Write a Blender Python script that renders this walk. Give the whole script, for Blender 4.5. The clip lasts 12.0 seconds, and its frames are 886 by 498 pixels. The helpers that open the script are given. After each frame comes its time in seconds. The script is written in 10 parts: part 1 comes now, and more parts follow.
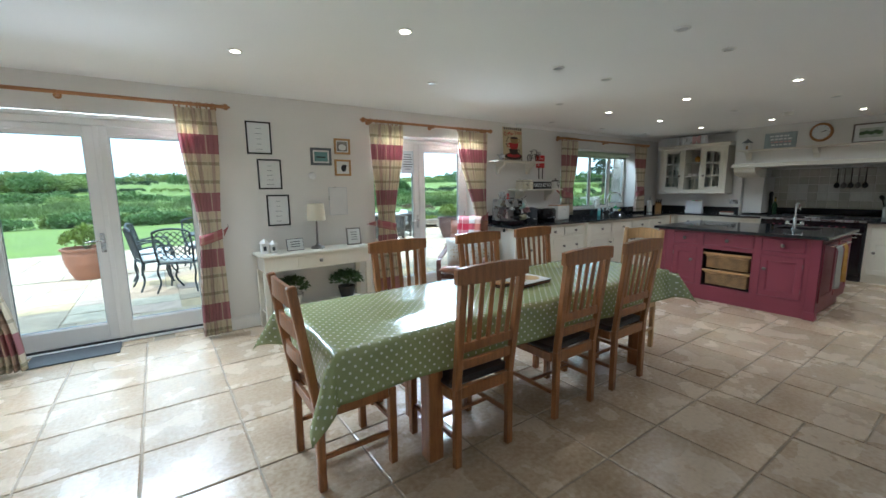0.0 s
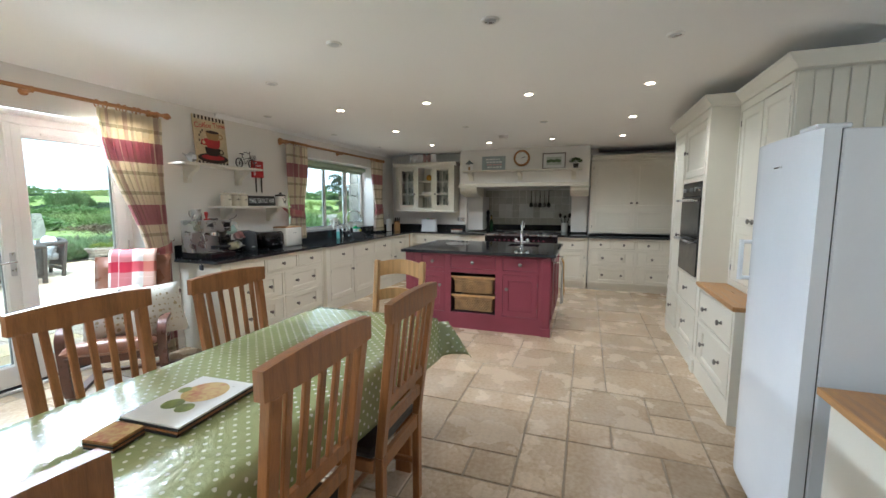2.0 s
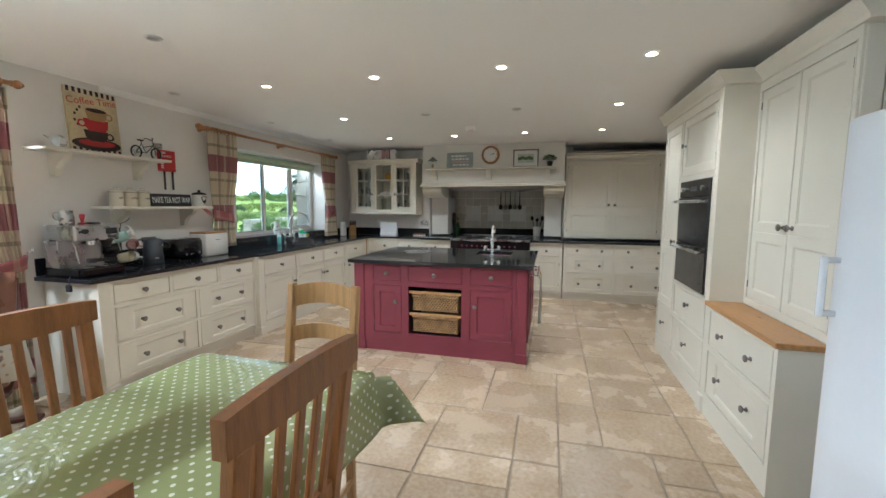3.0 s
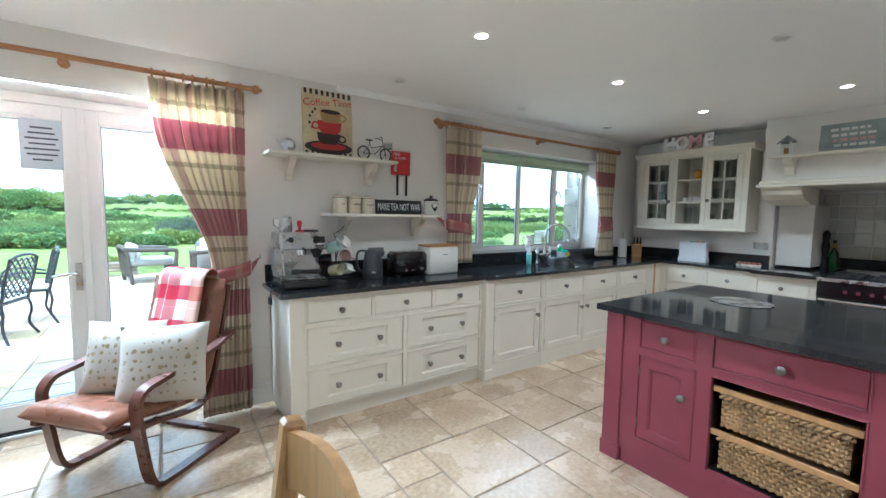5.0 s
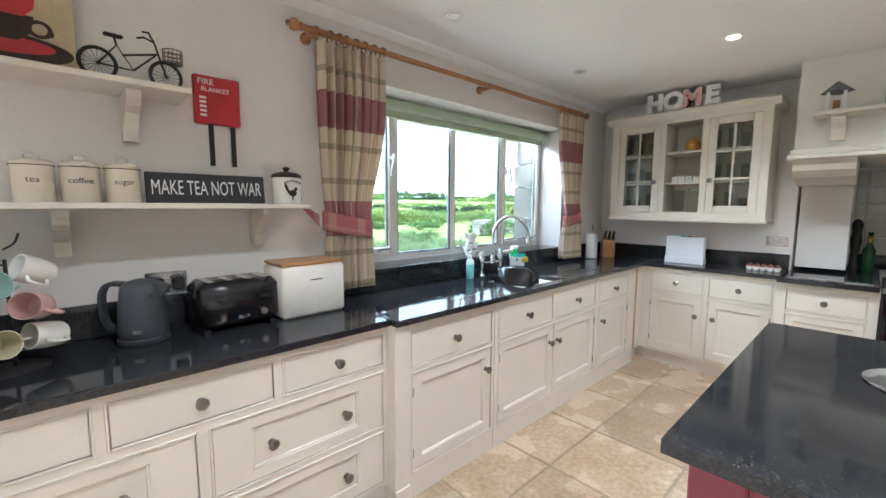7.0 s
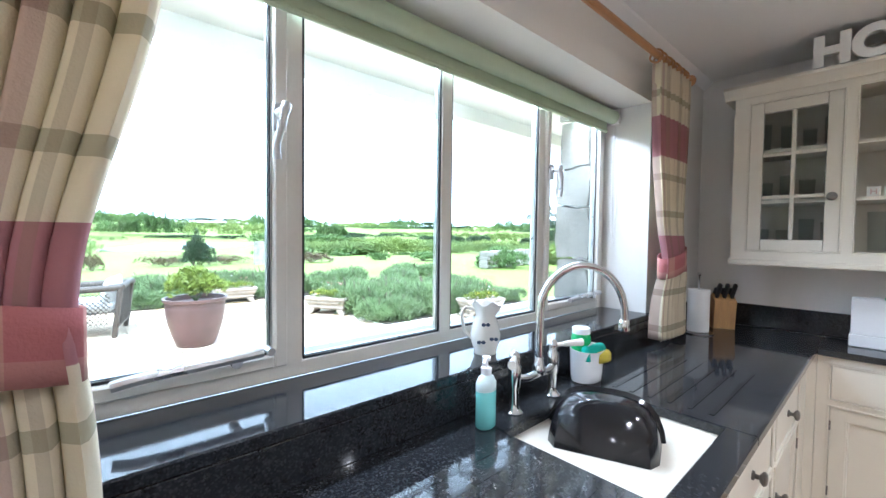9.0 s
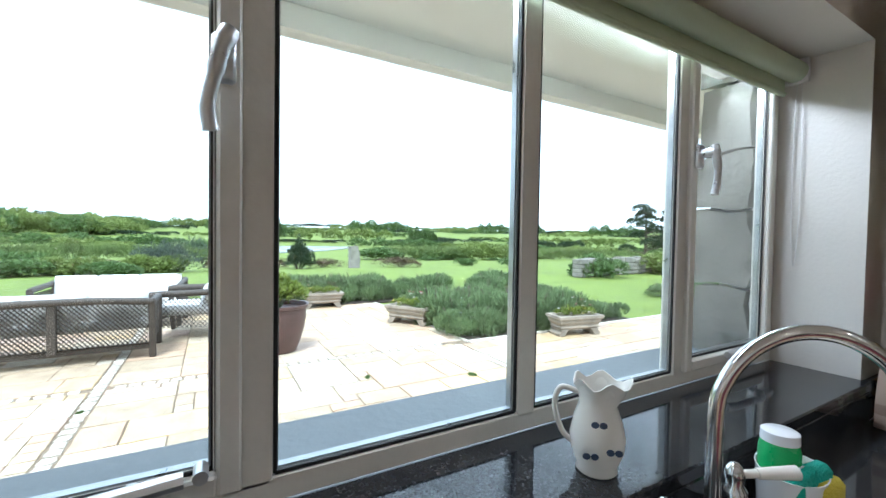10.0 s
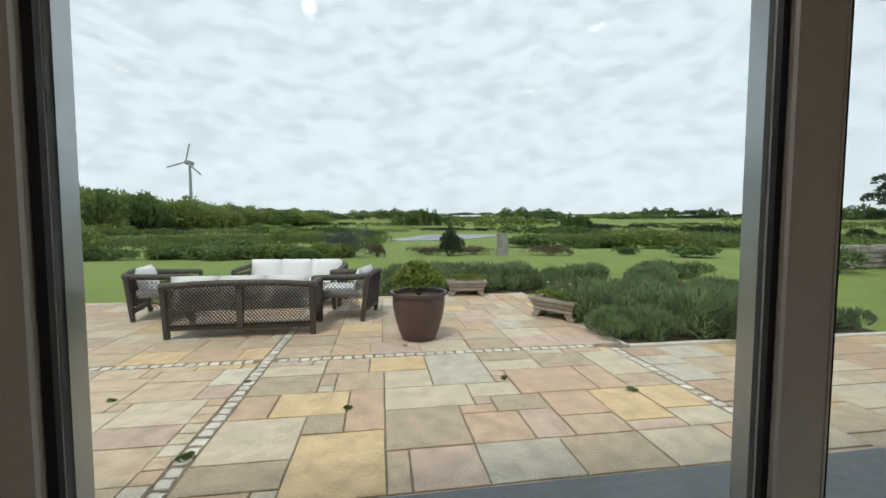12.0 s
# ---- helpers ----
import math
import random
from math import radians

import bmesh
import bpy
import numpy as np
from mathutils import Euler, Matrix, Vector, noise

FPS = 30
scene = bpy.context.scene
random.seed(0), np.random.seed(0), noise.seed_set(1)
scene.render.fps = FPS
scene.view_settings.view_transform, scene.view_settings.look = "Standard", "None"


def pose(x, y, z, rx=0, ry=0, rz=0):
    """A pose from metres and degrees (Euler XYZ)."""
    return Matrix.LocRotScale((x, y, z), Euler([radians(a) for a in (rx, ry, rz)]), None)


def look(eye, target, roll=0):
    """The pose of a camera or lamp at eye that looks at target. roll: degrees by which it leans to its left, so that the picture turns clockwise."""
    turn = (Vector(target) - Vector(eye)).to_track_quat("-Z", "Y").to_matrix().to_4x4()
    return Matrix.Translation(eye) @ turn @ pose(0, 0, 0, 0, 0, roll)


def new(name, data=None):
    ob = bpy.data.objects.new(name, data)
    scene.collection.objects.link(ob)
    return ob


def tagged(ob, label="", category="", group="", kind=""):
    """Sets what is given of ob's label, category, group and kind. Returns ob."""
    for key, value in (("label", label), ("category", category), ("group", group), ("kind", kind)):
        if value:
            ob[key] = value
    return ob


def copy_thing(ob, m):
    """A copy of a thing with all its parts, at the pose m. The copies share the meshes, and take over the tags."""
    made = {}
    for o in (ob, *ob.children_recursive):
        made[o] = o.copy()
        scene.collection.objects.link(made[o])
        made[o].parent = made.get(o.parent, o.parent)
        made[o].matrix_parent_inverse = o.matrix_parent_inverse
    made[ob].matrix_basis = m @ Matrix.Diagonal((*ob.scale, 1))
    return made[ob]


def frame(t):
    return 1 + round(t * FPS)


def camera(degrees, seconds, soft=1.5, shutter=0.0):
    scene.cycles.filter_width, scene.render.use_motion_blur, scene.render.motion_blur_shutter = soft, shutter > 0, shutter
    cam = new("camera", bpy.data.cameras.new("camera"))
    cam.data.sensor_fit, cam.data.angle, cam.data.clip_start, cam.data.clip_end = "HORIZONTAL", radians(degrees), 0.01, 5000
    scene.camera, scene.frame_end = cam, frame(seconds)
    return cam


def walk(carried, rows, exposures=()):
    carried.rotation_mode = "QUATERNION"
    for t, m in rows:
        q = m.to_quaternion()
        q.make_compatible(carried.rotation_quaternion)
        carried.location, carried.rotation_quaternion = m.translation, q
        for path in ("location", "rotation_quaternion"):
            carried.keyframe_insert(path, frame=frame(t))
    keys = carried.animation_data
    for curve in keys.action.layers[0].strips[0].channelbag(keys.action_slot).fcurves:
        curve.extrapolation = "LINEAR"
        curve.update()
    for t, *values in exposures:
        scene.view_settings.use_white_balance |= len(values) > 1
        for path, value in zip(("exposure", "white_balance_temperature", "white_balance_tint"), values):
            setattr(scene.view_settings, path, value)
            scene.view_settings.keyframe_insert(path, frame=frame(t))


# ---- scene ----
cam = camera(95.1, 12.0)
METRES, EYE, TURN = 8.1, 1.45, -35.0
ROWS = [
    (0.0, 0.0, 0.0, 0.0, -0.1, -8.6, 0.65),
    (0.5, -0.0012, 0.0408, -0.0006, -8.23, -8.11, 0.75),
    (1.0, 0.0127, 0.0829, -0.0024, -18.11, -7.46, 0.6),
    (1.5, 0.037, 0.1232, -0.0014, -27.2, -6.86, 0.28),
    (2.0, 0.0648, 0.1676, -0.0018, -35.61, -6.35, -0.0),
    (2.5, 0.097, 0.2029, -0.0028, -41.17, -6.1, -0.13),
    (4.5, 0.2283, 0.35, -0.0046, -16.14, -4.95, -0.74),
    (5.0, 0.2471, 0.3906, -0.0054, 0.48, -4.7, -0.9),
    (5.5, 0.2598, 0.4323, -0.0044, 10.18, -5.17, -0.78),
    (6.0, 0.266, 0.4837, -0.0039, 7.99, -5.66, -0.33),
    (6.5, 0.2766, 0.5368, -0.0034, 0.21, -5.98, -0.25),
    (7.0, 0.2851, 0.5899, -0.0054, -8.23, -6.1, -0.24),
    (9.0, 0.3258, 0.7971, -0.0040, -7.32, -1.98, -0.70),
    (9.5, 0.3326, 0.8329, -0.0027, -1.30, -1.67, -0.79),
    (10.0, 0.3364, 0.8618, 0.0010, 5.19, -1.48, -0.91),
    (10.5, 0.3420, 0.8844, 0.0025, 11.76, -1.63, -0.88),
    (11.0, 0.3439, 0.9011, 0.0014, 17.87, -2.02, -0.68),
    (11.5, 0.3407, 0.9136, -0.0004, 22.64, -2.62, -0.40),
    (12.0, 0.3355, 0.9247, -0.0025, 26.26, -3.40, -0.07),
]
# stops: the picture darkens as the camera nears the window
# stops, white balance in kelvin, tint
EXPOSURES = [(0.0, 0.62, 5100, 2), (1.0, 0.92, 5400, 4), (2.5, 1.15, 5450, 5), (4.5, 1.32, 5200, 4), (5.0, 1.40, 4950, 3), (5.5, 1.1, 5000, 3), (6.5, 1.3, 5300, 5), (7.0, 1.80, 5300, 9), (9.0, 1.86, 5250, 12),
             (9.5, 1.48, 5600, 15), (10.0, 0.68, 5600, 11), (10.5, 0.0, 5600, 11), (11.0, -0.48, 6300, 12), (12.0, -0.74, 6550, 14)]
walk(cam, [(t, pose(0, 0, EYE, 0, 0, TURN) @ pose(METRES * x, METRES * y, METRES * z, 90 + pitch, roll, yaw)) for t, x, y, z, yaw, pitch, roll in ROWS], EXPOSURES)

# ---- light ----
world = bpy.data.worlds.new("sky")
scene.world = world
world.use_nodes = True
wn, wl = world.node_tree.nodes, world.node_tree.links
wn.clear()
SUN_EL, SUN_AZ = radians(60), radians(215)
sky = wn.new("ShaderNodeTexSky")
sky.sky_type, sky.sun_disc = "NISHITA", False
sky.sun_elevation, sky.sun_rotation = SUN_EL, SUN_AZ
w_bg, w_out = wn.new("ShaderNodeBackground"), wn.new("ShaderNodeOutputWorld")
w_tc, w_map, w_noise, w_ramp, w_mix = (wn.new("ShaderNodeTexCoord"), wn.new("ShaderNodeMapping"), wn.new("ShaderNodeTexNoise"),
                                       wn.new("ShaderNodeValToRGB"), wn.new("ShaderNodeMixRGB"))
w_map.inputs["Scale"].default_value = (1.5, 1.5, 3.6)
w_noise.inputs["Scale"].default_value, w_noise.inputs["Detail"].default_value, w_noise.inputs["Roughness"].default_value = 10.0, 14, 0.68
w_ramp.color_ramp.elements[0].position, w_ramp.color_ramp.elements[0].color = 0.40, (0.80, 0.80, 0.80, 1)
w_ramp.color_ramp.elements[1].position, w_ramp.color_ramp.elements[1].color = 0.56, (1.0, 1.0, 1.0, 1)
w_mix.inputs["Color2"].default_value = (15.6, 17.2, 18.4, 1)  # thin bright cloud over the blue
wl.new(w_tc.outputs["Generated"], w_map.inputs["Vector"])
wl.new(w_map.outputs["Vector"], w_noise.inputs["Vector"])
wl.new(w_noise.outputs["Fac"], w_ramp.inputs["Fac"])
wl.new(w_ramp.outputs["Color"], w_mix.inputs["Fac"])
wl.new(sky.outputs["Color"], w_mix.inputs["Color1"])
wl.new(w_mix.outputs["Color"], w_bg.inputs["Color"])
w_bg.inputs["Strength"].default_value = 0.10
wl.new(w_bg.outputs["Background"], w_out.inputs["Surface"])

sun = new("sun", bpy.data.lights.new("sun", "SUN"))
sun.data.energy, sun.data.angle, sun.data.color = 3.4, radians(12), (1.0, 0.93, 0.84)
# the sun stands over the house, behind the camera
sun.matrix_world = look((6.0 - 30 * math.cos(SUN_EL) * 0.55, 5.0 - 30 * math.cos(SUN_EL) * 0.83, 30 * math.sin(SUN_EL)), (6.0, 5.0, 0.0))
SPOT_WATTS = 18.0
# added lamps boost the sky's light at the heads of the two pairs of doors
for x, y, wide, deep, watts in ((-0.40, 4.66, 1.5, 0.12, 70.0), (3.04, 4.66, 1.5, 0.12, 70.0)):
    lt = new("skylight_in_opening", bpy.data.lights.new("skylight_in_opening", "AREA"))
    lt.data.shape, lt.data.size, lt.data.size_y, lt.data.energy, lt.data.color = "RECTANGLE", wide, deep, watts, (0.93, 0.97, 1.0)
    lt.data.spread = radians(125)
    lt.matrix_basis = look((x, y, 2.085), (x, y - 0.9, 2.085 - 0.80))
# another added fill lamp, at the head of the sink window, outside the glass
lt = new("skylight_in_opening", bpy.data.lights.new("skylight_in_opening", "AREA"))
lt.data.shape, lt.data.size, lt.data.size_y, lt.data.energy, lt.data.color = "RECTANGLE", 2.1, 0.08, 15.0, (0.93, 0.97, 1.0)
lt.matrix_basis = look((6.865, 4.97, 2.08), (6.865, 3.97, 1.38))

# ---- materials ----
def material(name, colour, rough=0.5, metal=0.0, dark=0.85, scale=6.0, bump=0.0, bump_scale=60.0, stretch=(1, 1, 1), coat=0.0,
             spread=0.0, fine=0.35, space="world", coarse=None, rough_var=0.08, spec=0.5):
    """A surface with variation at two scales: broad stains and fine grain, with a fine relief."""
    m = bpy.data.materials.new(name)
    m.use_nodes = True
    n, l = m.node_tree.nodes, m.node_tree.links
    b = n["Principled BSDF"]
    b.inputs["Roughness"].default_value, b.inputs["Metallic"].default_value = rough, metal
    b.inputs["Coat Weight"].default_value, b.inputs["Coat Roughness"].default_value = coat, 0.06
    b.inputs["Specular IOR Level"].default_value = spec
    if space == "world":
        src = n.new("ShaderNodeNewGeometry").outputs["Position"]
    else:
        src = n.new("ShaderNodeTexCoord").outputs["Object"]
    mp = n.new("ShaderNodeMapping")
    mp.inputs["Scale"].default_value = stretch
    l.new(src, mp.inputs["Vector"])
    broad, grain = n.new("ShaderNodeTexNoise"), n.new("ShaderNodeTexNoise")
    broad.inputs["Scale"].default_value, broad.inputs["Detail"].default_value = scale, 6
    grain.inputs["Scale"].default_value, grain.inputs["Detail"].default_value = bump_scale, 4
    l.new(mp.outputs["Vector"], broad.inputs["Vector"])
    l.new(mp.outputs["Vector"], grain.inputs["Vector"])
    add = n.new("ShaderNodeMath")
    add.operation = "MULTIPLY_ADD"
    add.inputs[1].default_value = fine
    l.new(grain.outputs["Fac"], add.inputs[0])
    l.new(broad.outputs["Fac"], add.inputs[2])
    even = n.new("ShaderNodeMath")
    even.operation, even.inputs[1].default_value = "MULTIPLY", 1 / (1 + fine)
    l.new(add.outputs[0], even.inputs[0])
    ramp = n.new("ShaderNodeValToRGB")
    lo = coarse or tuple(c * dark for c in colour)
    ramp.color_ramp.elements[0].position, ramp.color_ramp.elements[0].color = 0.36, (*lo, 1)
    ramp.color_ramp.elements[1].position, ramp.color_ramp.elements[1].color = 0.59, (*colour, 1)
    l.new(even.outputs[0], ramp.inputs["Fac"])
    last = ramp.outputs["Color"]
    if spread:
        info, hsv, rng = n.new("ShaderNodeObjectInfo"), n.new("ShaderNodeHueSaturation"), n.new("ShaderNodeMapRange")
        rng.inputs["To Min"].default_value, rng.inputs["To Max"].default_value = 1 - spread, 1 + spread
        l.new(info.outputs["Random"], rng.inputs["Value"])
        l.new(rng.outputs["Result"], hsv.inputs["Value"])
        l.new(last, hsv.inputs["Color"])
        last = hsv.outputs["Color"]
    l.new(last, b.inputs["Base Color"])
    if rough_var:
        rr = n.new("ShaderNodeMapRange")
        rr.inputs["From Min"].default_value, rr.inputs["From Max"].default_value = 0.3, 0.7
        rr.inputs["To Min"].default_value, rr.inputs["To Max"].default_value = max(rough - rough_var, 0.01), min(rough + rough_var, 1)
        l.new(broad.outputs["Fac"], rr.inputs["Value"])
        l.new(rr.outputs["Result"], b.inputs["Roughness"])
    if bump:
        bp = n.new("ShaderNodeBump")
        bp.inputs["Strength"].default_value, bp.inputs["Distance"].default_value = bump, 0.01
        l.new(grain.outputs["Fac"], bp.inputs["Height"])
        l.new(bp.outputs["Normal"], b.inputs["Normal"])
    return m


def glass_material(name, tint=(1, 1, 1), rough=0.0):
    m = bpy.data.materials.new(name)
    m.use_nodes = True
    n, l = m.node_tree.nodes, m.node_tree.links
    n.clear()
    out, mix, tr, gl, lw, pw = (n.new("ShaderNodeOutputMaterial"), n.new("ShaderNodeMixShader"), n.new("ShaderNodeBsdfTransparent"),
                                n.new("ShaderNodeBsdfGlossy"), n.new("ShaderNodeLayerWeight"), n.new("ShaderNodeMath"))
    tr.inputs["Color"].default_value, gl.inputs["Roughness"].default_value = (*tint, 1), rough
    pw.operation = "POWER"
    pw.inputs[1].default_value = 5.0
    sc = n.new("ShaderNodeMath")
    sc.operation = "MULTIPLY_ADD"
    sc.inputs[1].default_value, sc.inputs[2].default_value = 0.9, 0.012
    lw.inputs["Blend"].default_value = 0.5
    l.new(lw.outputs["Facing"], pw.inputs[0])
    l.new(pw.outputs[0], sc.inputs[0])
    l.new(sc.outputs[0], mix.inputs["Fac"])
    l.new(tr.outputs["BSDF"], mix.inputs[1])
    l.new(gl.outputs["BSDF"], mix.inputs[2])
    l.new(mix.outputs["Shader"], out.inputs["Surface"])
    return m


def glow(name, colour, strength):
    m = bpy.data.materials.new(name)
    m.use_nodes = True
    b = m.node_tree.nodes["Principled BSDF"]
    b.inputs["Base Color"].default_value = (*colour, 1)
    b.inputs["Emission Color"].default_value, b.inputs["Emission Strength"].default_value = (*colour, 1), strength
    return m


WALL = material("wall_paint", (0.78, 0.755, 0.71), 0.85, dark=0.96, scale=0.9, bump=0.12, bump_scale=90)
CEIL = material("ceiling_paint", (0.92, 0.915, 0.905), 0.9, dark=0.97, scale=0.7, bump=0.08, bump_scale=70)
CREAM = material("cream_cabinet_paint", (0.72, 0.68, 0.58), 0.42, dark=0.95, scale=3, bump=0.05, bump_scale=120)
WHITE = material("white_joinery_paint", (0.80, 0.79, 0.76), 0.4, dark=0.96, scale=3, bump=0.04, bump_scale=120)
FRAME = material("window_frame_paint", (0.80, 0.78, 0.72), 0.38, dark=0.93, scale=5, bump=0.05, bump_scale=90)
RED = material("raspberry_cabinet_paint", (0.235, 0.042, 0.065), 0.42, dark=0.88, scale=3, bump=0.05, bump_scale=120)
GRANITE = material("black_granite", (0.020, 0.022, 0.025), 0.07, dark=0.30, scale=60, bump_scale=210, fine=0.6, rough_var=0.03, coarse=(0.011, 0.012, 0.014))
# pale mica flecks in the granite
gn, gl_ = GRANITE.node_tree.nodes, GRANITE.node_tree.links
g_vor, g_lt, g_mix, g_pos = gn.new("ShaderNodeTexVoronoi"), gn.new("ShaderNodeValToRGB"), gn.new("ShaderNodeMixRGB"), gn.new("ShaderNodeNewGeometry")
g_vor.inputs["Scale"].default_value = 260.0
g_sep = gn.new("ShaderNodeSeparateColor")
g_lt.color_ramp.elements[0].position, g_lt.color_ramp.elements[0].color = 0.55, (0, 0, 0, 1)
g_lt.color_ramp.elements[1].position, g_lt.color_ramp.elements[1].color = 1.0, (0.85, 0.85, 0.85, 1)
g_mix.inputs["Color2"].default_value = (0.045, 0.047, 0.05, 1)
g_bsdf = gn["Principled BSDF"]
g_src = g_bsdf.inputs["Base Color"].links[0].from_socket
gl_.new(g_pos.outputs["Position"], g_vor.inputs["Vector"])
gl_.new(g_vor.outputs["Color"], g_sep.inputs["Color"])
gl_.new(g_sep.outputs["Red"], g_lt.inputs["Fac"])
gl_.new(g_lt.outputs["Color"], g_mix.inputs["Fac"])
gl_.new(g_src, g_mix.inputs["Color1"])
gl_.new(g_mix.outputs["Color"], g_bsdf.inputs["Base Color"])
TILE = material("limestone_tile", (0.53, 0.415, 0.29), 0.26, scale=3.2, bump=0.14, bump_scale=38, spread=0.12, fine=0.9, rough_var=0.05, coarse=(0.37, 0.265, 0.165))
GROUT = material("tile_grout", (0.33, 0.265, 0.19), 0.9, dark=0.75, scale=8, bump=0.2, bump_scale=120)
OAK = material("oiled_oak", (0.32, 0.13, 0.042), 0.36, dark=0.62, scale=5, bump=0.10, bump_scale=42, stretch=(9, 9, 0.8), spread=0.10, space="object", fine=0.5)
OAK_PALE = material("pale_oak", (0.52, 0.30, 0.12), 0.38, dark=0.70, scale=5, bump=0.08, bump_scale=42, stretch=(9, 9, 0.8), spread=0.08, space="object", fine=0.5)
OAK_TOP = material("oak_worktop", (0.48, 0.25, 0.09), 0.35, dark=0.68, scale=5, bump=0.08, bump_scale=40, stretch=(0.8, 9, 9), fine=0.5)
PINE = material("varnished_pine", (0.46, 0.22, 0.085), 0.35, dark=0.72, scale=6, bump=0.05, bump_scale=40, stretch=(0.8, 9, 9), fine=0.4)
BENT = material("bentwood", (0.115, 0.045, 0.03), 0.33, dark=0.70, scale=5, bump=0.06, bump_scale=40, stretch=(4, 4, 4), fine=0.5)
LEATHER = material("tan_leather", (0.225, 0.095, 0.055), 0.30, dark=0.72, scale=7, bump=0.25, bump_scale=180, fine=0.5)
BLACK_LEATHER = material("dark_seat_leather", (0.035, 0.026, 0.022), 0.42, dark=0.6, scale=9, bump=0.2, bump_scale=160)
CHROME = material("chrome", (0.78, 0.79, 0.80), 0.12, 1.0, dark=0.9, scale=8, rough_var=0.05)
SATIN = material("satin_silver", (0.66, 0.67, 0.68), 0.32, 0.75, dark=0.9, scale=12)
STEEL = material("brushed_steel", (0.56, 0.56, 0.56), 0.28, 1.0, dark=0.85, scale=12, bump=0.05, bump_scale=150)
PEWTER = material("pewter", (0.27, 0.25, 0.23), 0.38, 1.0, dark=0.7, scale=30)
BLACK = material("black_gloss", (0.012, 0.012, 0.014), 0.16, dark=0.6, scale=12)
BLACK_MATT = material("black_matt", (0.02, 0.02, 0.021), 0.55, dark=0.6, scale=12, bump=0.1, bump_scale=200)
GREY_PLASTIC = material("dark_grey_plastic", (0.055, 0.062, 0.07), 0.35, dark=0.8, scale=12)
WHITE_GLOSS = material("white_appliance_enamel", (0.80, 0.82, 0.85), 0.18, dark=0.97, scale=3)
WHITE_CERAMIC = material("white_ceramic", (0.78, 0.76, 0.70), 0.15, dark=0.95, scale=12)
RUBBER = material("black_gasket", (0.015, 0.015, 0.015), 0.6, dark=0.7, scale=20)
ALU = material("glazing_spacer", (0.45, 0.47, 0.48), 0.35, 1.0, dark=0.8, scale=20)
GLASS = glass_material("window_glass", (0.96, 0.98, 0.975))
PAPER = material("paper", (0.76, 0.76, 0.74), 0.8, dark=0.96, scale=8)
INK = material("black_ink", (0.02, 0.02, 0.022), 0.6, dark=0.8, scale=20)
SLATE = material("grey_slate", (0.155, 0.175, 0.19), 0.45, dark=0.75, scale=4, bump=0.3, bump_scale=40)
STONE = material("wall_stone", (0.30, 0.28, 0.25), 0.9, dark=0.55, scale=5, bump=0.8, bump_scale=28, spread=0.15)
LAMP_GLOW = glow("lit_lamp", (1.0, 0.80, 0.52), 14.0)


# ---- mesh tools ----
def box(bm, x0, x1, y0, y1, z0, z1, bevel=0.0, segments=1):
    made = bmesh.ops.create_cube(bm, size=1, matrix=Matrix.Translation(((x0 + x1) / 2, (y0 + y1) / 2, (z0 + z1) / 2)) @ Matrix.Diagonal((abs(x1 - x0), abs(y1 - y0), abs(z1 - z0), 1)))
    if bevel:
        edges = {e for v in made["verts"] for e in v.link_edges}
        bmesh.ops.bevel(bm, geom=list(edges), offset=bevel, segments=segments, affect="EDGES", profile=0.5)
    return made["verts"]


def rod(bm, a, b, r0, r1=None, sides=12):
    """A round bar from a to b."""
    a, b = Vector(a), Vector(b)
    d = b - a
    m = Matrix.Translation((a + b) / 2) @ d.to_track_quat("Z", "Y").to_matrix().to_4x4()
    bmesh.ops.create_cone(bm, cap_ends=True, segments=sides, radius1=r0, radius2=r0 if r1 is None else r1, depth=d.length, matrix=m)


def bar(bm, a, b, w, h, bevel=0.003, up=(0, 0, 1)):
    """A squared bar from a to b: w across, h along up."""
    a, b = Vector(a), Vector(b)
    d = (b - a).normalized()
    s = d.cross(Vector(up)).normalized()
    u = s.cross(d)
    rot = Matrix((s, d, u)).transposed().to_4x4()
    made = bmesh.ops.create_cube(bm, size=1, matrix=Matrix.Translation((a + b) / 2) @ rot @ Matrix.Diagonal((w, (b - a).length, h, 1)))
    if bevel:
        bmesh.ops.bevel(bm, geom=list({e for v in made["verts"] for e in v.link_edges}), offset=bevel, segments=1, affect="EDGES")


def lathe(bm, profile, sides=24, at=(0, 0, 0), axis="Z"):
    """A turned shape from (radius, height) pairs, bottom to top."""
    rings = []
    for r, z in profile:
        ring = []
        for i in range(sides):
            a = 2 * math.pi * i / sides
            p = (r * math.cos(a), r * math.sin(a), z)
            if axis == "Y":
                p = (p[0], -p[2], p[1])
            elif axis == "X":
                p = (p[2], p[0], p[1])
            ring.append(bm.verts.new((p[0] + at[0], p[1] + at[1], p[2] + at[2])))
        rings.append(ring)
    for lo, hi in zip(rings, rings[1:]):
        for i in range(sides):
            j = (i + 1) % sides
            bm.faces.new((lo[i], lo[j], hi[j], hi[i]))
    for ring, flip in ((rings[0], True), (rings[-1], False)):
        bm.faces.new(ring[::-1] if flip else ring)


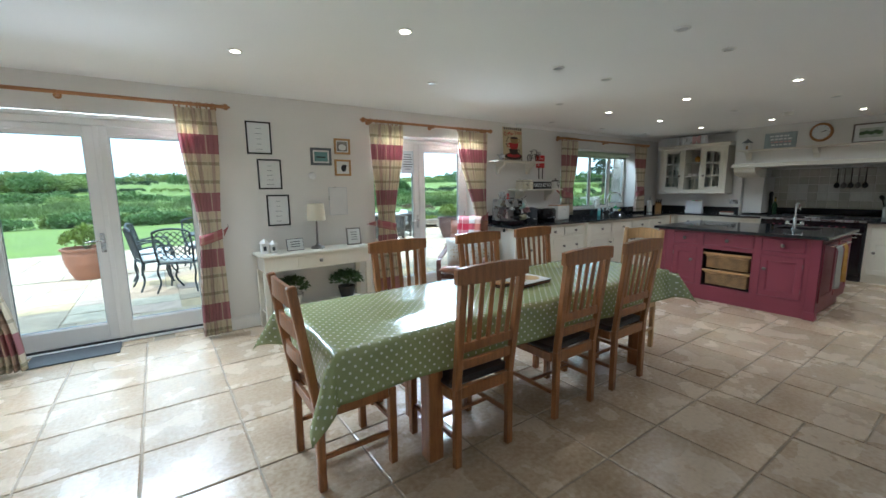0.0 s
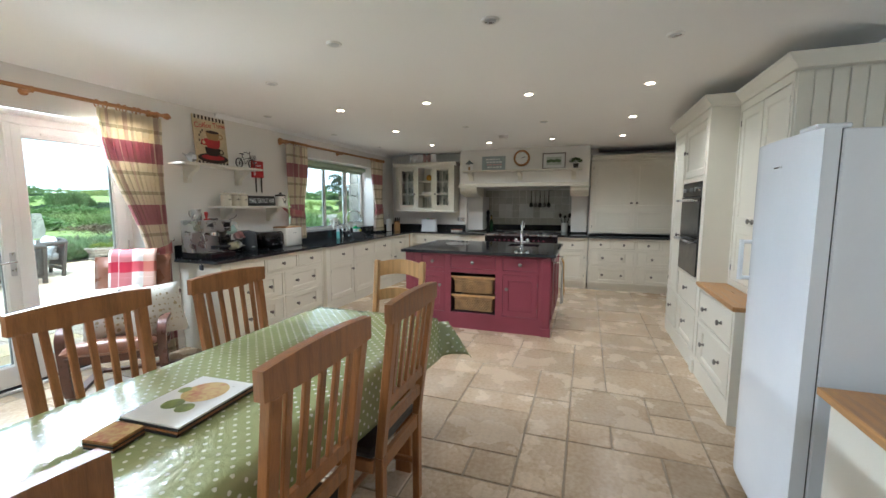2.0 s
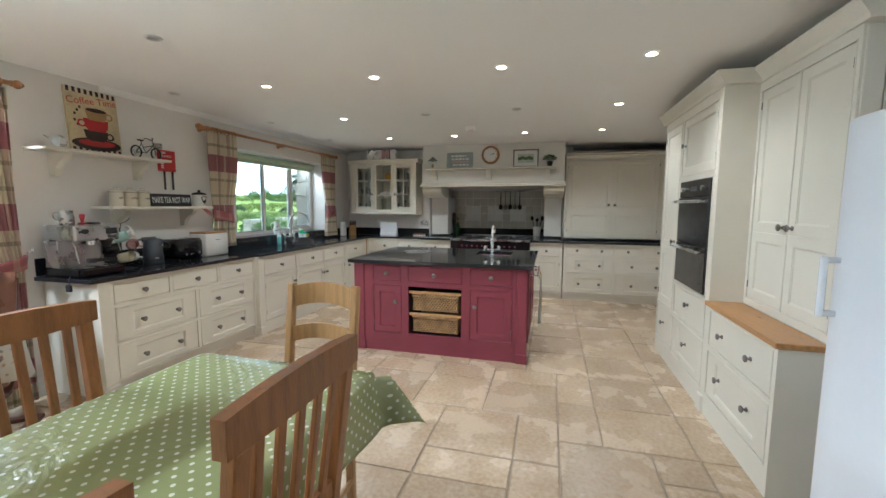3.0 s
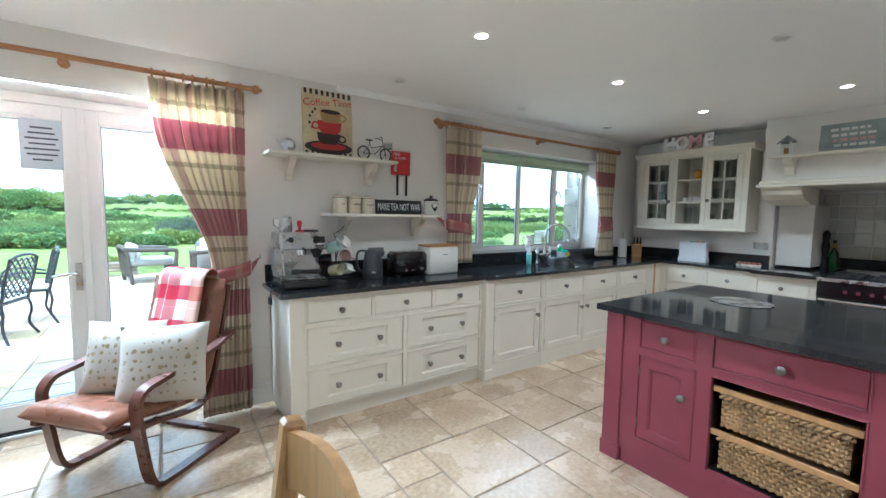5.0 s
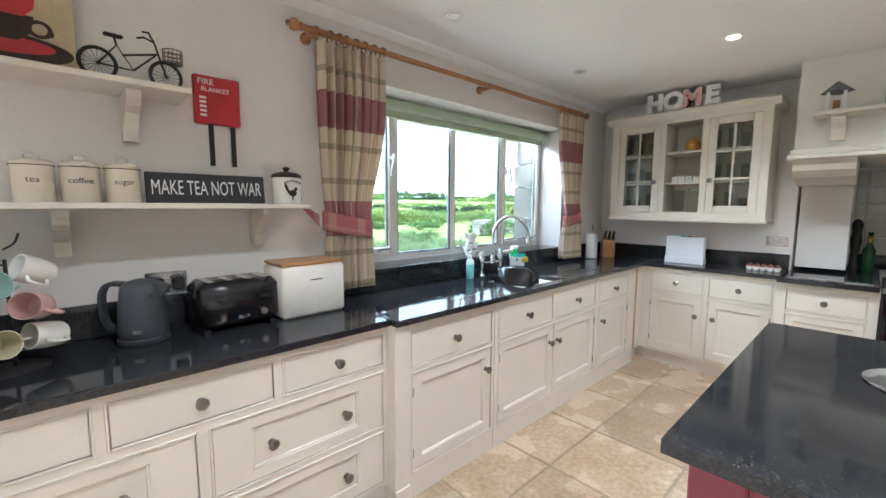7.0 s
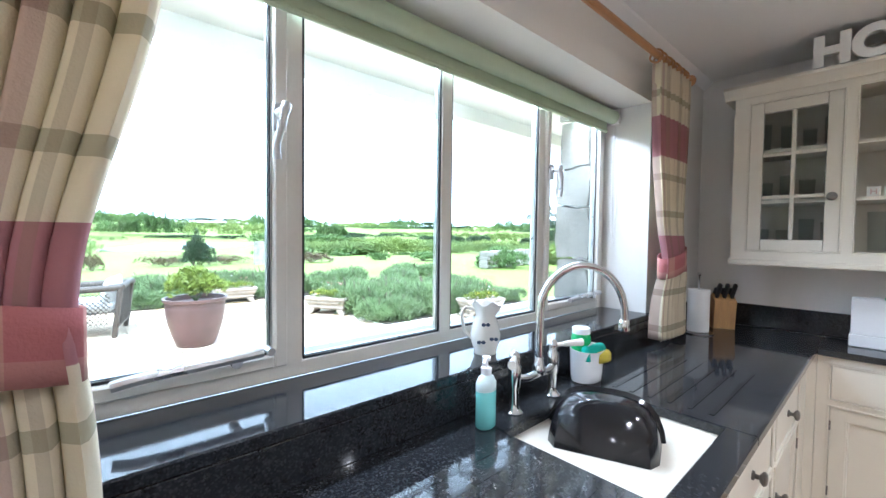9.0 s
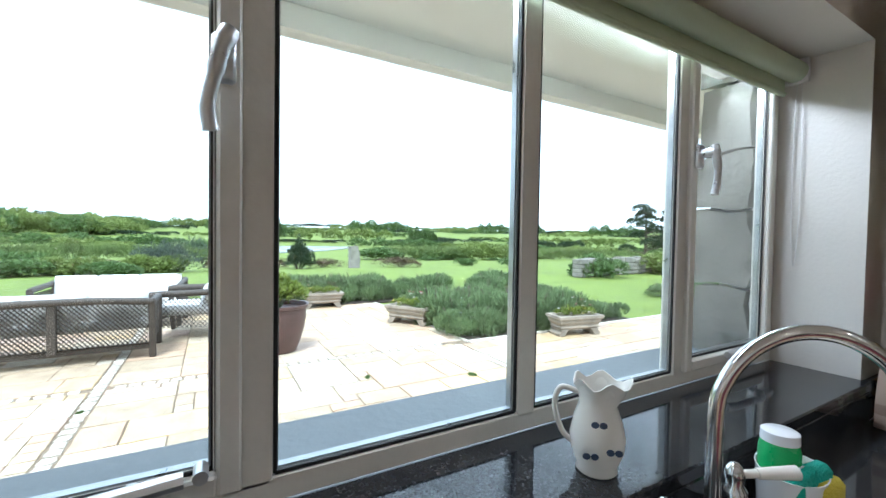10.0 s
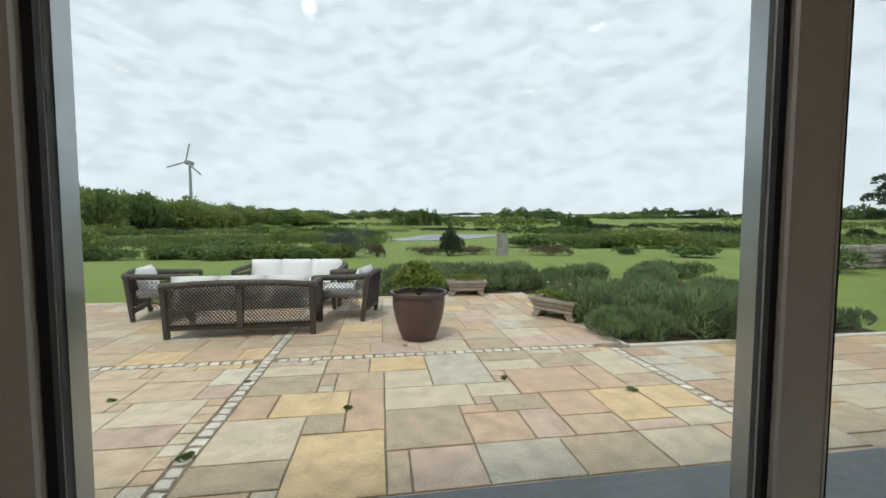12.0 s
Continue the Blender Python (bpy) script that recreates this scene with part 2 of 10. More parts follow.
def tube(bm, points, r, sides=10, closed=False):
    """A round tube along points; r one radius or one for each point."""
    pts = [Vector(p) for p in points]
    rs = r if isinstance(r, (list, tuple)) else [r] * len(pts)
    rings, side = [], None
    for i, p in enumerate(pts):
        if closed:
            d = pts[(i + 1) % len(pts)] - pts[i - 1]
        else:
            d = pts[min(i + 1, len(pts) - 1)] - pts[max(i - 1, 0)]
        d.normalize()
        if side is None:
            side = d.orthogonal().normalized()
        side = (side - d * side.dot(d)).normalized()
        other = d.cross(side)
        rings.append([bm.verts.new(p + rs[i] * (math.cos(2 * math.pi * k / sides) * side + math.sin(2 * math.pi * k / sides) * other)) for k in range(sides)])
    pairs = list(zip(rings, rings[1:])) + ([(rings[-1], rings[0])] if closed else [])
    for lo, hi in pairs:
        for k in range(sides):
            j = (k + 1) % sides
            bm.faces.new((lo[k], lo[j], hi[j], hi[k]))
    if not closed:
        bm.faces.new(rings[0][::-1])
        bm.faces.new(rings[-1])


def ribbon(bm, points, width, thick, across=(1, 0, 0)):
    """A flat bent strip along points (bentwood), width along across."""
    pts, w = [Vector(p) for p in points], Vector(across).normalized()
    rings = []
    for i, p in enumerate(pts):
        d = (pts[min(i + 1, len(pts) - 1)] - pts[max(i - 1, 0)]).normalized()
        nrm = w.cross(d).normalized()
        rings.append([bm.verts.new(p + sx * w * width / 2 + sn * nrm * thick / 2) for sx, sn in ((-1, -1), (1, -1), (1, 1), (-1, 1))])
    for lo, hi in zip(rings, rings[1:]):
        for k in range(4):
            j = (k + 1) % 4
            bm.faces.new((lo[k], lo[j], hi[j], hi[k]))
    bm.faces.new(rings[0][::-1])
    bm.faces.new(rings[-1])


def prism(bm, outline, a, b, axis="X"):
    """An outline of (u, v) pairs, pushed from a to b along an axis: X: (y, z); Y: (x, z); Z: (x, y)."""
    def place(u, v, w):
        return (w, u, v) if axis == "X" else (u, w, v) if axis == "Y" else (u, v, w)
    lo, hi = [bm.verts.new(place(u, v, a)) for u, v in outline], [bm.verts.new(place(u, v, b)) for u, v in outline]
    k = len(outline)
    for i in range(k):
        j = (i + 1) % k
        bm.faces.new((lo[i], lo[j], hi[j], hi[i]))
    bm.faces.new(lo[::-1])
    bm.faces.new(hi)


def curve(points, steps=6):
    """A smooth line through points."""
    p = [Vector(q) for q in points]
    p = [2 * p[0] - p[1]] + p + [2 * p[-1] - p[-2]]
    out = []
    for i in range(1, len(p) - 2):
        for s in range(steps):
            t = s / steps
            out.append(0.5 * (2 * p[i] + (p[i + 1] - p[i - 1]) * t + (2 * p[i - 1] - 5 * p[i] + 4 * p[i + 1] - p[i + 2]) * t * t + (3 * p[i] - p[i - 1] - 3 * p[i + 1] + p[i + 2]) * t ** 3))
    return out + [p[-2]]


def mesh_of(name, bm, mat, smooth=None):
    bmesh.ops.recalc_face_normals(bm, faces=bm.faces)
    me = bpy.data.meshes.new(name)
    bm.to_mesh(me)
    bm.free()
    for m in (mat if isinstance(mat, (list, tuple)) else [mat]):
        me.materials.append(m)
    if smooth:
        me.shade_smooth()
        me.set_sharp_from_angle(angle=radians(smooth))
    return me


def part(name, bm, mat, parent=None, label="", smooth=None, m=None):
    """One mesh object out of a bmesh, under a thing or a part."""
    ob = new(name, mesh_of(name, bm, mat, smooth))
    ob.parent = parent
    if m is not None:
        ob.matrix_basis = m
    return tagged(ob, label)


def thing(name, label, category, at=(0, 0, 0), rz=0.0, group=""):
    ob = new(name)
    ob.empty_display_size = 0.1
    ob.matrix_basis = pose(*at, 0, 0, rz)
    return tagged(ob, label, category, group)


def structure(name, bm, mat, label, category, smooth=None):
    return tagged(part(name, bm, mat, None, "", smooth), label, category, "", "structure")


def B():
    return bmesh.new()


def boxes(*rows, bevel=0.0):
    bm = B()
    for r in rows:
        box(bm, *r, bevel=bevel)
    return bm


def writing(name, words, size, mat, parent, m, label="", depth=0.001, align="CENTER", bold=0.0):
    """Words as a mesh, from the built-in font."""
    cu = bpy.data.curves.new(name, "FONT")
    cu.body, cu.size, cu.extrude, cu.align_x, cu.align_y = words, size, depth, align, "CENTER"
    cu.offset = bold
    tmp = new("tmp", cu)
    me = bpy.data.meshes.new_from_object(tmp.evaluated_get(bpy.context.evaluated_depsgraph_get()))
    bpy.data.objects.remove(tmp)
    me.materials.clear()
    me.materials.append(mat)
    ob = new(name, me)
    ob.parent, ob.matrix_basis = parent, m
    return tagged(ob, label)

# ---- structure ----
XW, XE, YS, YN, YO, H = -2.3, 8.85, -0.80, 4.60, 5.08, 2.40
# long wall towards the garden: two pairs of doors and the sink window
D1, D2, WIN, HEAD, SILL = (-1.24, 0.44), (2.20, 3.88), (5.70, 8.03), 2.10, 1.03
bm = B()
for x0, x1 in ((XW - 0.3, D1[0]), (D1[1], D2[0]), (D2[1], WIN[0]), (WIN[1], 10.1)):
    box(bm, x0, x1, YN, YO - 0.06, -0.05, 2.6)
for x0, x1 in (D1, D2, WIN):
    box(bm, x0, x1, YN, YO - 0.06, HEAD, 2.6)
box(bm, *WIN, YN, YO - 0.06, -0.05, SILL - 0.034)
structure("wall_north", bm, WALL, "off-white plastered wall with deep door and window openings", "wall")
structure("wall_south", boxes((XW - 0.3, 10.1, YS - 0.2, YS, -0.05, 2.6)), WALL, "plain off-white plastered wall behind the tall cupboards", "wall")
structure("wall_west", boxes((XW - 0.3, XW, YS, YN, -0.05, 2.6)), WALL, "plain off-white plastered end wall", "wall")
structure("wall_east", boxes((XE, XE + 0.14, 3.02, YN, -0.05, H), (9.50, 10.1, YS, YN, -0.05, 2.6), (8.99, 9.5, 3.02, 3.16, -0.05, H), (8.99, 9.5, 0.64, 0.78, -0.05, H)),
          WALL, "off-white plastered wall with the cooker recess", "wall")
structure("ceiling", boxes((XW - 0.3, 10.1, YS - 0.2, YN + 0.2, H, H + 0.2)), CEIL, "smooth white plastered ceiling", "ceiling")
bm = B()
prism(bm, [(YN - 0.002, H - 0.002), (YN - 0.002, H - 0.045), (YN - 0.012, H - 0.04), (YN - 0.045, H - 0.012), (YN - 0.05, H - 0.002)], 4.6, XE, "X")
structure("trim", bm, CEIL, "narrow white coving along the ceiling edge", "coving")
bm = B()
for x0, x1 in ((XW, D1[0] - 0.02), (D1[1] + 0.02, D2[0] - 0.02), (D2[1] + 0.02, 4.09)):
    box(bm, x0, x1, YN - 0.016, YN - 0.001, 0.0, 0.12, bevel=0.004)
    box(bm, x0, x1, YN - 0.010, YN - 0.001, 0.12, 0.14, bevel=0.003)
structure("baseboard", bm, WHITE, "white painted skirting board with a moulded top", "skirting board")
structure("floor", boxes((XW - 0.3, 10.1, YS - 0.2, YN, -0.2, -0.006), (D1[0], D1[1], YN, 4.9, -0.2, -0.006), (D2[0], D2[1], YN, 4.9, -0.2, -0.006)), GROUT, "limestone tiled kitchen floor with sandy grout", "floor")
structure("roof", boxes((XW - 0.4, 10.2, YS - 0.3, YO, 2.6, 2.75)), SLATE, "dark slate roof over the kitchen", "roof")
# eaves over the garden side
bm = boxes((XW - 0.4, 10.4, YO + 0.001, 5.62, 2.245, 2.27), (XW - 0.4, 10.4, 5.62, 5.645, 2.16, 2.40), (XW - 0.4, 10.4, YO + 0.001, 5.62, 2.4, 2.62))
structure("eaves_soffit", bm, FRAME, "cream painted eaves board above the windows", "eaves")
bm = B()
prism(bm, [(5.65, 2.30), (5.65, 2.20), (5.67, 2.175), (5.70, 2.165), (5.73, 2.175), (5.75, 2.20), (5.75, 2.30), (5.742, 2.30), (5.742, 2.204), (5.70, 2.175), (5.66, 2.204), (5.66, 2.30)], XW - 0.4, 10.4, "X")
structure("gutter", bm, FRAME, "pale half-round rain gutter along the eaves", "gutter")


def leaf_glazing(prefix, parent, x0, x1, z0, z1, y, bead=0.012):
    """A double-glazed pane with its spacer and gasket in the rectangle of a sash."""
    bm = B()
    for yy in (y - 0.010, y + 0.010):
        box(bm, x0, x1, yy - 0.0015, yy + 0.0015, z0, z1)
    p = part("pane", bm, GLASS, parent, "clear double-glazed pane")
    p.visible_shadow = False
    w = 0.006
    part("spacer", boxes((x0, x0 + w, y - 0.008, y + 0.008, z0, z1), (x1 - w, x1, y - 0.008, y + 0.008, z0, z1), (x0 + w, x1 - w, y - 0.008, y + 0.008, z0, z0 + w), (x0 + w, x1 - w, y - 0.008, y + 0.008, z1 - w, z1)), ALU, parent, "silver glazing spacer")
    w = 0.003
    part("gasket", boxes((x0 - w, x0 + w, y - 0.017, y - 0.012, z0, z1), (x1 - w, x1 + w, y - 0.017, y - 0.012, z0, z1), (x0, x1, y - 0.017, y - 0.012, z0 - w, z0 + w), (x0, x1, y - 0.017, y - 0.012, z1 - w, z1 + w)), RUBBER, parent, "black rubber gasket")
    return p


def ring_frame(bm, x0, x1, z0, z1, wl, wr, wb, wt, y0, y1, bevel=0.004):
    """Four mitre-free members round an opening; w.. are their widths."""
    box(bm, x0, x0 + wl, y0, y1, z0, z1, bevel)
    box(bm, x1 - wr, x1, y0, y1, z0, z1, bevel)
    box(bm, x0 + wl, x1 - wr, y0 + 0.001, y1 - 0.001, z0, z0 + wb, bevel)
    box(bm, x0 + wl, x1 - wr, y0 + 0.001, y1 - 0.001, z1 - wt, z1, bevel)


def ovolo(bm, x0, x1, z0, z1, y0, y1, w):
    """A stepped moulding that leads in to the glass."""
    ring_frame(bm, x0, x1, z0, z1, w, w, w, w, y0, y1, 0.003)
    ring_frame(bm, x0 - w * 0.6, x1 + w * 0.6, z0 - w * 0.6, z1 + w * 0.6, w * 0.6, w * 0.6, w * 0.6, w * 0.6, y0 - 0.006, y1 - 0.01, 0.003)


def lever(parent, x, y, z, side):
    """A lever door handle on a long plate; side: the way the lever points."""
    h = part("door_handle", boxes((x - 0.018, x + 0.018, y - 0.008, y, z - 0.11, z + 0.07), bevel=0.003), STEEL, parent, "satin chrome lever handle on a long plate")
    bm = B()
    rod(bm, (x, y, z), (x, y - 0.05, z), 0.009)
    tube(bm, curve([(x, y - 0.05, z), (x + side * 0.03, y - 0.054, z + 0.002), (x + side * 0.075, y - 0.05, z - 0.004), (x + side * 0.12, y - 0.047, z - 0.010)]), 0.0085)
    part("lever", bm, CHROME, h, "chrome lever", 40)
    bm = B()
    rod(bm, (x, y - 0.001, z - 0.07), (x, y - 0.014, z - 0.07), 0.009)
    part("lock_barrel", bm, CHROME, h)


def french_doors(name, x0, x1, label):
    """A pair of glazed doors set deep in the wall."""
    t = tagged(thing(name, label, "door"), kind="structure")
    y0, y1 = 4.90, 4.97
    bm = B()
    ring_frame(bm, x0, x1, -0.005, HEAD, 0.05, 0.05, 0.03, 0.06, y0, y1 + 0.03)
    box(bm, x0 + 0.02, x1 - 0.02, y0 - 0.03, y0 + 0.02, 0.0, 0.022, 0.003)
    part("door_frame", bm, WHITE, t, "white painted door frame")
    part("threshold", boxes((x0 + 0.05, x1 - 0.05, y0 - 0.012, y0 + 0.06, 0.022, 0.036)), BLACK_MATT, t, "dark weather bar")
    mid = (x0 + x1) / 2
    for a, b, inner in ((x0 + 0.05, mid - 0.002, 1), (mid + 0.002, x1 - 0.05, -1)):
        bm = B()
        s = 0.085
        z0, z1 = 0.04, HEAD - 0.062
        ring_frame(bm, a, b, z0, z1, s, s, 0.16, 0.085, y0 - 0.002, y1 - 0.004)
        ovolo(bm, a + s - 0.002, b - s + 0.002, z0 + 0.158, z1 - 0.083, y0 + 0.008, y1 - 0.01, 0.012)
        lf = part("leaf", bm, WHITE, t, "white glazed door leaf")
        leaf_glazing(name, lf, a + s + 0.008, b - s - 0.008, z0 + 0.168, z1 - 0.093, 4.938)
        if inner == 1:
            lever(lf, b - 0.042, y0 - 0.003, 1.0, -1)
        else:
            part("meeting_bead", boxes((a - 0.018, a + 0.022, y0 - 0.016, y0 - 0.003, z0, z1), bevel=0.003), WHITE, lf)
        for z in (0.28, 1.05, 1.82):
            hb = B()
            hx = a if inner == 1 else b
            rod(hb, (hx, y0 - 0.008, z - 0.045), (hx, y0 - 0.008, z + 0.045), 0.007)
            part("hinge", hb, CHROME, lf)
        part("trickle_vent", boxes((a + 0.2, b - 0.2, y0 - 0.018, y0 - 0.003, HEAD - 0.135, HEAD - 0.112), bevel=0.003), WHITE, lf)
    return t


french_doors("door_1", *D1, "white glazed double doors, closed, onto the patio")
french_doors("door_2", *D2, "white glazed double doors, closed, with a taped notice")
# reveals are part of the wall; outer steps of stone
for x0, x1, nm in ((*D1, "doorstep"), (*D2, "doorstep")):
    structure(nm, boxes((x0, x1, 4.9, YO + 0.12, -0.2, -0.004), bevel=0.004), SLATE, "grey slate doorstep", "doorstep")

# sink window: two side casements and two fixed lights
win = tagged(thing("window_1", "four-light cream window over the sink, closed", "window"), kind="structure")
WY0, WY1 = 4.84, 4.885
bm = B()
ring_frame(bm, WIN[0], WIN[1], SILL, HEAD, 0.045, 0.045, 0.042, 0.045, WY0, WY1)
MULL = (6.298, 6.850, 7.437)
for i, x in enumerate(MULL):
    box(bm, x - 0.024, x + 0.024, WY0 + 0.001, WY1 - 0.001, SILL + 0.03, HEAD - 0.04, 0.004)
wf = part("window_frame", bm, FRAME, win, "cream painted window frame and mullions")
edges = [WIN[0] + 0.045, *MULL, WIN[1] - 0.045]
for i in range(4):
    a, b = edges[i] + (0.024 if i else 0.0), edges[i + 1] - (0.024 if i < 3 else 0.0)
    z0, z1 = SILL + 0.042, HEAD - 0.045
    if i in (0, 3):
        s = 0.030
        bm = B()
        ring_frame(bm, a - 0.003, b + 0.003, z0 - 0.003, z1 + 0.003, s + 0.003, s + 0.003, s + 0.003, s + 0.003, WY0 - 0.012, WY1 - 0.004)
        ovolo(bm, a + s + 0.001, b - s - 0.001, z0 + s + 0.001, z1 - s - 0.001, WY0 + 0.004, WY1 - 0.012, 0.006)
        c = part("casement", bm, FRAME, win, "cream opening casement, shut")
        leaf_glazing("", c, a + s + 0.005, b - s - 0.005, z0 + s + 0.005, z1 - s - 0.005, 4.862)
        # monkey-tail fastener
        hx = b - 0.022 if i == 0 else a + 0.022
        sd = -1 if i == 0 else 1
        bm = boxes((hx - 0.016, hx + 0.016, WY0 - 0.026, WY0 - 0.012, 1.675, 1.745), bevel=0.005)
        rod(bm, (hx, WY0 - 0.02, 1.718), (hx, WY0 - 0.062, 1.718), 0.013)
        tube(bm, curve([(hx + 0.006, WY0 - 0.055, 1.735), (hx + sd * 0.002, WY0 - 0.062, 1.712), (hx + sd * 0.012, WY0 - 0.064, 1.67), (hx + sd * 0.020, WY0 - 0.058, 1.63), (hx + sd * 0.016, WY0 - 0.054, 1.598)]), [0.013] * 6 + [0.011] * 6 + [0.009] * 6 + [0.010] * 6 + [0.011])
        part("fastener", bm, SATIN, c, "metal monkey-tail casement fastener", 40)
        # casement stay
        bm = B()
        zs = z0 + 0.042
        tube(bm, curve([(b - 0.36, WY0 - 0.045, zs - 0.004), (b - 0.30, WY0 - 0.05, zs + 0.004), (b - 0.16, WY0 - 0.046, zs + 0.008), (b - 0.07, WY0 - 0.04, zs + 0.010)]), 0.012, 8)
        rod(bm, (b - 0.13, WY0 - 0.012, zs - 0.004), (b - 0.13, WY0 - 0.05, zs - 0.004), 0.012)
        rod(bm, (b - 0.05, WY0 - 0.012, zs + 0.008), (b - 0.05, WY0 - 0.045, zs + 0.008), 0.010)
        part("stay", bm, SATIN, c, "polished casement stay", 40)
    else:
        bm = B()
        ovolo(bm, a - 0.001, b + 0.001, z0 - 0.001, z1 + 0.001, WY0 + 0.006, WY1 - 0.012, 0.006)
        part("glazing_bead", bm, FRAME, win)
        leaf_glazing("", win, a + 0.004, b - 0.004, z0 + 0.004, z1 - 0.004, 4.862)
part("window_sill", boxes((WIN[0], WIN[1], 4.575, WY0 + 0.002, SILL - 0.03, SILL), bevel=0.004), GRANITE, win, "polished black granite inner sill")
part("outer_sill", boxes((WIN[0] - 0.06, WIN[1] + 0.06, WY1 - 0.002, YO + 0.12, SILL - 0.07, SILL - 0.028), bevel=0.004), SLATE, win, "grey slate outer sill")

# chimney breast with its mantel, over the cooker recess
CX0, CY0, CY1 = 8.44, 0.78, 3.02
structure("chimney_breast", boxes((CX0, 9.5, CY0, CY1, 1.78, H)), WALL, "off-white plastered chimney breast over the cooker", "chimney breast")
bm = boxes((CX0 - 0.075, CX0 + 0.06, CY0 - 0.03, CY1 + 0.03, 1.735, 1.765), (CX0 - 0.05, CX0 + 0.06, CY0 - 0.015, CY1 + 0.015, 1.765, 1.80), bevel=0.006)
box(bm, CX0 + 0.06, 9.5, CY0 + 0.3, CY1 - 0.3, 1.74, 1.779)
structure("lintel", bm, CREAM, "cream moulded lintel under the chimney breast", "lintel")
for y0, y1 in ((CY0, CY0 + 0.30), (CY1 - 0.32, CY1)):
    t = tagged(thing("pier", "white painted pier with a scrolled corbel beside the cooker", "pier", group="piers beside the cooker"), kind="structure")
    part("shaft", boxes((8.93, 9.5, y0 + 0.012, y1 - 0.012, 0.93, 1.58), bevel=0.004), WALL, t)
    bm = B()
    prism(bm, [(8.96, 1.735), (8.42, 1.735), (8.42, 1.70), (8.44, 1.66), (8.50, 1.615), (8.60, 1.60), (8.66, 1.585), (8.70, 1.57), (8.96, 1.57)], y0, y1, "Y")
    part("corbel", bm, CREAM, t, "scrolled cream corbel")
# mantel shelf
ms = thing("mantel_shelf", "long cream mantel shelf on three shaped brackets", "shelf")
part("board", boxes((CX0 - 0.19, CX0 - 0.001, 0.90, 2.93, 2.0, 2.022), bevel=0.004), CREAM, ms)
for y in (1.03, 1.92, 2.80):
    bm = B()
    prism(bm, [(CX0 - 0.002, 1.999), (CX0 - 0.15, 1.999), (CX0 - 0.15, 1.975), (CX0 - 0.12, 1.945), (CX0 - 0.07, 1.92), (CX0 - 0.05, 1.88), (CX0 - 0.045, 1.845), (CX0 - 0.002, 1.845)], y - 0.035, y + 0.035, "Y")
    part("bracket", bm, CREAM, ms)
# outer stone of the window jamb
jamb = tagged(thing("stone_jamb", "rough grey stone jamb outside the kitchen window", "stonework"), kind="structure")
rnd = random.Random(5)
for side, xj in ((1, WIN[1] - 0.045), (-1, WIN[0] + 0.045)):
    z = SILL - 0.02
    while z < 2.22:
        h = min(rnd.uniform(0.20, 0.32), 2.24 - z)
        bm = B()
        w = rnd.uniform(0.30, 0.42)
        vs = box(bm, min(xj, xj + side * w), max(xj, xj + side * w), WY1 + 0.02, YO + rnd.uniform(0.0, 0.03), z + 0.006, z + h - 0.006)
        bmesh.ops.subdivide_edges(bm, edges=bm.edges, cuts=4, use_grid_fill=True)
        for v in bm.verts:
            v.co += 0.03 * noise.noise_vector(v.co * 6) + 0.012 * noise.noise_vector(v.co * 19)
        part("stone", bm, STONE, jamb, "", 35)
        z += h

# ---- ceiling lamps ----
def downlight(x, y, lit):
    t = thing("downlight", "recessed ceiling downlight, lit, with a white rim" if lit else "recessed ceiling downlight, unlit, with a white rim", "downlight", (x, y, H), group="ceiling downlights")
    bm = B()
    lathe(bm, [(0.030, -0.001), (0.034, -0.008), (0.042, -0.009), (0.047, -0.005), (0.048, -0.0005)], 28)
    part("rim", bm, WHITE, t, "", 40)
    bm = B()
    lathe(bm, [(0.001, -0.0098), (0.022, -0.0098), (0.030, -0.0092), (0.030, -0.004)], 24)
    part("lamp", bm, LAMP_GLOW if lit else SATIN, t, "glowing warm lamp" if lit else "dark lamp")
    if lit:
        lt = new("downlight_beam", bpy.data.lights.new("downlight_beam", "SPOT"))
        lt.data.energy, lt.data.color, lt.data.spot_size, lt.data.spot_blend, lt.data.shadow_soft_size = SPOT_WATTS, (1.0, 0.94, 0.86), radians(136), 1.0, 0.03
        lt.matrix_basis = pose(x, y, H - 0.03)
    return t


for y, lit_x, unlit_x in ((0.365, (4.935, 6.245, 7.58), (3.945,)), (1.325, (4.95, 7.57), (2.74, 3.42, 6.245)), (2.29, (1.34, 4.94, 7.60), (2.765, 3.42, 6.255)),
                          (3.24, (0.54, 4.93, 6.22, 7.57), (2.17, 3.95)), (4.18, (), (4.93, 6.20, 7.515))):
    for x in lit_x:
        downlight(x, y, True)
    for x in unlit_x:
        downlight(x, y, False)
t = thing("smoke_alarm", "round white smoke alarm on the ceiling", "smoke alarm", (7.06, 1.96, H))
bm = B()
lathe(bm, [(0.03, -0.045), (0.05, -0.044), (0.058, -0.03), (0.06, -0.012), (0.065, -0.008), (0.065, 0.0)], 28)
part("case", bm, WHITE, t, "", 40)

# ---- kitchen units ----
def knob_mesh():
    bm = B()
    lathe(bm, [(0.011, 0.0), (0.011, 0.004), (0.006, 0.007), (0.0055, 0.014), (0.012, 0.018), (0.0165, 0.022), (0.017, 0.026), (0.013, 0.030), (0.005, 0.0318)], 16, axis="Y")
    return mesh_of("knob", bm, PEWTER, 40)


KNOB = knob_mesh()


def knob(parent, x, y, z):
    ob = new("knob", KNOB)
    ob.parent = parent
    ob.matrix_basis = pose(x, y, z) @ Matrix.Diagonal((1.2, 1.15, 1.2, 1))
    return tagged(ob, "round pewter knob")


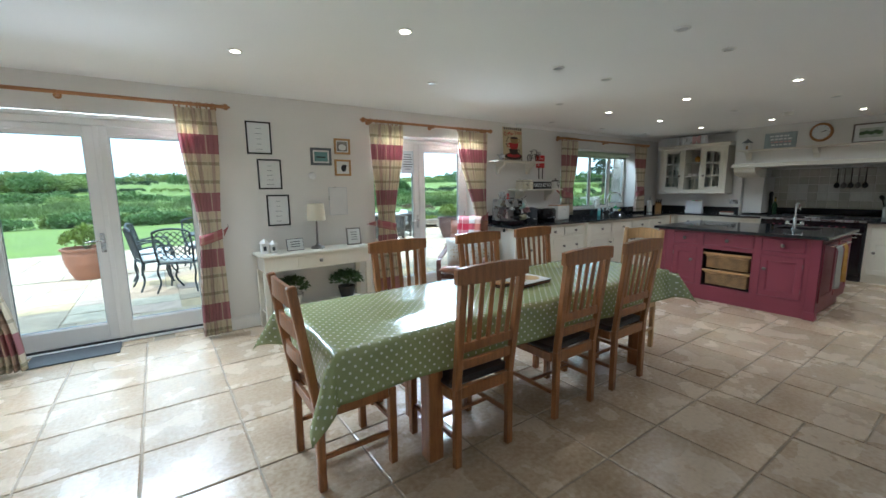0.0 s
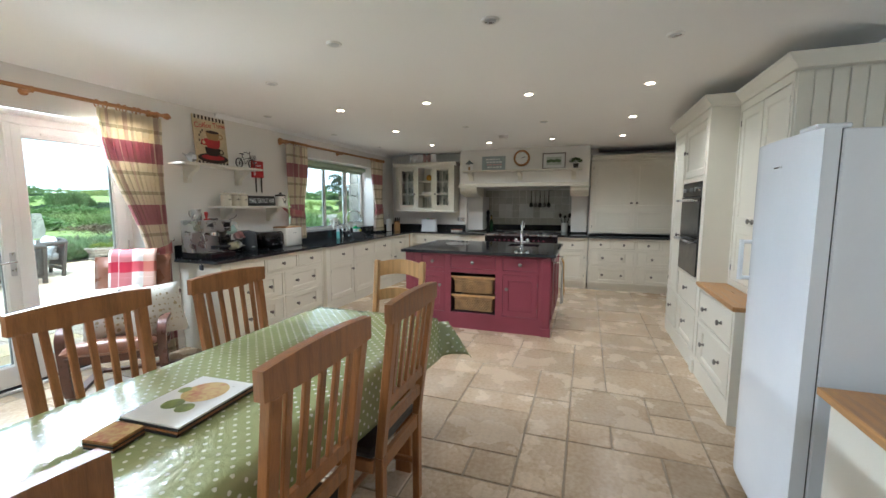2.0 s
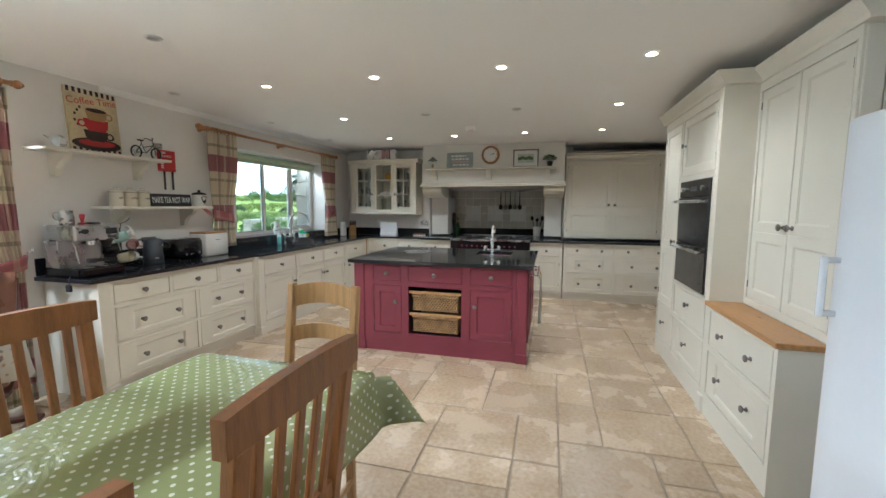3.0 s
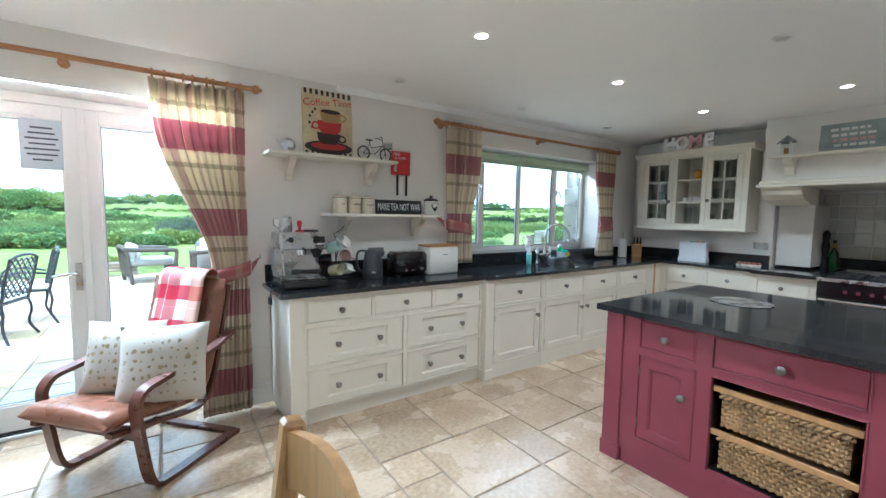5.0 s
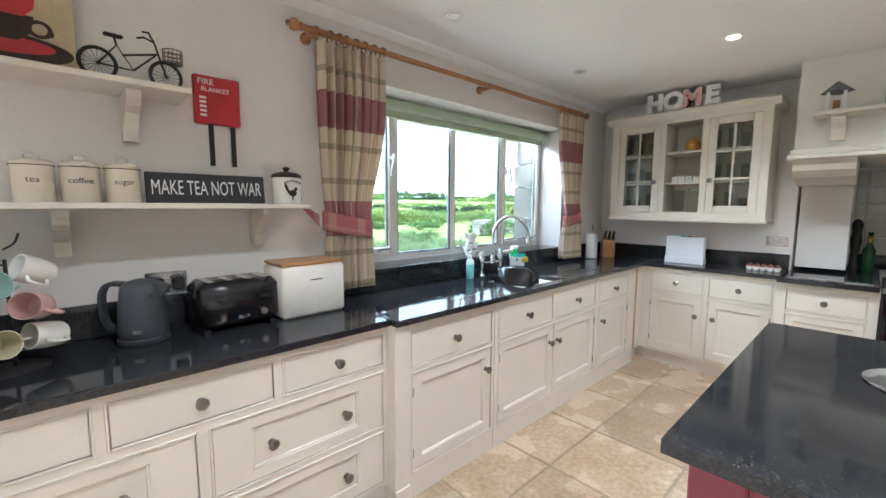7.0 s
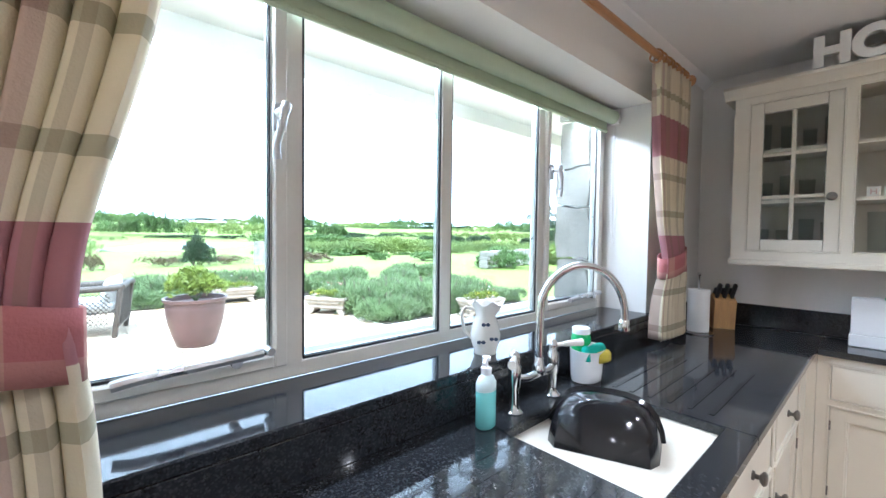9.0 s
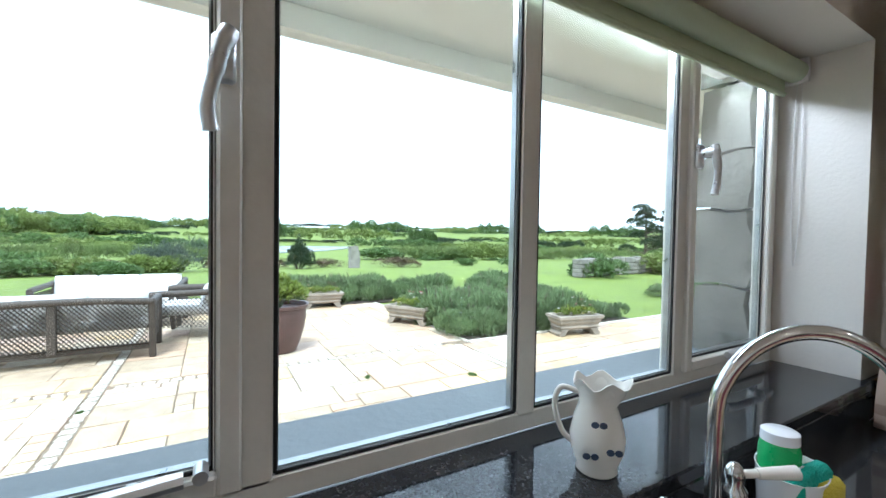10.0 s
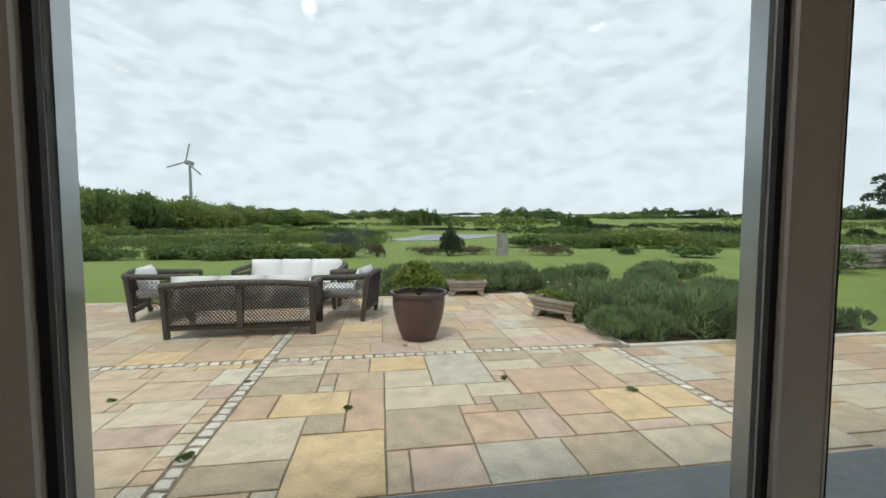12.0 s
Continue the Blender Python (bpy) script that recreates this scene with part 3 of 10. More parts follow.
def panelled(bm, x0, x1, z0, z1, y, stile=0.055, rail=0.055, thick=0.02, sink=0.011):
    """A framed panel front in one piece: a stepped bead leads in to the sunk panel."""
    def loop(dx, dz, yy):
        return [bm.verts.new(p) for p in ((x0 + dx, yy, z0 + dz), (x1 - dx, yy, z0 + dz), (x1 - dx, yy, z1 - dz), (x0 + dx, yy, z1 - dz))]
    loops = [loop(0, 0, y + thick), loop(0, 0, y + 0.0015), loop(0.0015, 0.0015, y), loop(stile, rail, y), loop(stile + 0.002, rail + 0.002, y + 0.003), loop(stile + 0.008, rail + 0.008, y + 0.004),
             loop(stile + 0.011, rail + 0.011, y + sink)]
    for lo, hi in zip(loops, loops[1:]):
        for i in range(4):
            j = (i + 1) % 4
            bm.faces.new((lo[i], lo[j], hi[j], hi[i]))
    bm.faces.new(loops[-1])
    bm.faces.new(loops[0][::-1])


def face_frame(bm, w, z0, z1, holes, y=0.0, thick=0.022, bead=0.008):
    """The front of a unit round its openings (x0, x1, z0, z1), each edged with a cock bead."""
    xs = sorted({0.0, w, *[h[0] for h in holes], *[h[1] for h in holes]})
    zs = sorted({z0, z1, *[h[2] for h in holes], *[h[3] for h in holes]})
    for a, b in zip(xs, xs[1:]):
        run = None
        for c, d in zip(zs, zs[1:]):
            mx, mz = (a + b) / 2, (c + d) / 2
            solid = not any(h[0] < mx < h[1] and h[2] < mz < h[3] for h in holes)
            if solid and run is None:
                run = c
            if run is not None and (not solid or d == zs[-1]):
                box(bm, a, b, y, y + thick, run, d if solid else c)
                run = None
    for h in holes:
        for r in ((h[0] - bead, h[0], h[2] - bead, h[3] + bead), (h[1], h[1] + bead, h[2] - bead, h[3] + bead), (h[0], h[1], h[2] - bead, h[2]), (h[0], h[1], h[3], h[3] + bead)):
            box(bm, r[0], r[1], y - 0.005, y + 0.004, r[2], r[3], 0.002)


def unit(name, label, at, rz, w, depth, z0, z1, fronts, paint=CREAM, plinth=True, group="", feet=(), back_open=False, category="cabinet", sides=0.018, plinth_in=0.03):
    """A framed unit: local x along its front, the front at y = 0 looking to -y. fronts: (kind, x0, x1, z0, z1, knobs)."""
    t = thing(name, label, category, at, rz, group)
    holes = [f[1:5] for f in fronts]
    bm = B()
    face_frame(bm, w, z0, z1, holes)
    box(bm, 0, sides, 0.022, depth, z0, z1)
    box(bm, w - sides, w, 0.022, depth, z0, z1)
    box(bm, sides, w - sides, depth - 0.012, depth, z0, z1)
    box(bm, sides, w - sides, 0.022, depth - 0.012, z0, z0 + 0.018)
    box(bm, sides, w - sides, 0.022, depth - 0.012, z1 - 0.018, z1)
    part("body", bm, paint, t)
    if plinth:
        part("plinth", boxes((0.0, w, plinth_in, depth, 0.0, z0)), paint, t, "painted plinth")
    for a, b in feet:
        bm = boxes((a - 0.004, b, -0.012, 0.06, 0.0, z1 - 0.001), bevel=0.004)
        box(bm, a - 0.010, b + 0.008, -0.02, 0.066, 0.0, 0.09, 0.004)
        part("corner_post", bm, paint, t, "square corner post with a stepped foot")
    for kind, a, b, c, d, knobs in fronts:
        g = 0.002
        bm = B()
        if kind == "flat":
            box(bm, a + g, b - g, 0.001, 0.02, c + g, d - g, 0.002)
            f = part("drawer_front", bm, paint, t)
        elif kind == "drawer":
            panelled(bm, a + g, b - g, c + g, d - g, 0.001, 0.045 + 0.08 * (b - a > 0.6), 0.042)
            f = part("drawer_front", bm, paint, t)
        elif kind == "door":
            panelled(bm, a + g, b - g, c + g, d - g, 0.001)
            f = part("door", bm, paint, t)
        elif kind == "tall":
            box(bm, a + g, b - g, 0.008, 0.02, c + g, d - g)
            zm = c + (d - c) * 0.33
            panelled(bm, a + g, b - g, c + g, zm, 0.001, 0.06, 0.06)
            panelled(bm, a + g, b - g, zm + 0.001, d - g, 0.001, 0.06, 0.06)
            f = part("door", bm, paint, t)
        else:
            bm.free()
            continue
        for kx, kz in knobs:
            knob(f, kx, 0.001, kz)
        if kind in ("door", "tall"):
            hx = a + g if knobs and knobs[0][0] > (a + b) / 2 else b - g
            for hz in (c + 0.09, d - 0.09):
                hb = B()
                rod(hb, (hx, -0.001, hz - 0.022), (hx, -0.001, hz + 0.022), 0.004, sides=8)
                part("hinge", hb, PEWTER, f)
    return t


def row(x0, x1, z0, z1, kind="flat", two=False):
    zc, w = (z0 + z1) / 2, x1 - x0
    return (kind, x0, x1, z0, z1, [(x0 + w * 0.28, zc), (x0 + w * 0.72, zc)] if two else [((x0 + x1) / 2, zc)])


# drawers by the doors
ox = 4.09
unit("drawer_unit", "cream painted unit of seven drawers with pewter knobs", (ox, 4.06, 0), 0, 1.58, 0.54, 0.10, 0.87,
     [row(0.115, 0.56, 0.695, 0.83), row(0.60, 1.07, 0.695, 0.83), row(1.11, 1.555, 0.695, 0.83),
      row(0.115, 0.815, 0.405, 0.655, "drawer", True), row(0.86, 1.555, 0.405, 0.655, "drawer", True),
      row(0.115, 0.815, 0.125, 0.37, "drawer", True), row(0.86, 1.555, 0.125, 0.37, "drawer", True)], feet=((0.0, 0.085),))
# sink run
ox = 5.675
unit("base_unit", "cream painted base cupboard with one drawer", (ox, 4.015, 0), 0, 0.70, 0.585, 0.10, 0.87,
     [row(0.105, 0.675, 0.655, 0.82), ("door", 0.105, 0.675, 0.135, 0.62, [(0.63, 0.50)])], feet=((0.0, 0.07),), plinth_in=0.0)
unit("sink_unit", "cream painted double cupboard under the sink", (6.38, 4.015, 0), 0, 1.24, 0.585, 0.10, 0.87,
     [row(0.04, 0.60, 0.655, 0.82), row(0.64, 1.20, 0.655, 0.82), ("door", 0.04, 0.62, 0.135, 0.62, [(0.575, 0.50)]), ("door", 0.624, 1.20, 0.135, 0.62, [(0.665, 0.50)])], plinth_in=0.0)
unit("base_unit", "cream painted corner cupboard with one drawer", (7.625, 4.015, 0), 0, 0.72, 0.585, 0.10, 0.87,
     [row(0.03, 0.56, 0.655, 0.82), ("door", 0.03, 0.56, 0.135, 0.62, [(0.08, 0.50)])], plinth_in=0.0)
structure("corner_fillet", boxes((8.345, 8.40, 4.02, 4.12, 0.10, 0.87), bevel=0.002), OAK_PALE, "narrow bare oak corner fillet between units", "fillet")
structure("corner_panel", boxes((8.402, 8.53, 4.022, 4.06, 0.10, 0.87), (8.502, 8.53, 3.987, 4.022, 0.10, 0.87), (8.30, 8.60, 4.05, 4.08, 0.0, 0.10), (8.55, 8.58, 3.95, 4.05, 0.0, 0.10)), CREAM, "cream painted corner panel between units", "panel")
# along the far wall
unit("base_unit", "cream painted base cupboard with two drawers", (8.50, 3.985, 0), -90, 0.93, 0.34, 0.10, 0.87,
     [row(0.05, 0.46, 0.665, 0.825), row(0.50, 0.91, 0.665, 0.825), ("door", 0.05, 0.46, 0.135, 0.63, [(0.415, 0.48)]), ("door", 0.50, 0.91, 0.135, 0.63, [(0.545, 0.48)])])
unit("drawer_unit", "cream painted drawer unit beside the range cooker", (8.38, 3.04, 0), -90, 0.515, 0.6, 0.10, 0.87,
     [row(0.06, 0.46, 0.68, 0.825), row(0.06, 0.46, 0.40, 0.645, "drawer"), row(0.06, 0.46, 0.13, 0.37, "drawer")])
unit("base_unit", "cream painted narrow cupboard with one drawer", (8.38, 1.255, 0), -90, 0.485, 0.6, 0.10, 0.87,
     [row(0.05, 0.44, 0.665, 0.825), ("door", 0.05, 0.44, 0.135, 0.63, [(0.10, 0.45)])])
unit("dresser", "cream painted dresser of eight drawers", (8.36, 0.755, 0), -90, 1.54, 0.6, 0.10, 0.87,
     [row(0.04, 0.34, 0.70, 0.835), row(0.38, 0.70, 0.70, 0.835), row(0.74, 1.06, 0.70, 0.835), row(1.10, 1.50, 0.70, 0.835),
      row(0.04, 0.70, 0.43, 0.665, "drawer", True), row(0.75, 1.50, 0.43, 0.665, "drawer", True), row(0.04, 0.70, 0.135, 0.395, "drawer", True), row(0.75, 1.50, 0.135, 0.395, "drawer", True)])
t = unit("dresser_cupboard", "cream painted tall dresser cupboard with two panelled doors", (8.70, 0.755, 0), -90, 1.54, 0.45, 0.934, 2.17,
         [("tall", 0.04, 0.69, 0.96, 2.13, [(0.65, 1.45)]), ("tall", 0.694, 1.34, 0.96, 2.13, [(0.735, 1.45)])], plinth=False)
part("cornice", boxes((0, 1.54, -0.05, 0.45, 2.17, 2.22), (0, 1.54, -0.02, 0.45, 2.22, 2.26), bevel=0.01), CREAM, t)

# worktops
def slab(bm, x0, x1, y0, y1, z0=0.87, z1=0.90):
    box(bm, x0, x1, y0, y1, z0, z1, 0.004)


SX0, SX1, SY0, SY1 = 6.70, 7.18, 4.06, 4.44
bm = B()
slab(bm, 4.03, 5.67, 4.03, 4.585)
slab(bm, 5.67, SX0, 3.985, 4.585)
slab(bm, SX1, 8.83, 3.985, 4.585)
slab(bm, SX0, SX1, 3.985, SY0)
slab(bm, SX0, SX1, SY1, 4.585)
slab(bm, 8.47, 8.83, 3.04, 3.985)
wt = thing("worktop", "polished black granite worktop with drainer grooves, L-shaped", "worktop")
part("top", bm, GRANITE, wt)
part("upstand", boxes((4.05, 5.655, 4.585, 4.597, 0.90, 1.03), (5.655, 8.03, 4.575, 4.598, 0.90, 1.0), (8.03, 8.83, 4.585, 4.597, 0.90, 1.03), (8.83, 8.847, 3.03, 4.585, 0.90, 1.03), bevel=0.002), GRANITE, wt, "black granite upstand")
for x0, x1 in ((6.10, 6.64), (7.24, 7.78)):
    for i in range(6):
        y = 4.10 + i * 0.058
        part("drainer_groove", boxes((x0, x1, y, y + 0.012, 0.9002, 0.9014)), BLACK, wt, "dark drainer groove")
wt2 = thing("worktop", "polished black granite worktop beside the range cooker", "worktop")
part("top", boxes((8.34, 9.45, 2.53, 3.04, 0.872, 0.905), bevel=0.004), GRANITE, wt2)
part("trivet", boxes((8.38, 8.46, 2.56, 3.0, 0.905, 0.911), bevel=0.002), STEEL, wt2, "inset steel pan rest")
wt3 = thing("worktop", "polished black granite worktop over the narrow cupboard", "worktop")
part("top", boxes((8.34, 9.45, 0.76, 1.255, 0.872, 0.905), bevel=0.004), GRANITE, wt3)
wt4 = thing("worktop", "polished black granite worktop of the dresser", "worktop")
part("top", boxes((8.32, 9.1, -0.79, 0.755, 0.872, 0.905), bevel=0.004), GRANITE, wt4)

# glazed wall cupboard
def wall_cupboard():
    w, z0, z1, dp = 1.19, 1.31, 2.155, 0.335
    t = thing("wall_cupboard", "cream glazed wall cupboard with glasses and open middle shelves", "cupboard", (8.50, 4.35, 0), -90)
    holes = [(0.07, 0.42, z0 + 0.05, z1 - 0.04), (0.47, 0.74, z0 + 0.05, z1 - 0.04), (0.79, 1.13, z0 + 0.05, z1 - 0.04)]
    bm = B()
    face_frame(bm, w, z0, z1, holes)
    for a, b in ((0, 0.02), (0.44, 0.455), (0.755, 0.77), (w - 0.02, w)):
        box(bm, a, b, 0.022, dp, z0, z1)
    box(bm, 0.02, w - 0.02, dp - 0.012, dp - 0.001, z0, z1)
    box(bm, 0.02, w - 0.02, 0.022, dp, z0, z0 + 0.02)
    box(bm, 0.02, w - 0.02, 0.022, dp, z1 - 0.02, z1)
    part("body", bm, CREAM, t)
    bm = B()
    prism(bm, [(0.0, z1), (-0.012, z1), (-0.02, z1 + 0.015), (-0.05, z1 + 0.045), (-0.05, z1 + 0.06), (dp, z1 + 0.06), (dp, z1)], -0.045, w + 0.045, "X")
    part("cornice", bm, CREAM, t, "moulded cornice")
    part("base_moulding", boxes((-0.01, w + 0.01, -0.012, dp, z0 - 0.03, z0), bevel=0.006), CREAM, t)
    for z in (1.60, 1.86):
        part("shelf", boxes((0.02, w - 0.02, 0.03, dp - 0.013, z, z + 0.016)), CREAM, t)
    for k in (0, 2):
        a, b, c, d = holes[k]
        bm = B()
        s = 0.055
        for r in ((a, a + s, c, d), (b - s, b, c, d), (a + s, b - s, c, c + s), (a + s, b - s, d - s, d)):
            box(bm, r[0] + 0.001, r[1] - 0.001, 0.001, 0.02, r[2] + 0.001, r[3] - 0.001, 0.0015)
        mx = (a + b) / 2
        box(bm, mx - 0.008, mx + 0.008, 0.003, 0.018, c + s, d - s, 0.002)
        for i in (1, 2):
            z = c + s + (d - c - 2 * s) * i / 3
            box(bm, a + s, b - s, 0.003, 0.018, z - 0.008, z + 0.008, 0.002)
        f = part("door", bm, CREAM, t, "glazed door with six panes")
        for ix in range(2):
            for iz in range(3):
                x0, x1 = (a + s, mx - 0.008) if ix == 0 else (mx + 0.008, b - s)
                q = (d - c - 2 * s) / 3
                p = part("pane", boxes((x0, x1, 0.010, 0.013, c + s + q * iz + 0.006, c + s + q * (iz + 1) - 0.006)), GLASS, f)
                p.visible_shadow = False
        knob(f, b - 0.028 if k == 0 else a + 0.028, 0.001, c + 0.26)
    return t


wall_cupboard()

# island
def island():
    w, h = 1.68, 0.87
    t = unit("island", "raspberry red kitchen island with drawers, cupboards and wicker baskets", (5.60, 2.82, 0), -90, w, 1.18, 0.12, h,
             [row(0.20, 0.475, 0.705, 0.845), row(0.56, 1.08, 0.705, 0.845), row(1.165, 1.545, 0.705, 0.845),
              ("door", 0.20, 0.48, 0.19, 0.655, [(0.43, 0.50)]), ("open", 0.56, 1.08, 0.19, 0.655, []), ("door", 1.165, 1.545, 0.19, 0.655, [(1.21, 0.50)])],
             RED, plinth=False, feet=((0.0, 0.10), (w - 0.085, w)), category="kitchen island")
    part("plinth", boxes((0.05, w - 0.05, 0.004, 1.15, 0.0, 0.12)), RED, t, "red plinth")
    # black boards line the bay: its shade is put into their colour
    bm = B()
    box(bm, 0.54, 0.558, 0.024, 0.6, 0.17, 0.67)
    box(bm, 1.082, 1.10, 0.024, 0.6, 0.17, 0.67)
    box(bm, 0.54, 1.10, 0.55, 0.56, 0.17, 0.67)
    box(bm, 0.54, 1.10, 0.03, 0.55, 0.172, 0.188)
    part("basket_recess", bm, BLACK_MATT, t, "recess boards coloured black for the shade behind the baskets")
    for z in (0.60, 0.385):
        part("basket_runner", boxes((0.562, 1.078, 0.012, 0.030, z - 0.014, z + 0.014), bevel=0.003), OAK_PALE, t, "pale oak rail above a basket")
    # framed end towards the room
    bm = B()
    for a, b in ((0.03, 0.55), (0.60, 1.14)):
        m = Matrix.Translation((w, 0, 0)) @ Matrix.Rotation(radians(90), 4, "Z")
        tmp = B()
        panelled(tmp, a, b, 0.19, 0.82, -0.014)
        bmesh.ops.transform(tmp, matrix=m, verts=tmp.verts)
        me = bpy.data.meshes.new("tmp")
        tmp.to_mesh(me)
        bm.from_mesh(me)
        tmp.free()
    part("end_panel", bm, RED, t)
    return t


island()
IX0, IX1, IY0, IY1 = 5.55, 6.86, 1.09, 2.87
HX0, HX1, HY0, HY1 = 6.28, 6.62, 1.36, 1.74
bm = B()
for r in ((IX0, HX0, IY0, IY1), (HX1, IX1, IY0, IY1), (HX0, HX1, IY0, HY0), (HX0, HX1, HY1, IY1)):
    box(bm, *r, 0.872, 0.905)
itop = thing("island_worktop", "polished black granite island top with a round steel inset", "worktop")
part("top", bm, GRANITE, itop)
bm = B()
lathe(bm, [(0.14, 0.9055), (0.155, 0.9065), (0.16, 0.909), (0.155, 0.911), (0.145, 0.909), (0.05, 0.9068), (0.01, 0.9066)], 40, at=(6.35, 2.42, 0))
part("bin_lid", bm, STEEL, itop, "round steel waste-chute lid", 50)
bm = boxes((HX0 - 0.006, HX0, HY0, HY1, 0.70, 0.872), (HX1, HX1 + 0.006, HY0, HY1, 0.70, 0.872), (HX0, HX1, HY0 - 0.006, HY0, 0.70, 0.872), (HX0, HX1, HY1, HY1 + 0.006, 0.70, 0.872), (HX0, HX1, HY0, HY1, 0.694, 0.70))
part("prep_sink", bm, WHITE_CERAMIC, itop, "small white undermounted prep sink")

# oven housing and larder
def tall_units():
    t = unit("oven_housing", "tall cream cupboard housing a built-in double oven", (6.40, -0.10, 0), 180, 1.34, 0.69, 0.12, 2.20,
             [("tall", 0.03, 0.50, 0.52, 2.13, [(0.455, 1.12)]), ("flat", 0.03, 0.50, 0.16, 0.48, [(0.27, 0.34)]),
              ("door", 0.56, 1.28, 1.68, 2.13, [(0.62, 1.92)]), ("open", 0.58, 1.26, 0.80, 1.63, []),
              ("flat", 0.56, 1.28, 0.52, 0.76, [(0.92, 0.66)]), ("drawer", 0.56, 1.28, 0.16, 0.48, [(0.92, 0.34)])], plinth_in=0.0)
    bm = B()
    prism(bm, [(0.0, 2.20), (-0.015, 2.20), (-0.02, 2.22), (-0.055, 2.27), (-0.06, 2.29), (0.69, 2.29), (0.69, 2.20)], -0.05, 1.39, "X")
    part("cornice", bm, CREAM, t, "moulded cornice")
    part("foot", boxes((1.27, 1.36, -0.02, 0.05, 0.0, 0.12), bevel=0.006), CREAM, t)
    ov = thing("double_oven", "built-in black glass double oven with steel handles", "oven", (6.40, -0.10, 0), 180)
    part("body", boxes((0.585, 1.255, 0.005, 0.55, 0.805, 1.625)), BLACK_MATT, ov)
    part("control_panel", boxes((0.585, 1.255, -0.012, 0.004, 1.50, 1.625), bevel=0.003), BLACK, ov)
    for z0, z1 in ((1.14, 1.495), (0.81, 1.135)):
        d = part("oven_door", boxes((0.585, 1.255, -0.018, 0.004, z0, z1), bevel=0.003), BLACK, ov, "black glass door")
        bm = B()
        rod(bm, (0.61, -0.065, z1 - 0.03), (1.23, -0.065, z1 - 0.03), 0.011)
        rod(bm, (0.64, -0.018, z1 - 0.03), (0.64, -0.065, z1 - 0.03), 0.008)
        rod(bm, (1.20, -0.018, z1 - 0.03), (1.20, -0.065, z1 - 0.03), 0.008)
        part("handle", bm, STEEL, d, "steel bar handle", 40)
    bm = B()
    for x in (0.70, 1.14):
        rod(bm, (x, -0.012, 1.56), (x, -0.035, 1.56), 0.018)
    part("dial", bm, STEEL, ov)
    part("clock_panel", boxes((0.85, 1.0, -0.0145, -0.012, 1.545, 1.58)), GREY_PLASTIC, ov)
    t = unit("larder", "cream painted larder of two wide drawers", (5.06, -0.10, 0), 180, 0.88, 0.69, 0.12, 0.76,
             [("flat", 0.05, 0.84, 0.50, 0.73, [(0.25, 0.615), (0.63, 0.615)]), ("drawer", 0.05, 0.84, 0.16, 0.46, [(0.25, 0.33), (0.63, 0.33)])], plinth_in=0.0)
    part("oak_top", boxes((-0.02, 0.90, -0.02, 0.20, 0.76, 0.79), bevel=0.004), OAK_TOP, t, "oiled oak ledge")
    t = unit("larder_cupboard", "tall cream larder cupboard with two panelled doors", (5.06, -0.30, 0), 180, 0.88, 0.49, 0.792, 2.20,
             [("tall", 0.04, 0.445, 0.84, 2.14, [(0.405, 1.31)]), ("tall", 0.449, 0.85, 0.84, 2.14, [(0.49, 1.31)])], plinth=False)
    bm = B()
    prism(bm, [(0.0, 2.20), (-0.015, 2.20), (-0.02, 2.22), (-0.055, 2.27), (-0.06, 2.29), (0.49, 2.29), (0.49, 2.20)], 0.05, 0.94, "X")
    part("cornice", bm, CREAM, t, "moulded cornice")
    for i in range(6):
        part("side_board", boxes((0.881, 0.890, 0.01 + i * 0.08, 0.085 + i * 0.08, 0.80, 2.19), bevel=0.003), CREAM, t)


tall_units()


def fridge():
    t = thing("fridge", "tall white freestanding fridge with its door shut", "fridge", (3.64, 0.03, 0), 180)
    part("cabinet", boxes((0.0, 0.585, 0.065, 0.68, 0.04, 1.70), bevel=0.006), WHITE_GLOSS, t)
    d = part("door", B_round_door(0.0, 0.585, 0.0, 0.058, 0.06, 1.705), WHITE_GLOSS, t, "gently bowed white door", 50)
    bm = B()
    rod(bm, (0.045, -0.045, 1.06), (0.045, -0.045, 1.26), 0.011)
    for z in (1.07, 1.25):
        rod(bm, (0.045, 0.0, z), (0.045, -0.045, z), 0.010)
    part("handle", bm, WHITE_GLOSS, d, "white bar handle", 40)
    part("badge", boxes((0.26, 0.33, -0.016, -0.013, 1.585, 1.592)), STEEL, d)
    part("hinge_cover", boxes((0.43, 0.56, -0.005, 0.10, 1.706, 1.724), bevel=0.005), WHITE_GLOSS, t)
    part("door_seal", boxes((0.006, 0.579, 0.058, 0.065, 0.06, 1.70)), GREY_PLASTIC, t, "grey door seal")
    part("hinge", boxes((0.555, 0.583, 0.02, 0.05, 1.66, 1.70)), BLACK_MATT, t)
    for x in (0.03, 0.555):
        bm = B()
        rod(bm, (x, 0.12, 0.0), (x, 0.12, 0.045), 0.02)
        part("foot", bm, BLACK_MATT, t)


def B_round_door(x0, x1, y0, y1, z0, z1):
    bm = B()
    n = 10
    outline = [(x0, y1)] + [(x0 + (x1 - x0) * i / n, y0 - 0.014 * (1 - (2 * i / n - 1) ** 2) + (0.010 if i in (0, n) else 0)) for i in range(n + 1)] + [(x1, y1)]
    prism(bm, outline, z0, z1, "Z")
    return bm


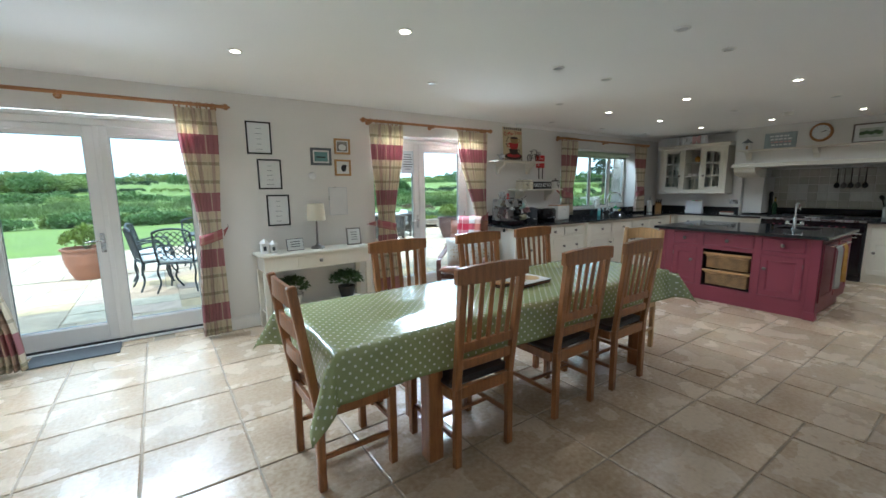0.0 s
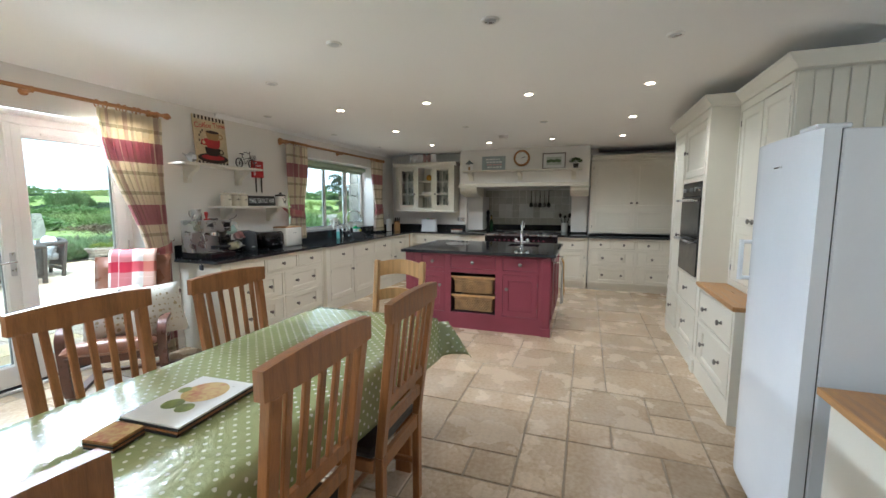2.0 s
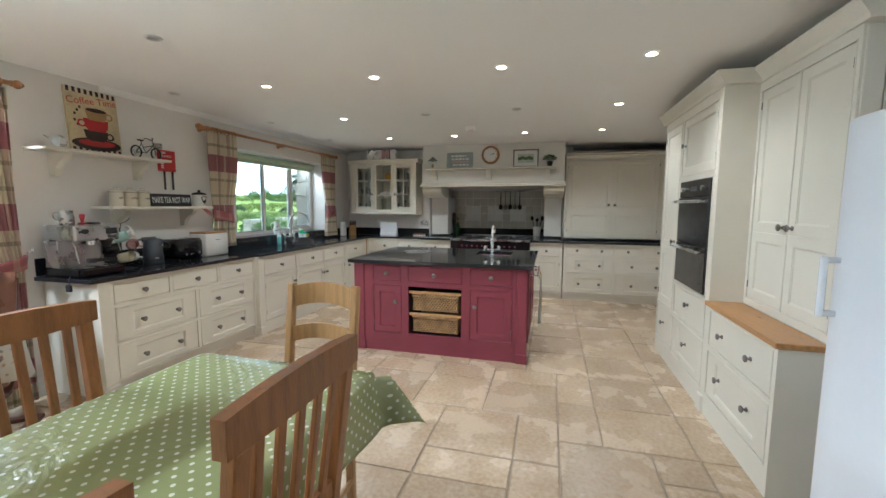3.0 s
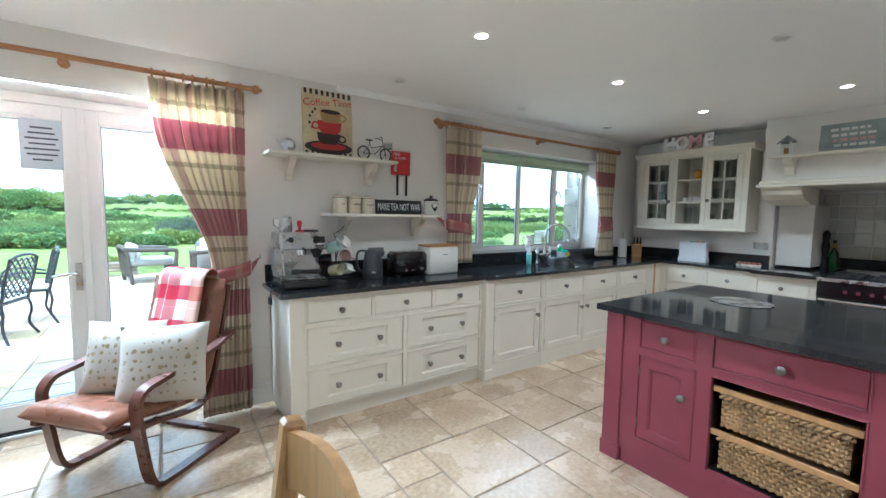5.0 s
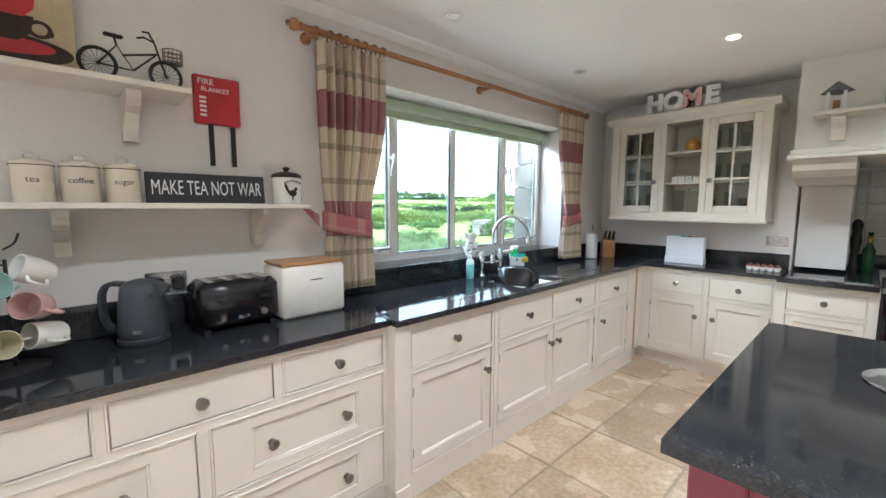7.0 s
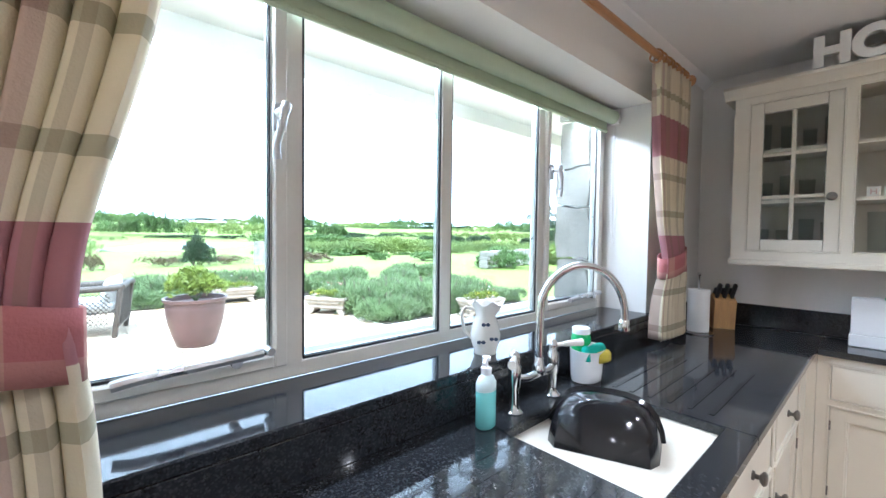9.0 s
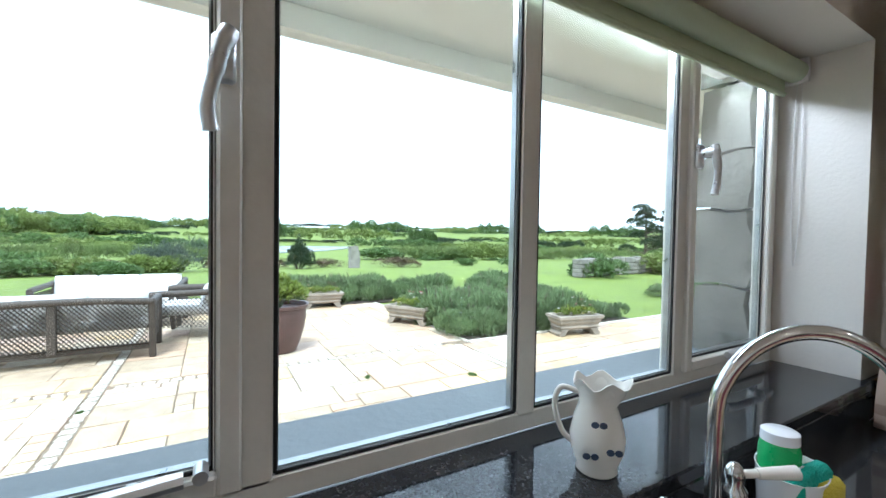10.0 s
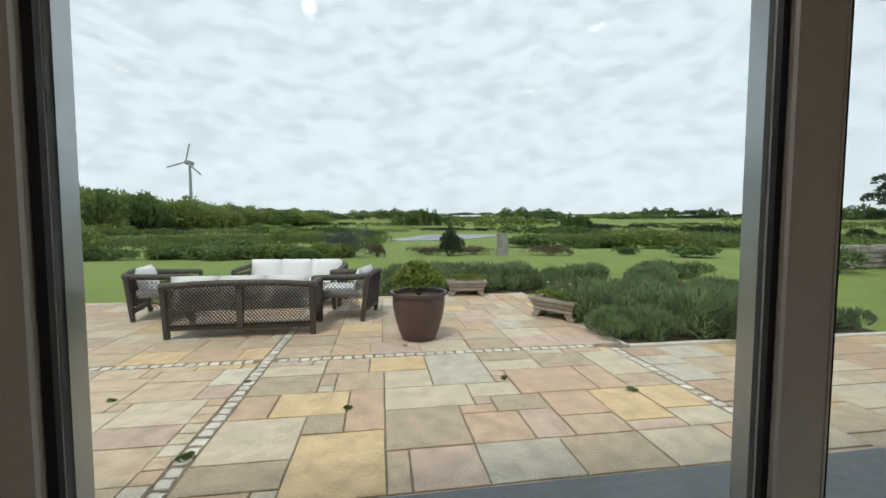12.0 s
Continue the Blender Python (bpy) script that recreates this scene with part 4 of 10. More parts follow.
fridge()
t = thing("sideboard", "low cream sideboard with an oak top beside the fridge", "sideboard", (2.94, 0.0, 0), 180)
part("top", boxes((0.0, 1.1, -0.02, 0.55, 0.765, 0.795), bevel=0.004), OAK_TOP, t, "oiled oak top")
part("body", boxes((0.03, 1.07, 0.01, 0.53, 0.08, 0.765), bevel=0.003), CREAM, t)
for x in (0.05, 1.02):
    part("leg", boxes((x - 0.02, x + 0.03, 0.02, 0.07, 0.0, 0.08)), CREAM, t)

# ---- dining table and chairs ----
def uv_grid(bm, nu, nv, place, uvs):
    """A sheet of nu x nv quads; place(i, j) gives the point, uvs(i, j) its place in the flat cloth, in metres."""
    lay = bm.loops.layers.uv.new("cloth")
    vs = [[bm.verts.new(place(i, j)) for j in range(nv + 1)] for i in range(nu + 1)]
    for i in range(nu):
        for j in range(nv):
            f = bm.faces.new((vs[i][j], vs[i + 1][j], vs[i + 1][j + 1], vs[i][j + 1]))
            for lp, (a, b) in zip(f.loops, ((i, j), (i + 1, j), (i + 1, j + 1), (i, j + 1))):
                lp[lay].uv = uvs(a, b)


def dotted_vinyl():
    m = bpy.data.materials.new("dotted_green_oilcloth")
    m.use_nodes = True
    n, l = m.node_tree.nodes, m.node_tree.links
    b = n["Principled BSDF"]
    uv, mp, vo, lt, mix = n.new("ShaderNodeUVMap"), n.new("ShaderNodeMapping"), n.new("ShaderNodeTexVoronoi"), n.new("ShaderNodeMath"), n.new("ShaderNodeMixRGB")
    uv.uv_map = "cloth"
    mp.inputs["Rotation"].default_value = (0, 0, radians(45))
    vo.voronoi_dimensions, vo.feature = "2D", "F1"
    vo.inputs["Scale"].default_value, vo.inputs["Randomness"].default_value = 27.0, 0.0
    lt.operation, lt.inputs[1].default_value = "LESS_THAN", 0.17
    l.new(uv.outputs["UV"], mp.inputs["Vector"])
    l.new(mp.outputs["Vector"], vo.inputs["Vector"])
    l.new(vo.outputs["Distance"], lt.inputs[0])
    geo, ns = n.new("ShaderNodeNewGeometry"), n.new("ShaderNodeTexNoise")
    ns.inputs["Scale"].default_value = 3.0
    l.new(geo.outputs["Position"], ns.inputs["Vector"])
    ramp = n.new("ShaderNodeValToRGB")
    ramp.color_ramp.elements[0].color, ramp.color_ramp.elements[1].color = (0.25, 0.275, 0.115, 1), (0.31, 0.335, 0.15, 1)
    l.new(ns.outputs["Fac"], ramp.inputs["Fac"])
    l.new(ramp.outputs["Color"], mix.inputs["Color1"])
    mix.inputs["Color2"].default_value = (0.66, 0.66, 0.54, 1)
    l.new(lt.outputs[0], mix.inputs["Fac"])
    l.new(mix.outputs["Color"], b.inputs["Base Color"])
    wr, bp = n.new("ShaderNodeTexNoise"), n.new("ShaderNodeBump")
    wr.inputs["Scale"].default_value, wr.inputs["Detail"].default_value, wr.inputs["Distortion"].default_value = 6.0, 4.0, 2.4
    bp.inputs["Strength"].default_value, bp.inputs["Distance"].default_value = 0.55, 0.012
    l.new(geo.outputs["Position"], wr.inputs["Vector"])
    l.new(wr.outputs["Fac"], bp.inputs["Height"])
    l.new(bp.outputs["Normal"], b.inputs["Normal"])
    b.inputs["Roughness"].default_value = 0.27
    b.inputs["Coat Weight"].default_value, b.inputs["Coat Roughness"].default_value = 0.25, 0.08
    return m


TX0, TX1, TY0, TY1, TZ = 0.57, 3.43, 1.63, 2.47, 0.75
t = thing("dining_table", "long oak dining table with square legs under a cloth", "table")
part("tabletop", boxes((TX0, TX1, TY0, TY1, TZ - 0.04, TZ), bevel=0.005), OAK, t)
part("apron", boxes((TX0 + 0.1, TX1 - 0.1, TY0 + 0.06, TY0 + 0.085, 0.62, 0.71), (TX0 + 0.1, TX1 - 0.1, TY1 - 0.085, TY1 - 0.06, 0.62, 0.71)), OAK, t)
for x in (1.10, 3.10):
    for y in (TY0 + 0.06, TY1 - 0.06):
        part("leg", boxes((x - 0.045, x + 0.045, y - 0.045, y + 0.045, 0.0, 0.71), bevel=0.006), OAK, t)


def tablecloth():
    drop, n = 0.23, 10
    lx, ly = TX1 - TX0, TY1 - TY0
    us = [-drop + drop * k / n for k in range(n)] + [lx * k / 60 for k in range(61)] + [lx + drop * k / n for k in range(1, n + 1)]
    vs = [-drop + drop * k / n for k in range(n)] + [ly * k / 22 for k in range(23)] + [ly + drop * k / n for k in range(1, n + 1)]

    def place(i, j):
        u, v = us[i], vs[j]
        ex, ey = (u if u < 0 else u - lx if u > lx else 0.0), (v if v < 0 else v - ly if v > ly else 0.0)
        cx, cy = min(max(u, 0), lx), min(max(v, 0), ly)
        z = TZ + 0.004 + 0.0022 * noise.noise(Vector((u * 5, v * 5, 0))) * (1 if not (ex or ey) else 0.3)
        x, y = TX0 + cx, TY0 + cy
        sx, sy = (1 if ex > 0 else -1), (1 if ey > 0 else -1)
        if ex and ey:
            # the corner hangs in a fold that stands out
            r = math.hypot(ex, ey)
            a = math.atan2(abs(ey), abs(ex))
            out = 0.035 + 0.26 * (r / drop) * math.sin(2 * a) ** 1.5 * 0.55
            x += sx * (0.02 + out * math.cos(a) * 0.9)
            y += sy * (0.02 + out * math.sin(a) * 0.9)
            z -= r * (1 - 0.12 * math.sin(2 * a))
        elif ex or ey:
            d = abs(ex or ey)
            wave = 0.012 * math.sin((v if ex else u) * 9 + 1.3) * d / drop + 0.008 * noise.noise(Vector((u * 4, v * 4, 3)))
            o = 0.012 + 0.05 * d * 1.0 + wave
            if ex:
                x += sx * o
            else:
                y += sy * o
            z -= d
        return (x, y, z)
    bm = B()
    uv_grid(bm, len(us) - 1, len(vs) - 1, place, lambda i, j: (us[i], vs[j]))
    ob = part("tablecloth", bm, dotted_vinyl(), None, "", 70)
    tagged(ob, "green oilcloth with small cream dots over the dining table", "tablecloth")
    sol = ob.modifiers.new("thick", "SOLIDIFY")
    sol.thickness, sol.offset = 0.0015, -1
    return ob


tablecloth()


def slat_chair(label, at, rz):
    """Oak chair, its back towards -y: five upright slats under a curved top rail, padded seat."""
    t = thing("dining_chair", label, "chair", at, rz, "chairs round the dining table")
    w, d = 0.40, 0.40

    def lean(z):
        return -0.075 * max(0.0, (z - 0.44) / 0.62)
    for s in (-1, 1):
        bm = B()
        for a, b in ((0.0, 0.44), (0.44, 1.0)):
            bar(bm, (s * (w / 2 - 0.018), lean(a), a), (s * (w / 2 - 0.018 + 0.012 * (b > 0.5)), lean(b), b), 0.042, 0.034, 0.004, up=(0, 1, 0))
        part("back_leg", bm, OAK, t)
        part("front_leg", boxes((s * w / 2 - 0.02 + s * 0.008, s * w / 2 + 0.02 + s * 0.008, d - 0.02, d + 0.02, 0.0, 0.43), bevel=0.004), OAK, t)
        part("side_rail", boxes((s * w / 2 - 0.011, s * w / 2 + 0.011, 0.02, d - 0.02, 0.375, 0.43), bevel=0.003), OAK, t)
        part("side_stretcher", boxes((s * w / 2 - 0.010, s * w / 2 + 0.010, 0.015, d - 0.015, 0.165, 0.19), bevel=0.003), OAK, t)
    part("cross_stretcher", boxes((-w / 2, w / 2, d / 2 - 0.011, d / 2 + 0.011, 0.168, 0.187), bevel=0.003), OAK, t)
    bm = B()
    n = 12
    prism(bm, [(-0.235 + 0.47 * i / n, 1.0 - 0.01 * (1 - (2 * i / n - 1) ** 2)) for i in range(n + 1)] + [(0.235 - 0.47 * i / n, 1.072 - 0.020 * (1 - (2 * i / n - 1) ** 2) * -0.6) for i in range(n + 1)], lean(1.03) - 0.014, lean(1.03) + 0.016, "Y")
    part("top_rail", bm, OAK, t, "wide curved top rail")
    bm = B()
    bar(bm, (-w / 2 + 0.02, lean(0.66), 0.66), (w / 2 - 0.02, lean(0.66), 0.66), 0.022, 0.05)
    part("back_rail", bm, OAK, t)
    bm = B()
    bar(bm, (-w / 2 + 0.02, lean(0.565), 0.565), (w / 2 - 0.02, lean(0.565), 0.565), 0.020, 0.05)
    part("back_rail", bm, OAK, t)
    for i in range(5):
        x = -0.128 + 0.064 * i
        bm = B()
        bar(bm, (x, lean(0.68), 0.68), (x * 1.08, lean(1.0), 1.0), 0.026, 0.014, 0.003, up=(0, 1, 0))
        part("slat", bm, OAK, t)
    part("front_rail", boxes((-w / 2, w / 2, d - 0.011, d + 0.011, 0.375, 0.43), bevel=0.003), OAK, t)
    part("back_seat_rail", boxes((-w / 2 + 0.03, w / 2 - 0.03, -0.011, 0.011, 0.375, 0.44), bevel=0.003), OAK, t)
    part("seat", boxes((-w / 2 - 0.012, w / 2 + 0.012, 0.018, d + 0.03, 0.431, 0.47), bevel=0.014), BLACK_LEATHER, t, "dark leather padded seat")
    return t


near = slat_chair("oak dining chair with slatted back and dark padded seat", (1.34, 1.545, 0), 0)
for x in (2.11, 2.73):
    copy_thing(near, pose(x, 1.545, 0))
for x in (1.415, 2.18, 2.84):
    copy_thing(near, pose(x, 2.52, 0, 0, 0, 180))


def ladder_chair(label, at, rz, wood):
    """Chair with wavy cross slats between two posts, its back towards -y."""
    t = thing("dining_chair", label, "chair", at, rz, "chairs round the dining table")
    w, d = 0.40, 0.38

    def lean(z):
        return -0.09 * max(0.0, (z - 0.42) / 0.62)
    for s in (-1, 1):
        bm = B()
        for a, b in ((0.0, 0.42), (0.42, 1.03)):
            bar(bm, (s * (w / 2 - 0.012), lean(a), a), (s * (w / 2 - 0.012), lean(b), b), 0.042, 0.042, 0.007, up=(0, 1, 0))
        part("back_leg", bm, wood, t)
        part("front_leg", boxes((s * w / 2 - 0.02, s * w / 2 + 0.02, d - 0.02, d + 0.02, 0.0, 0.43), bevel=0.004), wood, t)
        part("side_rail", boxes((s * w / 2 - 0.011, s * w / 2 + 0.011, 0.02, d - 0.02, 0.375, 0.43), bevel=0.003), wood, t)
        part("side_stretcher", boxes((s * w / 2 - 0.010, s * w / 2 + 0.010, 0.015, d - 0.015, 0.165, 0.19), bevel=0.003), wood, t)
    for z, h in ((0.97, 0.095), (0.80, 0.07), (0.64, 0.065)):
        bm = B()
        n, hw = 12, w / 2 - 0.03
        lo = [(-hw + 2 * hw * i / n, z - h / 2 - 0.022 * (1 - (2 * i / n - 1) ** 2) * -1) for i in range(n + 1)]
        hi = [(hw - 2 * hw * i / n, z + h / 2 + 0.020 * (1 - (2 * i / n - 1) ** 2)) for i in range(n + 1)]
        rings = []
        for (xa, za), (xb, zb) in zip(lo, hi[::-1]):
            bow = -0.025 * (1 - (xa / hw) ** 2) + lean(z)
            rings.append([bm.verts.new(p) for p in ((xa, bow - 0.009, za), (xb, bow - 0.009, zb), (xb, bow + 0.009, zb), (xa, bow + 0.009, za))])
        for a, b in zip(rings, rings[1:]):
            for k in range(4):
                j = (k + 1) % 4
                bm.faces.new((a[k], a[j], b[j], b[k]))
        bm.faces.new(rings[0])
        bm.faces.new(rings[-1][::-1])
        part("slat", bm, wood, t, "bowed cross slat")
    part("front_rail", boxes((-w / 2, w / 2, d - 0.011, d + 0.011, 0.375, 0.43), bevel=0.003), wood, t)
    part("back_seat_rail", boxes((-w / 2 + 0.03, w / 2 - 0.03, -0.011, 0.011, 0.375, 0.43), bevel=0.003), wood, t)
    part("front_stretcher", boxes((-w / 2, w / 2, d - 0.010, d + 0.010, 0.235, 0.26), bevel=0.003), wood, t)
    part("seat", boxes((-w / 2 - 0.012, w / 2 + 0.012, 0.018, d + 0.03, 0.431, 0.452), bevel=0.006), wood, t)
    return t


ladder_chair("oak ladder-back chair at the head of the table", (0.53, 1.985, 0), -90, OAK)
foot = ladder_chair("pale oak ladder-back chair at the foot of the table", (3.545, 1.965, 0), 90, OAK_PALE)
foot.matrix_basis = foot.matrix_basis @ Matrix.Diagonal((0.87, 0.9, 1.03, 1))

# books and mats on the table
COVER = material("mat_board", (0.74, 0.73, 0.70), 0.35, dark=0.95, scale=9)
FRUIT = material("printed_fruit", (0.58, 0.42, 0.16), 0.4, scale=16, fine=0.8, bump_scale=60, space="object", coarse=(0.42, 0.13, 0.05))
LEAFY = material("printed_leaves", (0.26, 0.32, 0.10), 0.4, dark=0.5, scale=18, space="object")
t = thing("place_mats", "stack of white place mats printed with fruit", "place mats", (2.15, 2.04, TZ + 0.006), 3)
for i in range(4):
    mt = part("mat", boxes((-0.155 + 0.003 * i, 0.155 + 0.002 * i, -0.118, 0.118, 0.007 * i, 0.007 * i + 0.0062), bevel=0.001), COVER if i == 3 else OAK if i % 2 else BLACK_MATT, t)
bm = B()
lathe(bm, [(0.075, 0.0274), (0.07, 0.0280), (0.001, 0.0281)], 22, at=(0.06, 0.0, 0))
part("printed_fruit", bm, FRUIT, mt, "orange and yellow printed fruit")
for cx, cy, r in ((-0.04, 0.03, 0.035), (-0.05, -0.03, 0.03), (0.05, 0.08, 0.022)):
    bm = B()
    lathe(bm, [(r, 0.0274), (r * 0.9, 0.0284), (0.001, 0.0285)], 14, at=(cx, cy, 0))
    part("printed_leaf", bm, LEAFY, mt, "green printed leaf")
t = thing("coasters", "small stack of printed coasters beside the mats", "coasters", (1.93, 2.065, TZ + 0.006), 8)
for i in range(5):
    part("coaster", boxes((-0.048 + 0.001 * (i % 2), 0.048, -0.052, 0.052, 0.006 * i, 0.006 * i + 0.0055), bevel=0.001), FRUIT if i == 4 else OAK if i % 2 else BLACK_MATT, t)

# ---- bentwood armchair by the doors ----
def bentwood_armchair():
    t = thing("armchair", "bentwood armchair with a tan leather cushion by the patio doors", "armchair", (3.37, 4.27, 0), -47.8)
    for s in (-1, 1):
        x = s * 0.30
        bm = B()
        pts = curve([(x, 0.30, 0.014), (x, 0.05, 0.014), (x, -0.18, 0.014), (x, -0.265, 0.03), (x, -0.30, 0.10), (x, -0.325, 0.25), (x, -0.345, 0.40), (x, -0.345, 0.48), (x, -0.30, 0.535), (x, -0.20, 0.555), (x, 0.0, 0.585), (x, 0.15, 0.615), (x, 0.28, 0.67)], 5)
        ribbon(bm, pts, 0.058, 0.024)
        part("side_frame", bm, BENT, t, "bent laminated wood side frame and arm")
        bm = B()
        pts = curve([(s * 0.235, -0.43, 0.355), (s * 0.235, -0.2, 0.315), (s * 0.235, 0.0, 0.275), (s * 0.235, 0.10, 0.28), (s * 0.235, 0.17, 0.36), (s * 0.235, 0.22, 0.52), (s * 0.235, 0.27, 0.72), (s * 0.235, 0.33, 0.95)], 5)
        ribbon(bm, pts, 0.045, 0.022)
        part("seat_frame", bm, BENT, t)
    part("cross_rail", boxes((-0.29, 0.29, -0.325, -0.30, 0.275, 0.335), bevel=0.003), BENT, t)
    part("rear_foot_rail", boxes((-0.29, 0.29, 0.255, 0.31, 0.002, 0.026), bevel=0.003), BENT, t)
    part("rear_rail", boxes((-0.29, 0.29, 0.20, 0.225, 0.60, 0.66), bevel=0.003), BENT, t)
    bm = B()
    line = curve([(0, -0.47, 0.395), (0, -0.40, 0.405), (0, -0.2, 0.37), (0, 0.0, 0.335), (0, 0.08, 0.345), (0, 0.14, 0.42), (0, 0.19, 0.56), (0, 0.235, 0.72), (0, 0.275, 0.86), (0, 0.30, 0.99)], 6)
    nw, secs = 14, []
    total = len(line) - 1
    for k, p in enumerate(line):
        d = (line[min(k + 1, total)] - line[max(k - 1, 0)]).normalized()
        nrm = Vector((1, 0, 0)).cross(d).normalized()
        ring = []
        f = k / total
        end = min(1.0, min(f, 1 - f) * 14)
        tuft = 0.5 - 0.5 * math.cos(2 * math.pi * f * 6)
        for q in range(2 * nw):
            up = 1 if q < nw else -1
            fx = (q / (nw - 1) * 2 - 1) if q < nw else (1 - (q - nw) / (nw - 1) * 2)
            th = (0.030 + 0.025 * (1 - abs(fx) ** 4) * (0.6 + 0.4 * tuft * (0.5 + 0.5 * abs(math.cos(fx * 3))))) * (0.25 + 0.75 * end)
            if abs(fx) > 0.97:
                th *= 0.35
            ring.append(bm.verts.new(p + Vector((fx * 0.265, 0, 0)) + nrm * up * th + nrm * 0.012))
        secs.append(ring)
    for a, b in zip(secs, secs[1:]):
        for q in range(2 * nw):
            j = (q + 1) % (2 * nw)
            bm.faces.new((a[q], a[j], b[j], b[q]))
    bm.faces.new(secs[0])
    bm.faces.new(secs[-1][::-1])
    cu = part("cushion", bm, LEATHER, t, "tan leather seat and back cushion", 60)
    bm = B()
    for y, z in ((-0.22, 0.432), (0.03, 0.392), (0.145, 0.56)):
        lathe(bm, [(0.012, 0), (0.012, 0.004), (0.006, 0.007)], 10, at=(0, y, z))
    part("button", bm, LEATHER, cu)
    return t


arm = bentwood_armchair()
LINEN = material("printed_linen", (0.48, 0.455, 0.395), 0.9, dark=0.9, scale=4, bump=0.3, bump_scale=260)
PRINT = material("cushion_print", (0.34, 0.27, 0.16), 0.9, dark=0.6, scale=20)


def cushion(label, at, rx, rz, size, seed):
    t = thing("cushion", label, "cushion", at, 0)
    t.matrix_basis = pose(*at, 0, 0, rz) @ pose(0, 0, 0, rx, 0, 0)
    n, bm = 14, B()
    rnd2 = random.Random(seed)

    def puff(u, v):
        return 0.075 * (max(0.0, 1 - abs(u) ** 3.0) * max(0.0, 1 - abs(v) ** 3.0)) ** 0.55 + 0.004 * noise.noise(Vector((u * 3, v * 3, seed)))
    for sgn in (1, -1):
        vs = []
        for i in range(n + 1):
            r = []
            for j in range(n + 1):
                u, v = 2 * i / n - 1, 2 * j / n - 1
                pinch = 1 - 0.06 * (1 - u * u) * (abs(v) > 0.9) - 0.0
                r.append(bm.verts.new((u * size / 2 * (1 - 0.05 * (1 - v * v) * 0 - 0.06 * abs(u) * (1 - v * v)), sgn * puff(u, v), v * size / 2 * (1 - 0.06 * abs(v) * (1 - u * u)))))
            vs.append(r)
        for i in range(n):
            for j in range(n):
                bm.faces.new((vs[i][j], vs[i + 1][j], vs[i + 1][j + 1], vs[i][j + 1]))
    bmesh.ops.remove_doubles(bm, verts=bm.verts, dist=0.0005)
    part("cover", bm, LINEN, t, "", 60)
    bm = B()
    for i in range(9):
        for j in range(8):
            u, v = -0.80 + 0.20 * i + rnd2.uniform(-0.05, 0.05), -0.78 + 0.22 * j + rnd2.uniform(-0.04, 0.04)
            r = rnd2.choice((0.006, 0.009, 0.012, 0.016))
            c = Vector((u * size / 2 * 0.94, -puff(u, v) - 0.001, v * size / 2 * 0.94))
            k = rnd2.choice((5, 6, 8))
            ring = [bm.verts.new(c + Vector((r * rnd2.uniform(0.5, 1.1) * math.cos(2 * math.pi * q / k), -0.0008, r * rnd2.uniform(0.5, 1.2) * math.sin(2 * math.pi * q / k)))) for q in range(k)]
            for vtx in ring:
                uu, vv = vtx.co.x / (size / 2 * 0.94), vtx.co.z / (size / 2 * 0.94)
                vtx.co.y = -puff(min(max(uu, -0.98), 0.98), min(max(vv, -0.98), 0.98)) - 0.0012
            bm.faces.new(ring)
    part("print", bm, PRINT, t, "small brown woodland prints")
    return t


def on_chair(x, y, z):
    return (pose(3.37, 4.27, 0, 0, 0, -47.8) @ Vector((x, y, z)))[:]


cushion("cream linen cushion with small woodland prints, upright on the armchair", (3.25, 4.22, 0.605), -18, -26, 0.40, 3)
cushion("cream linen cushion with small woodland prints leaning at the front", (3.43, 4.03, 0.595), -22, -14, 0.42, 8)

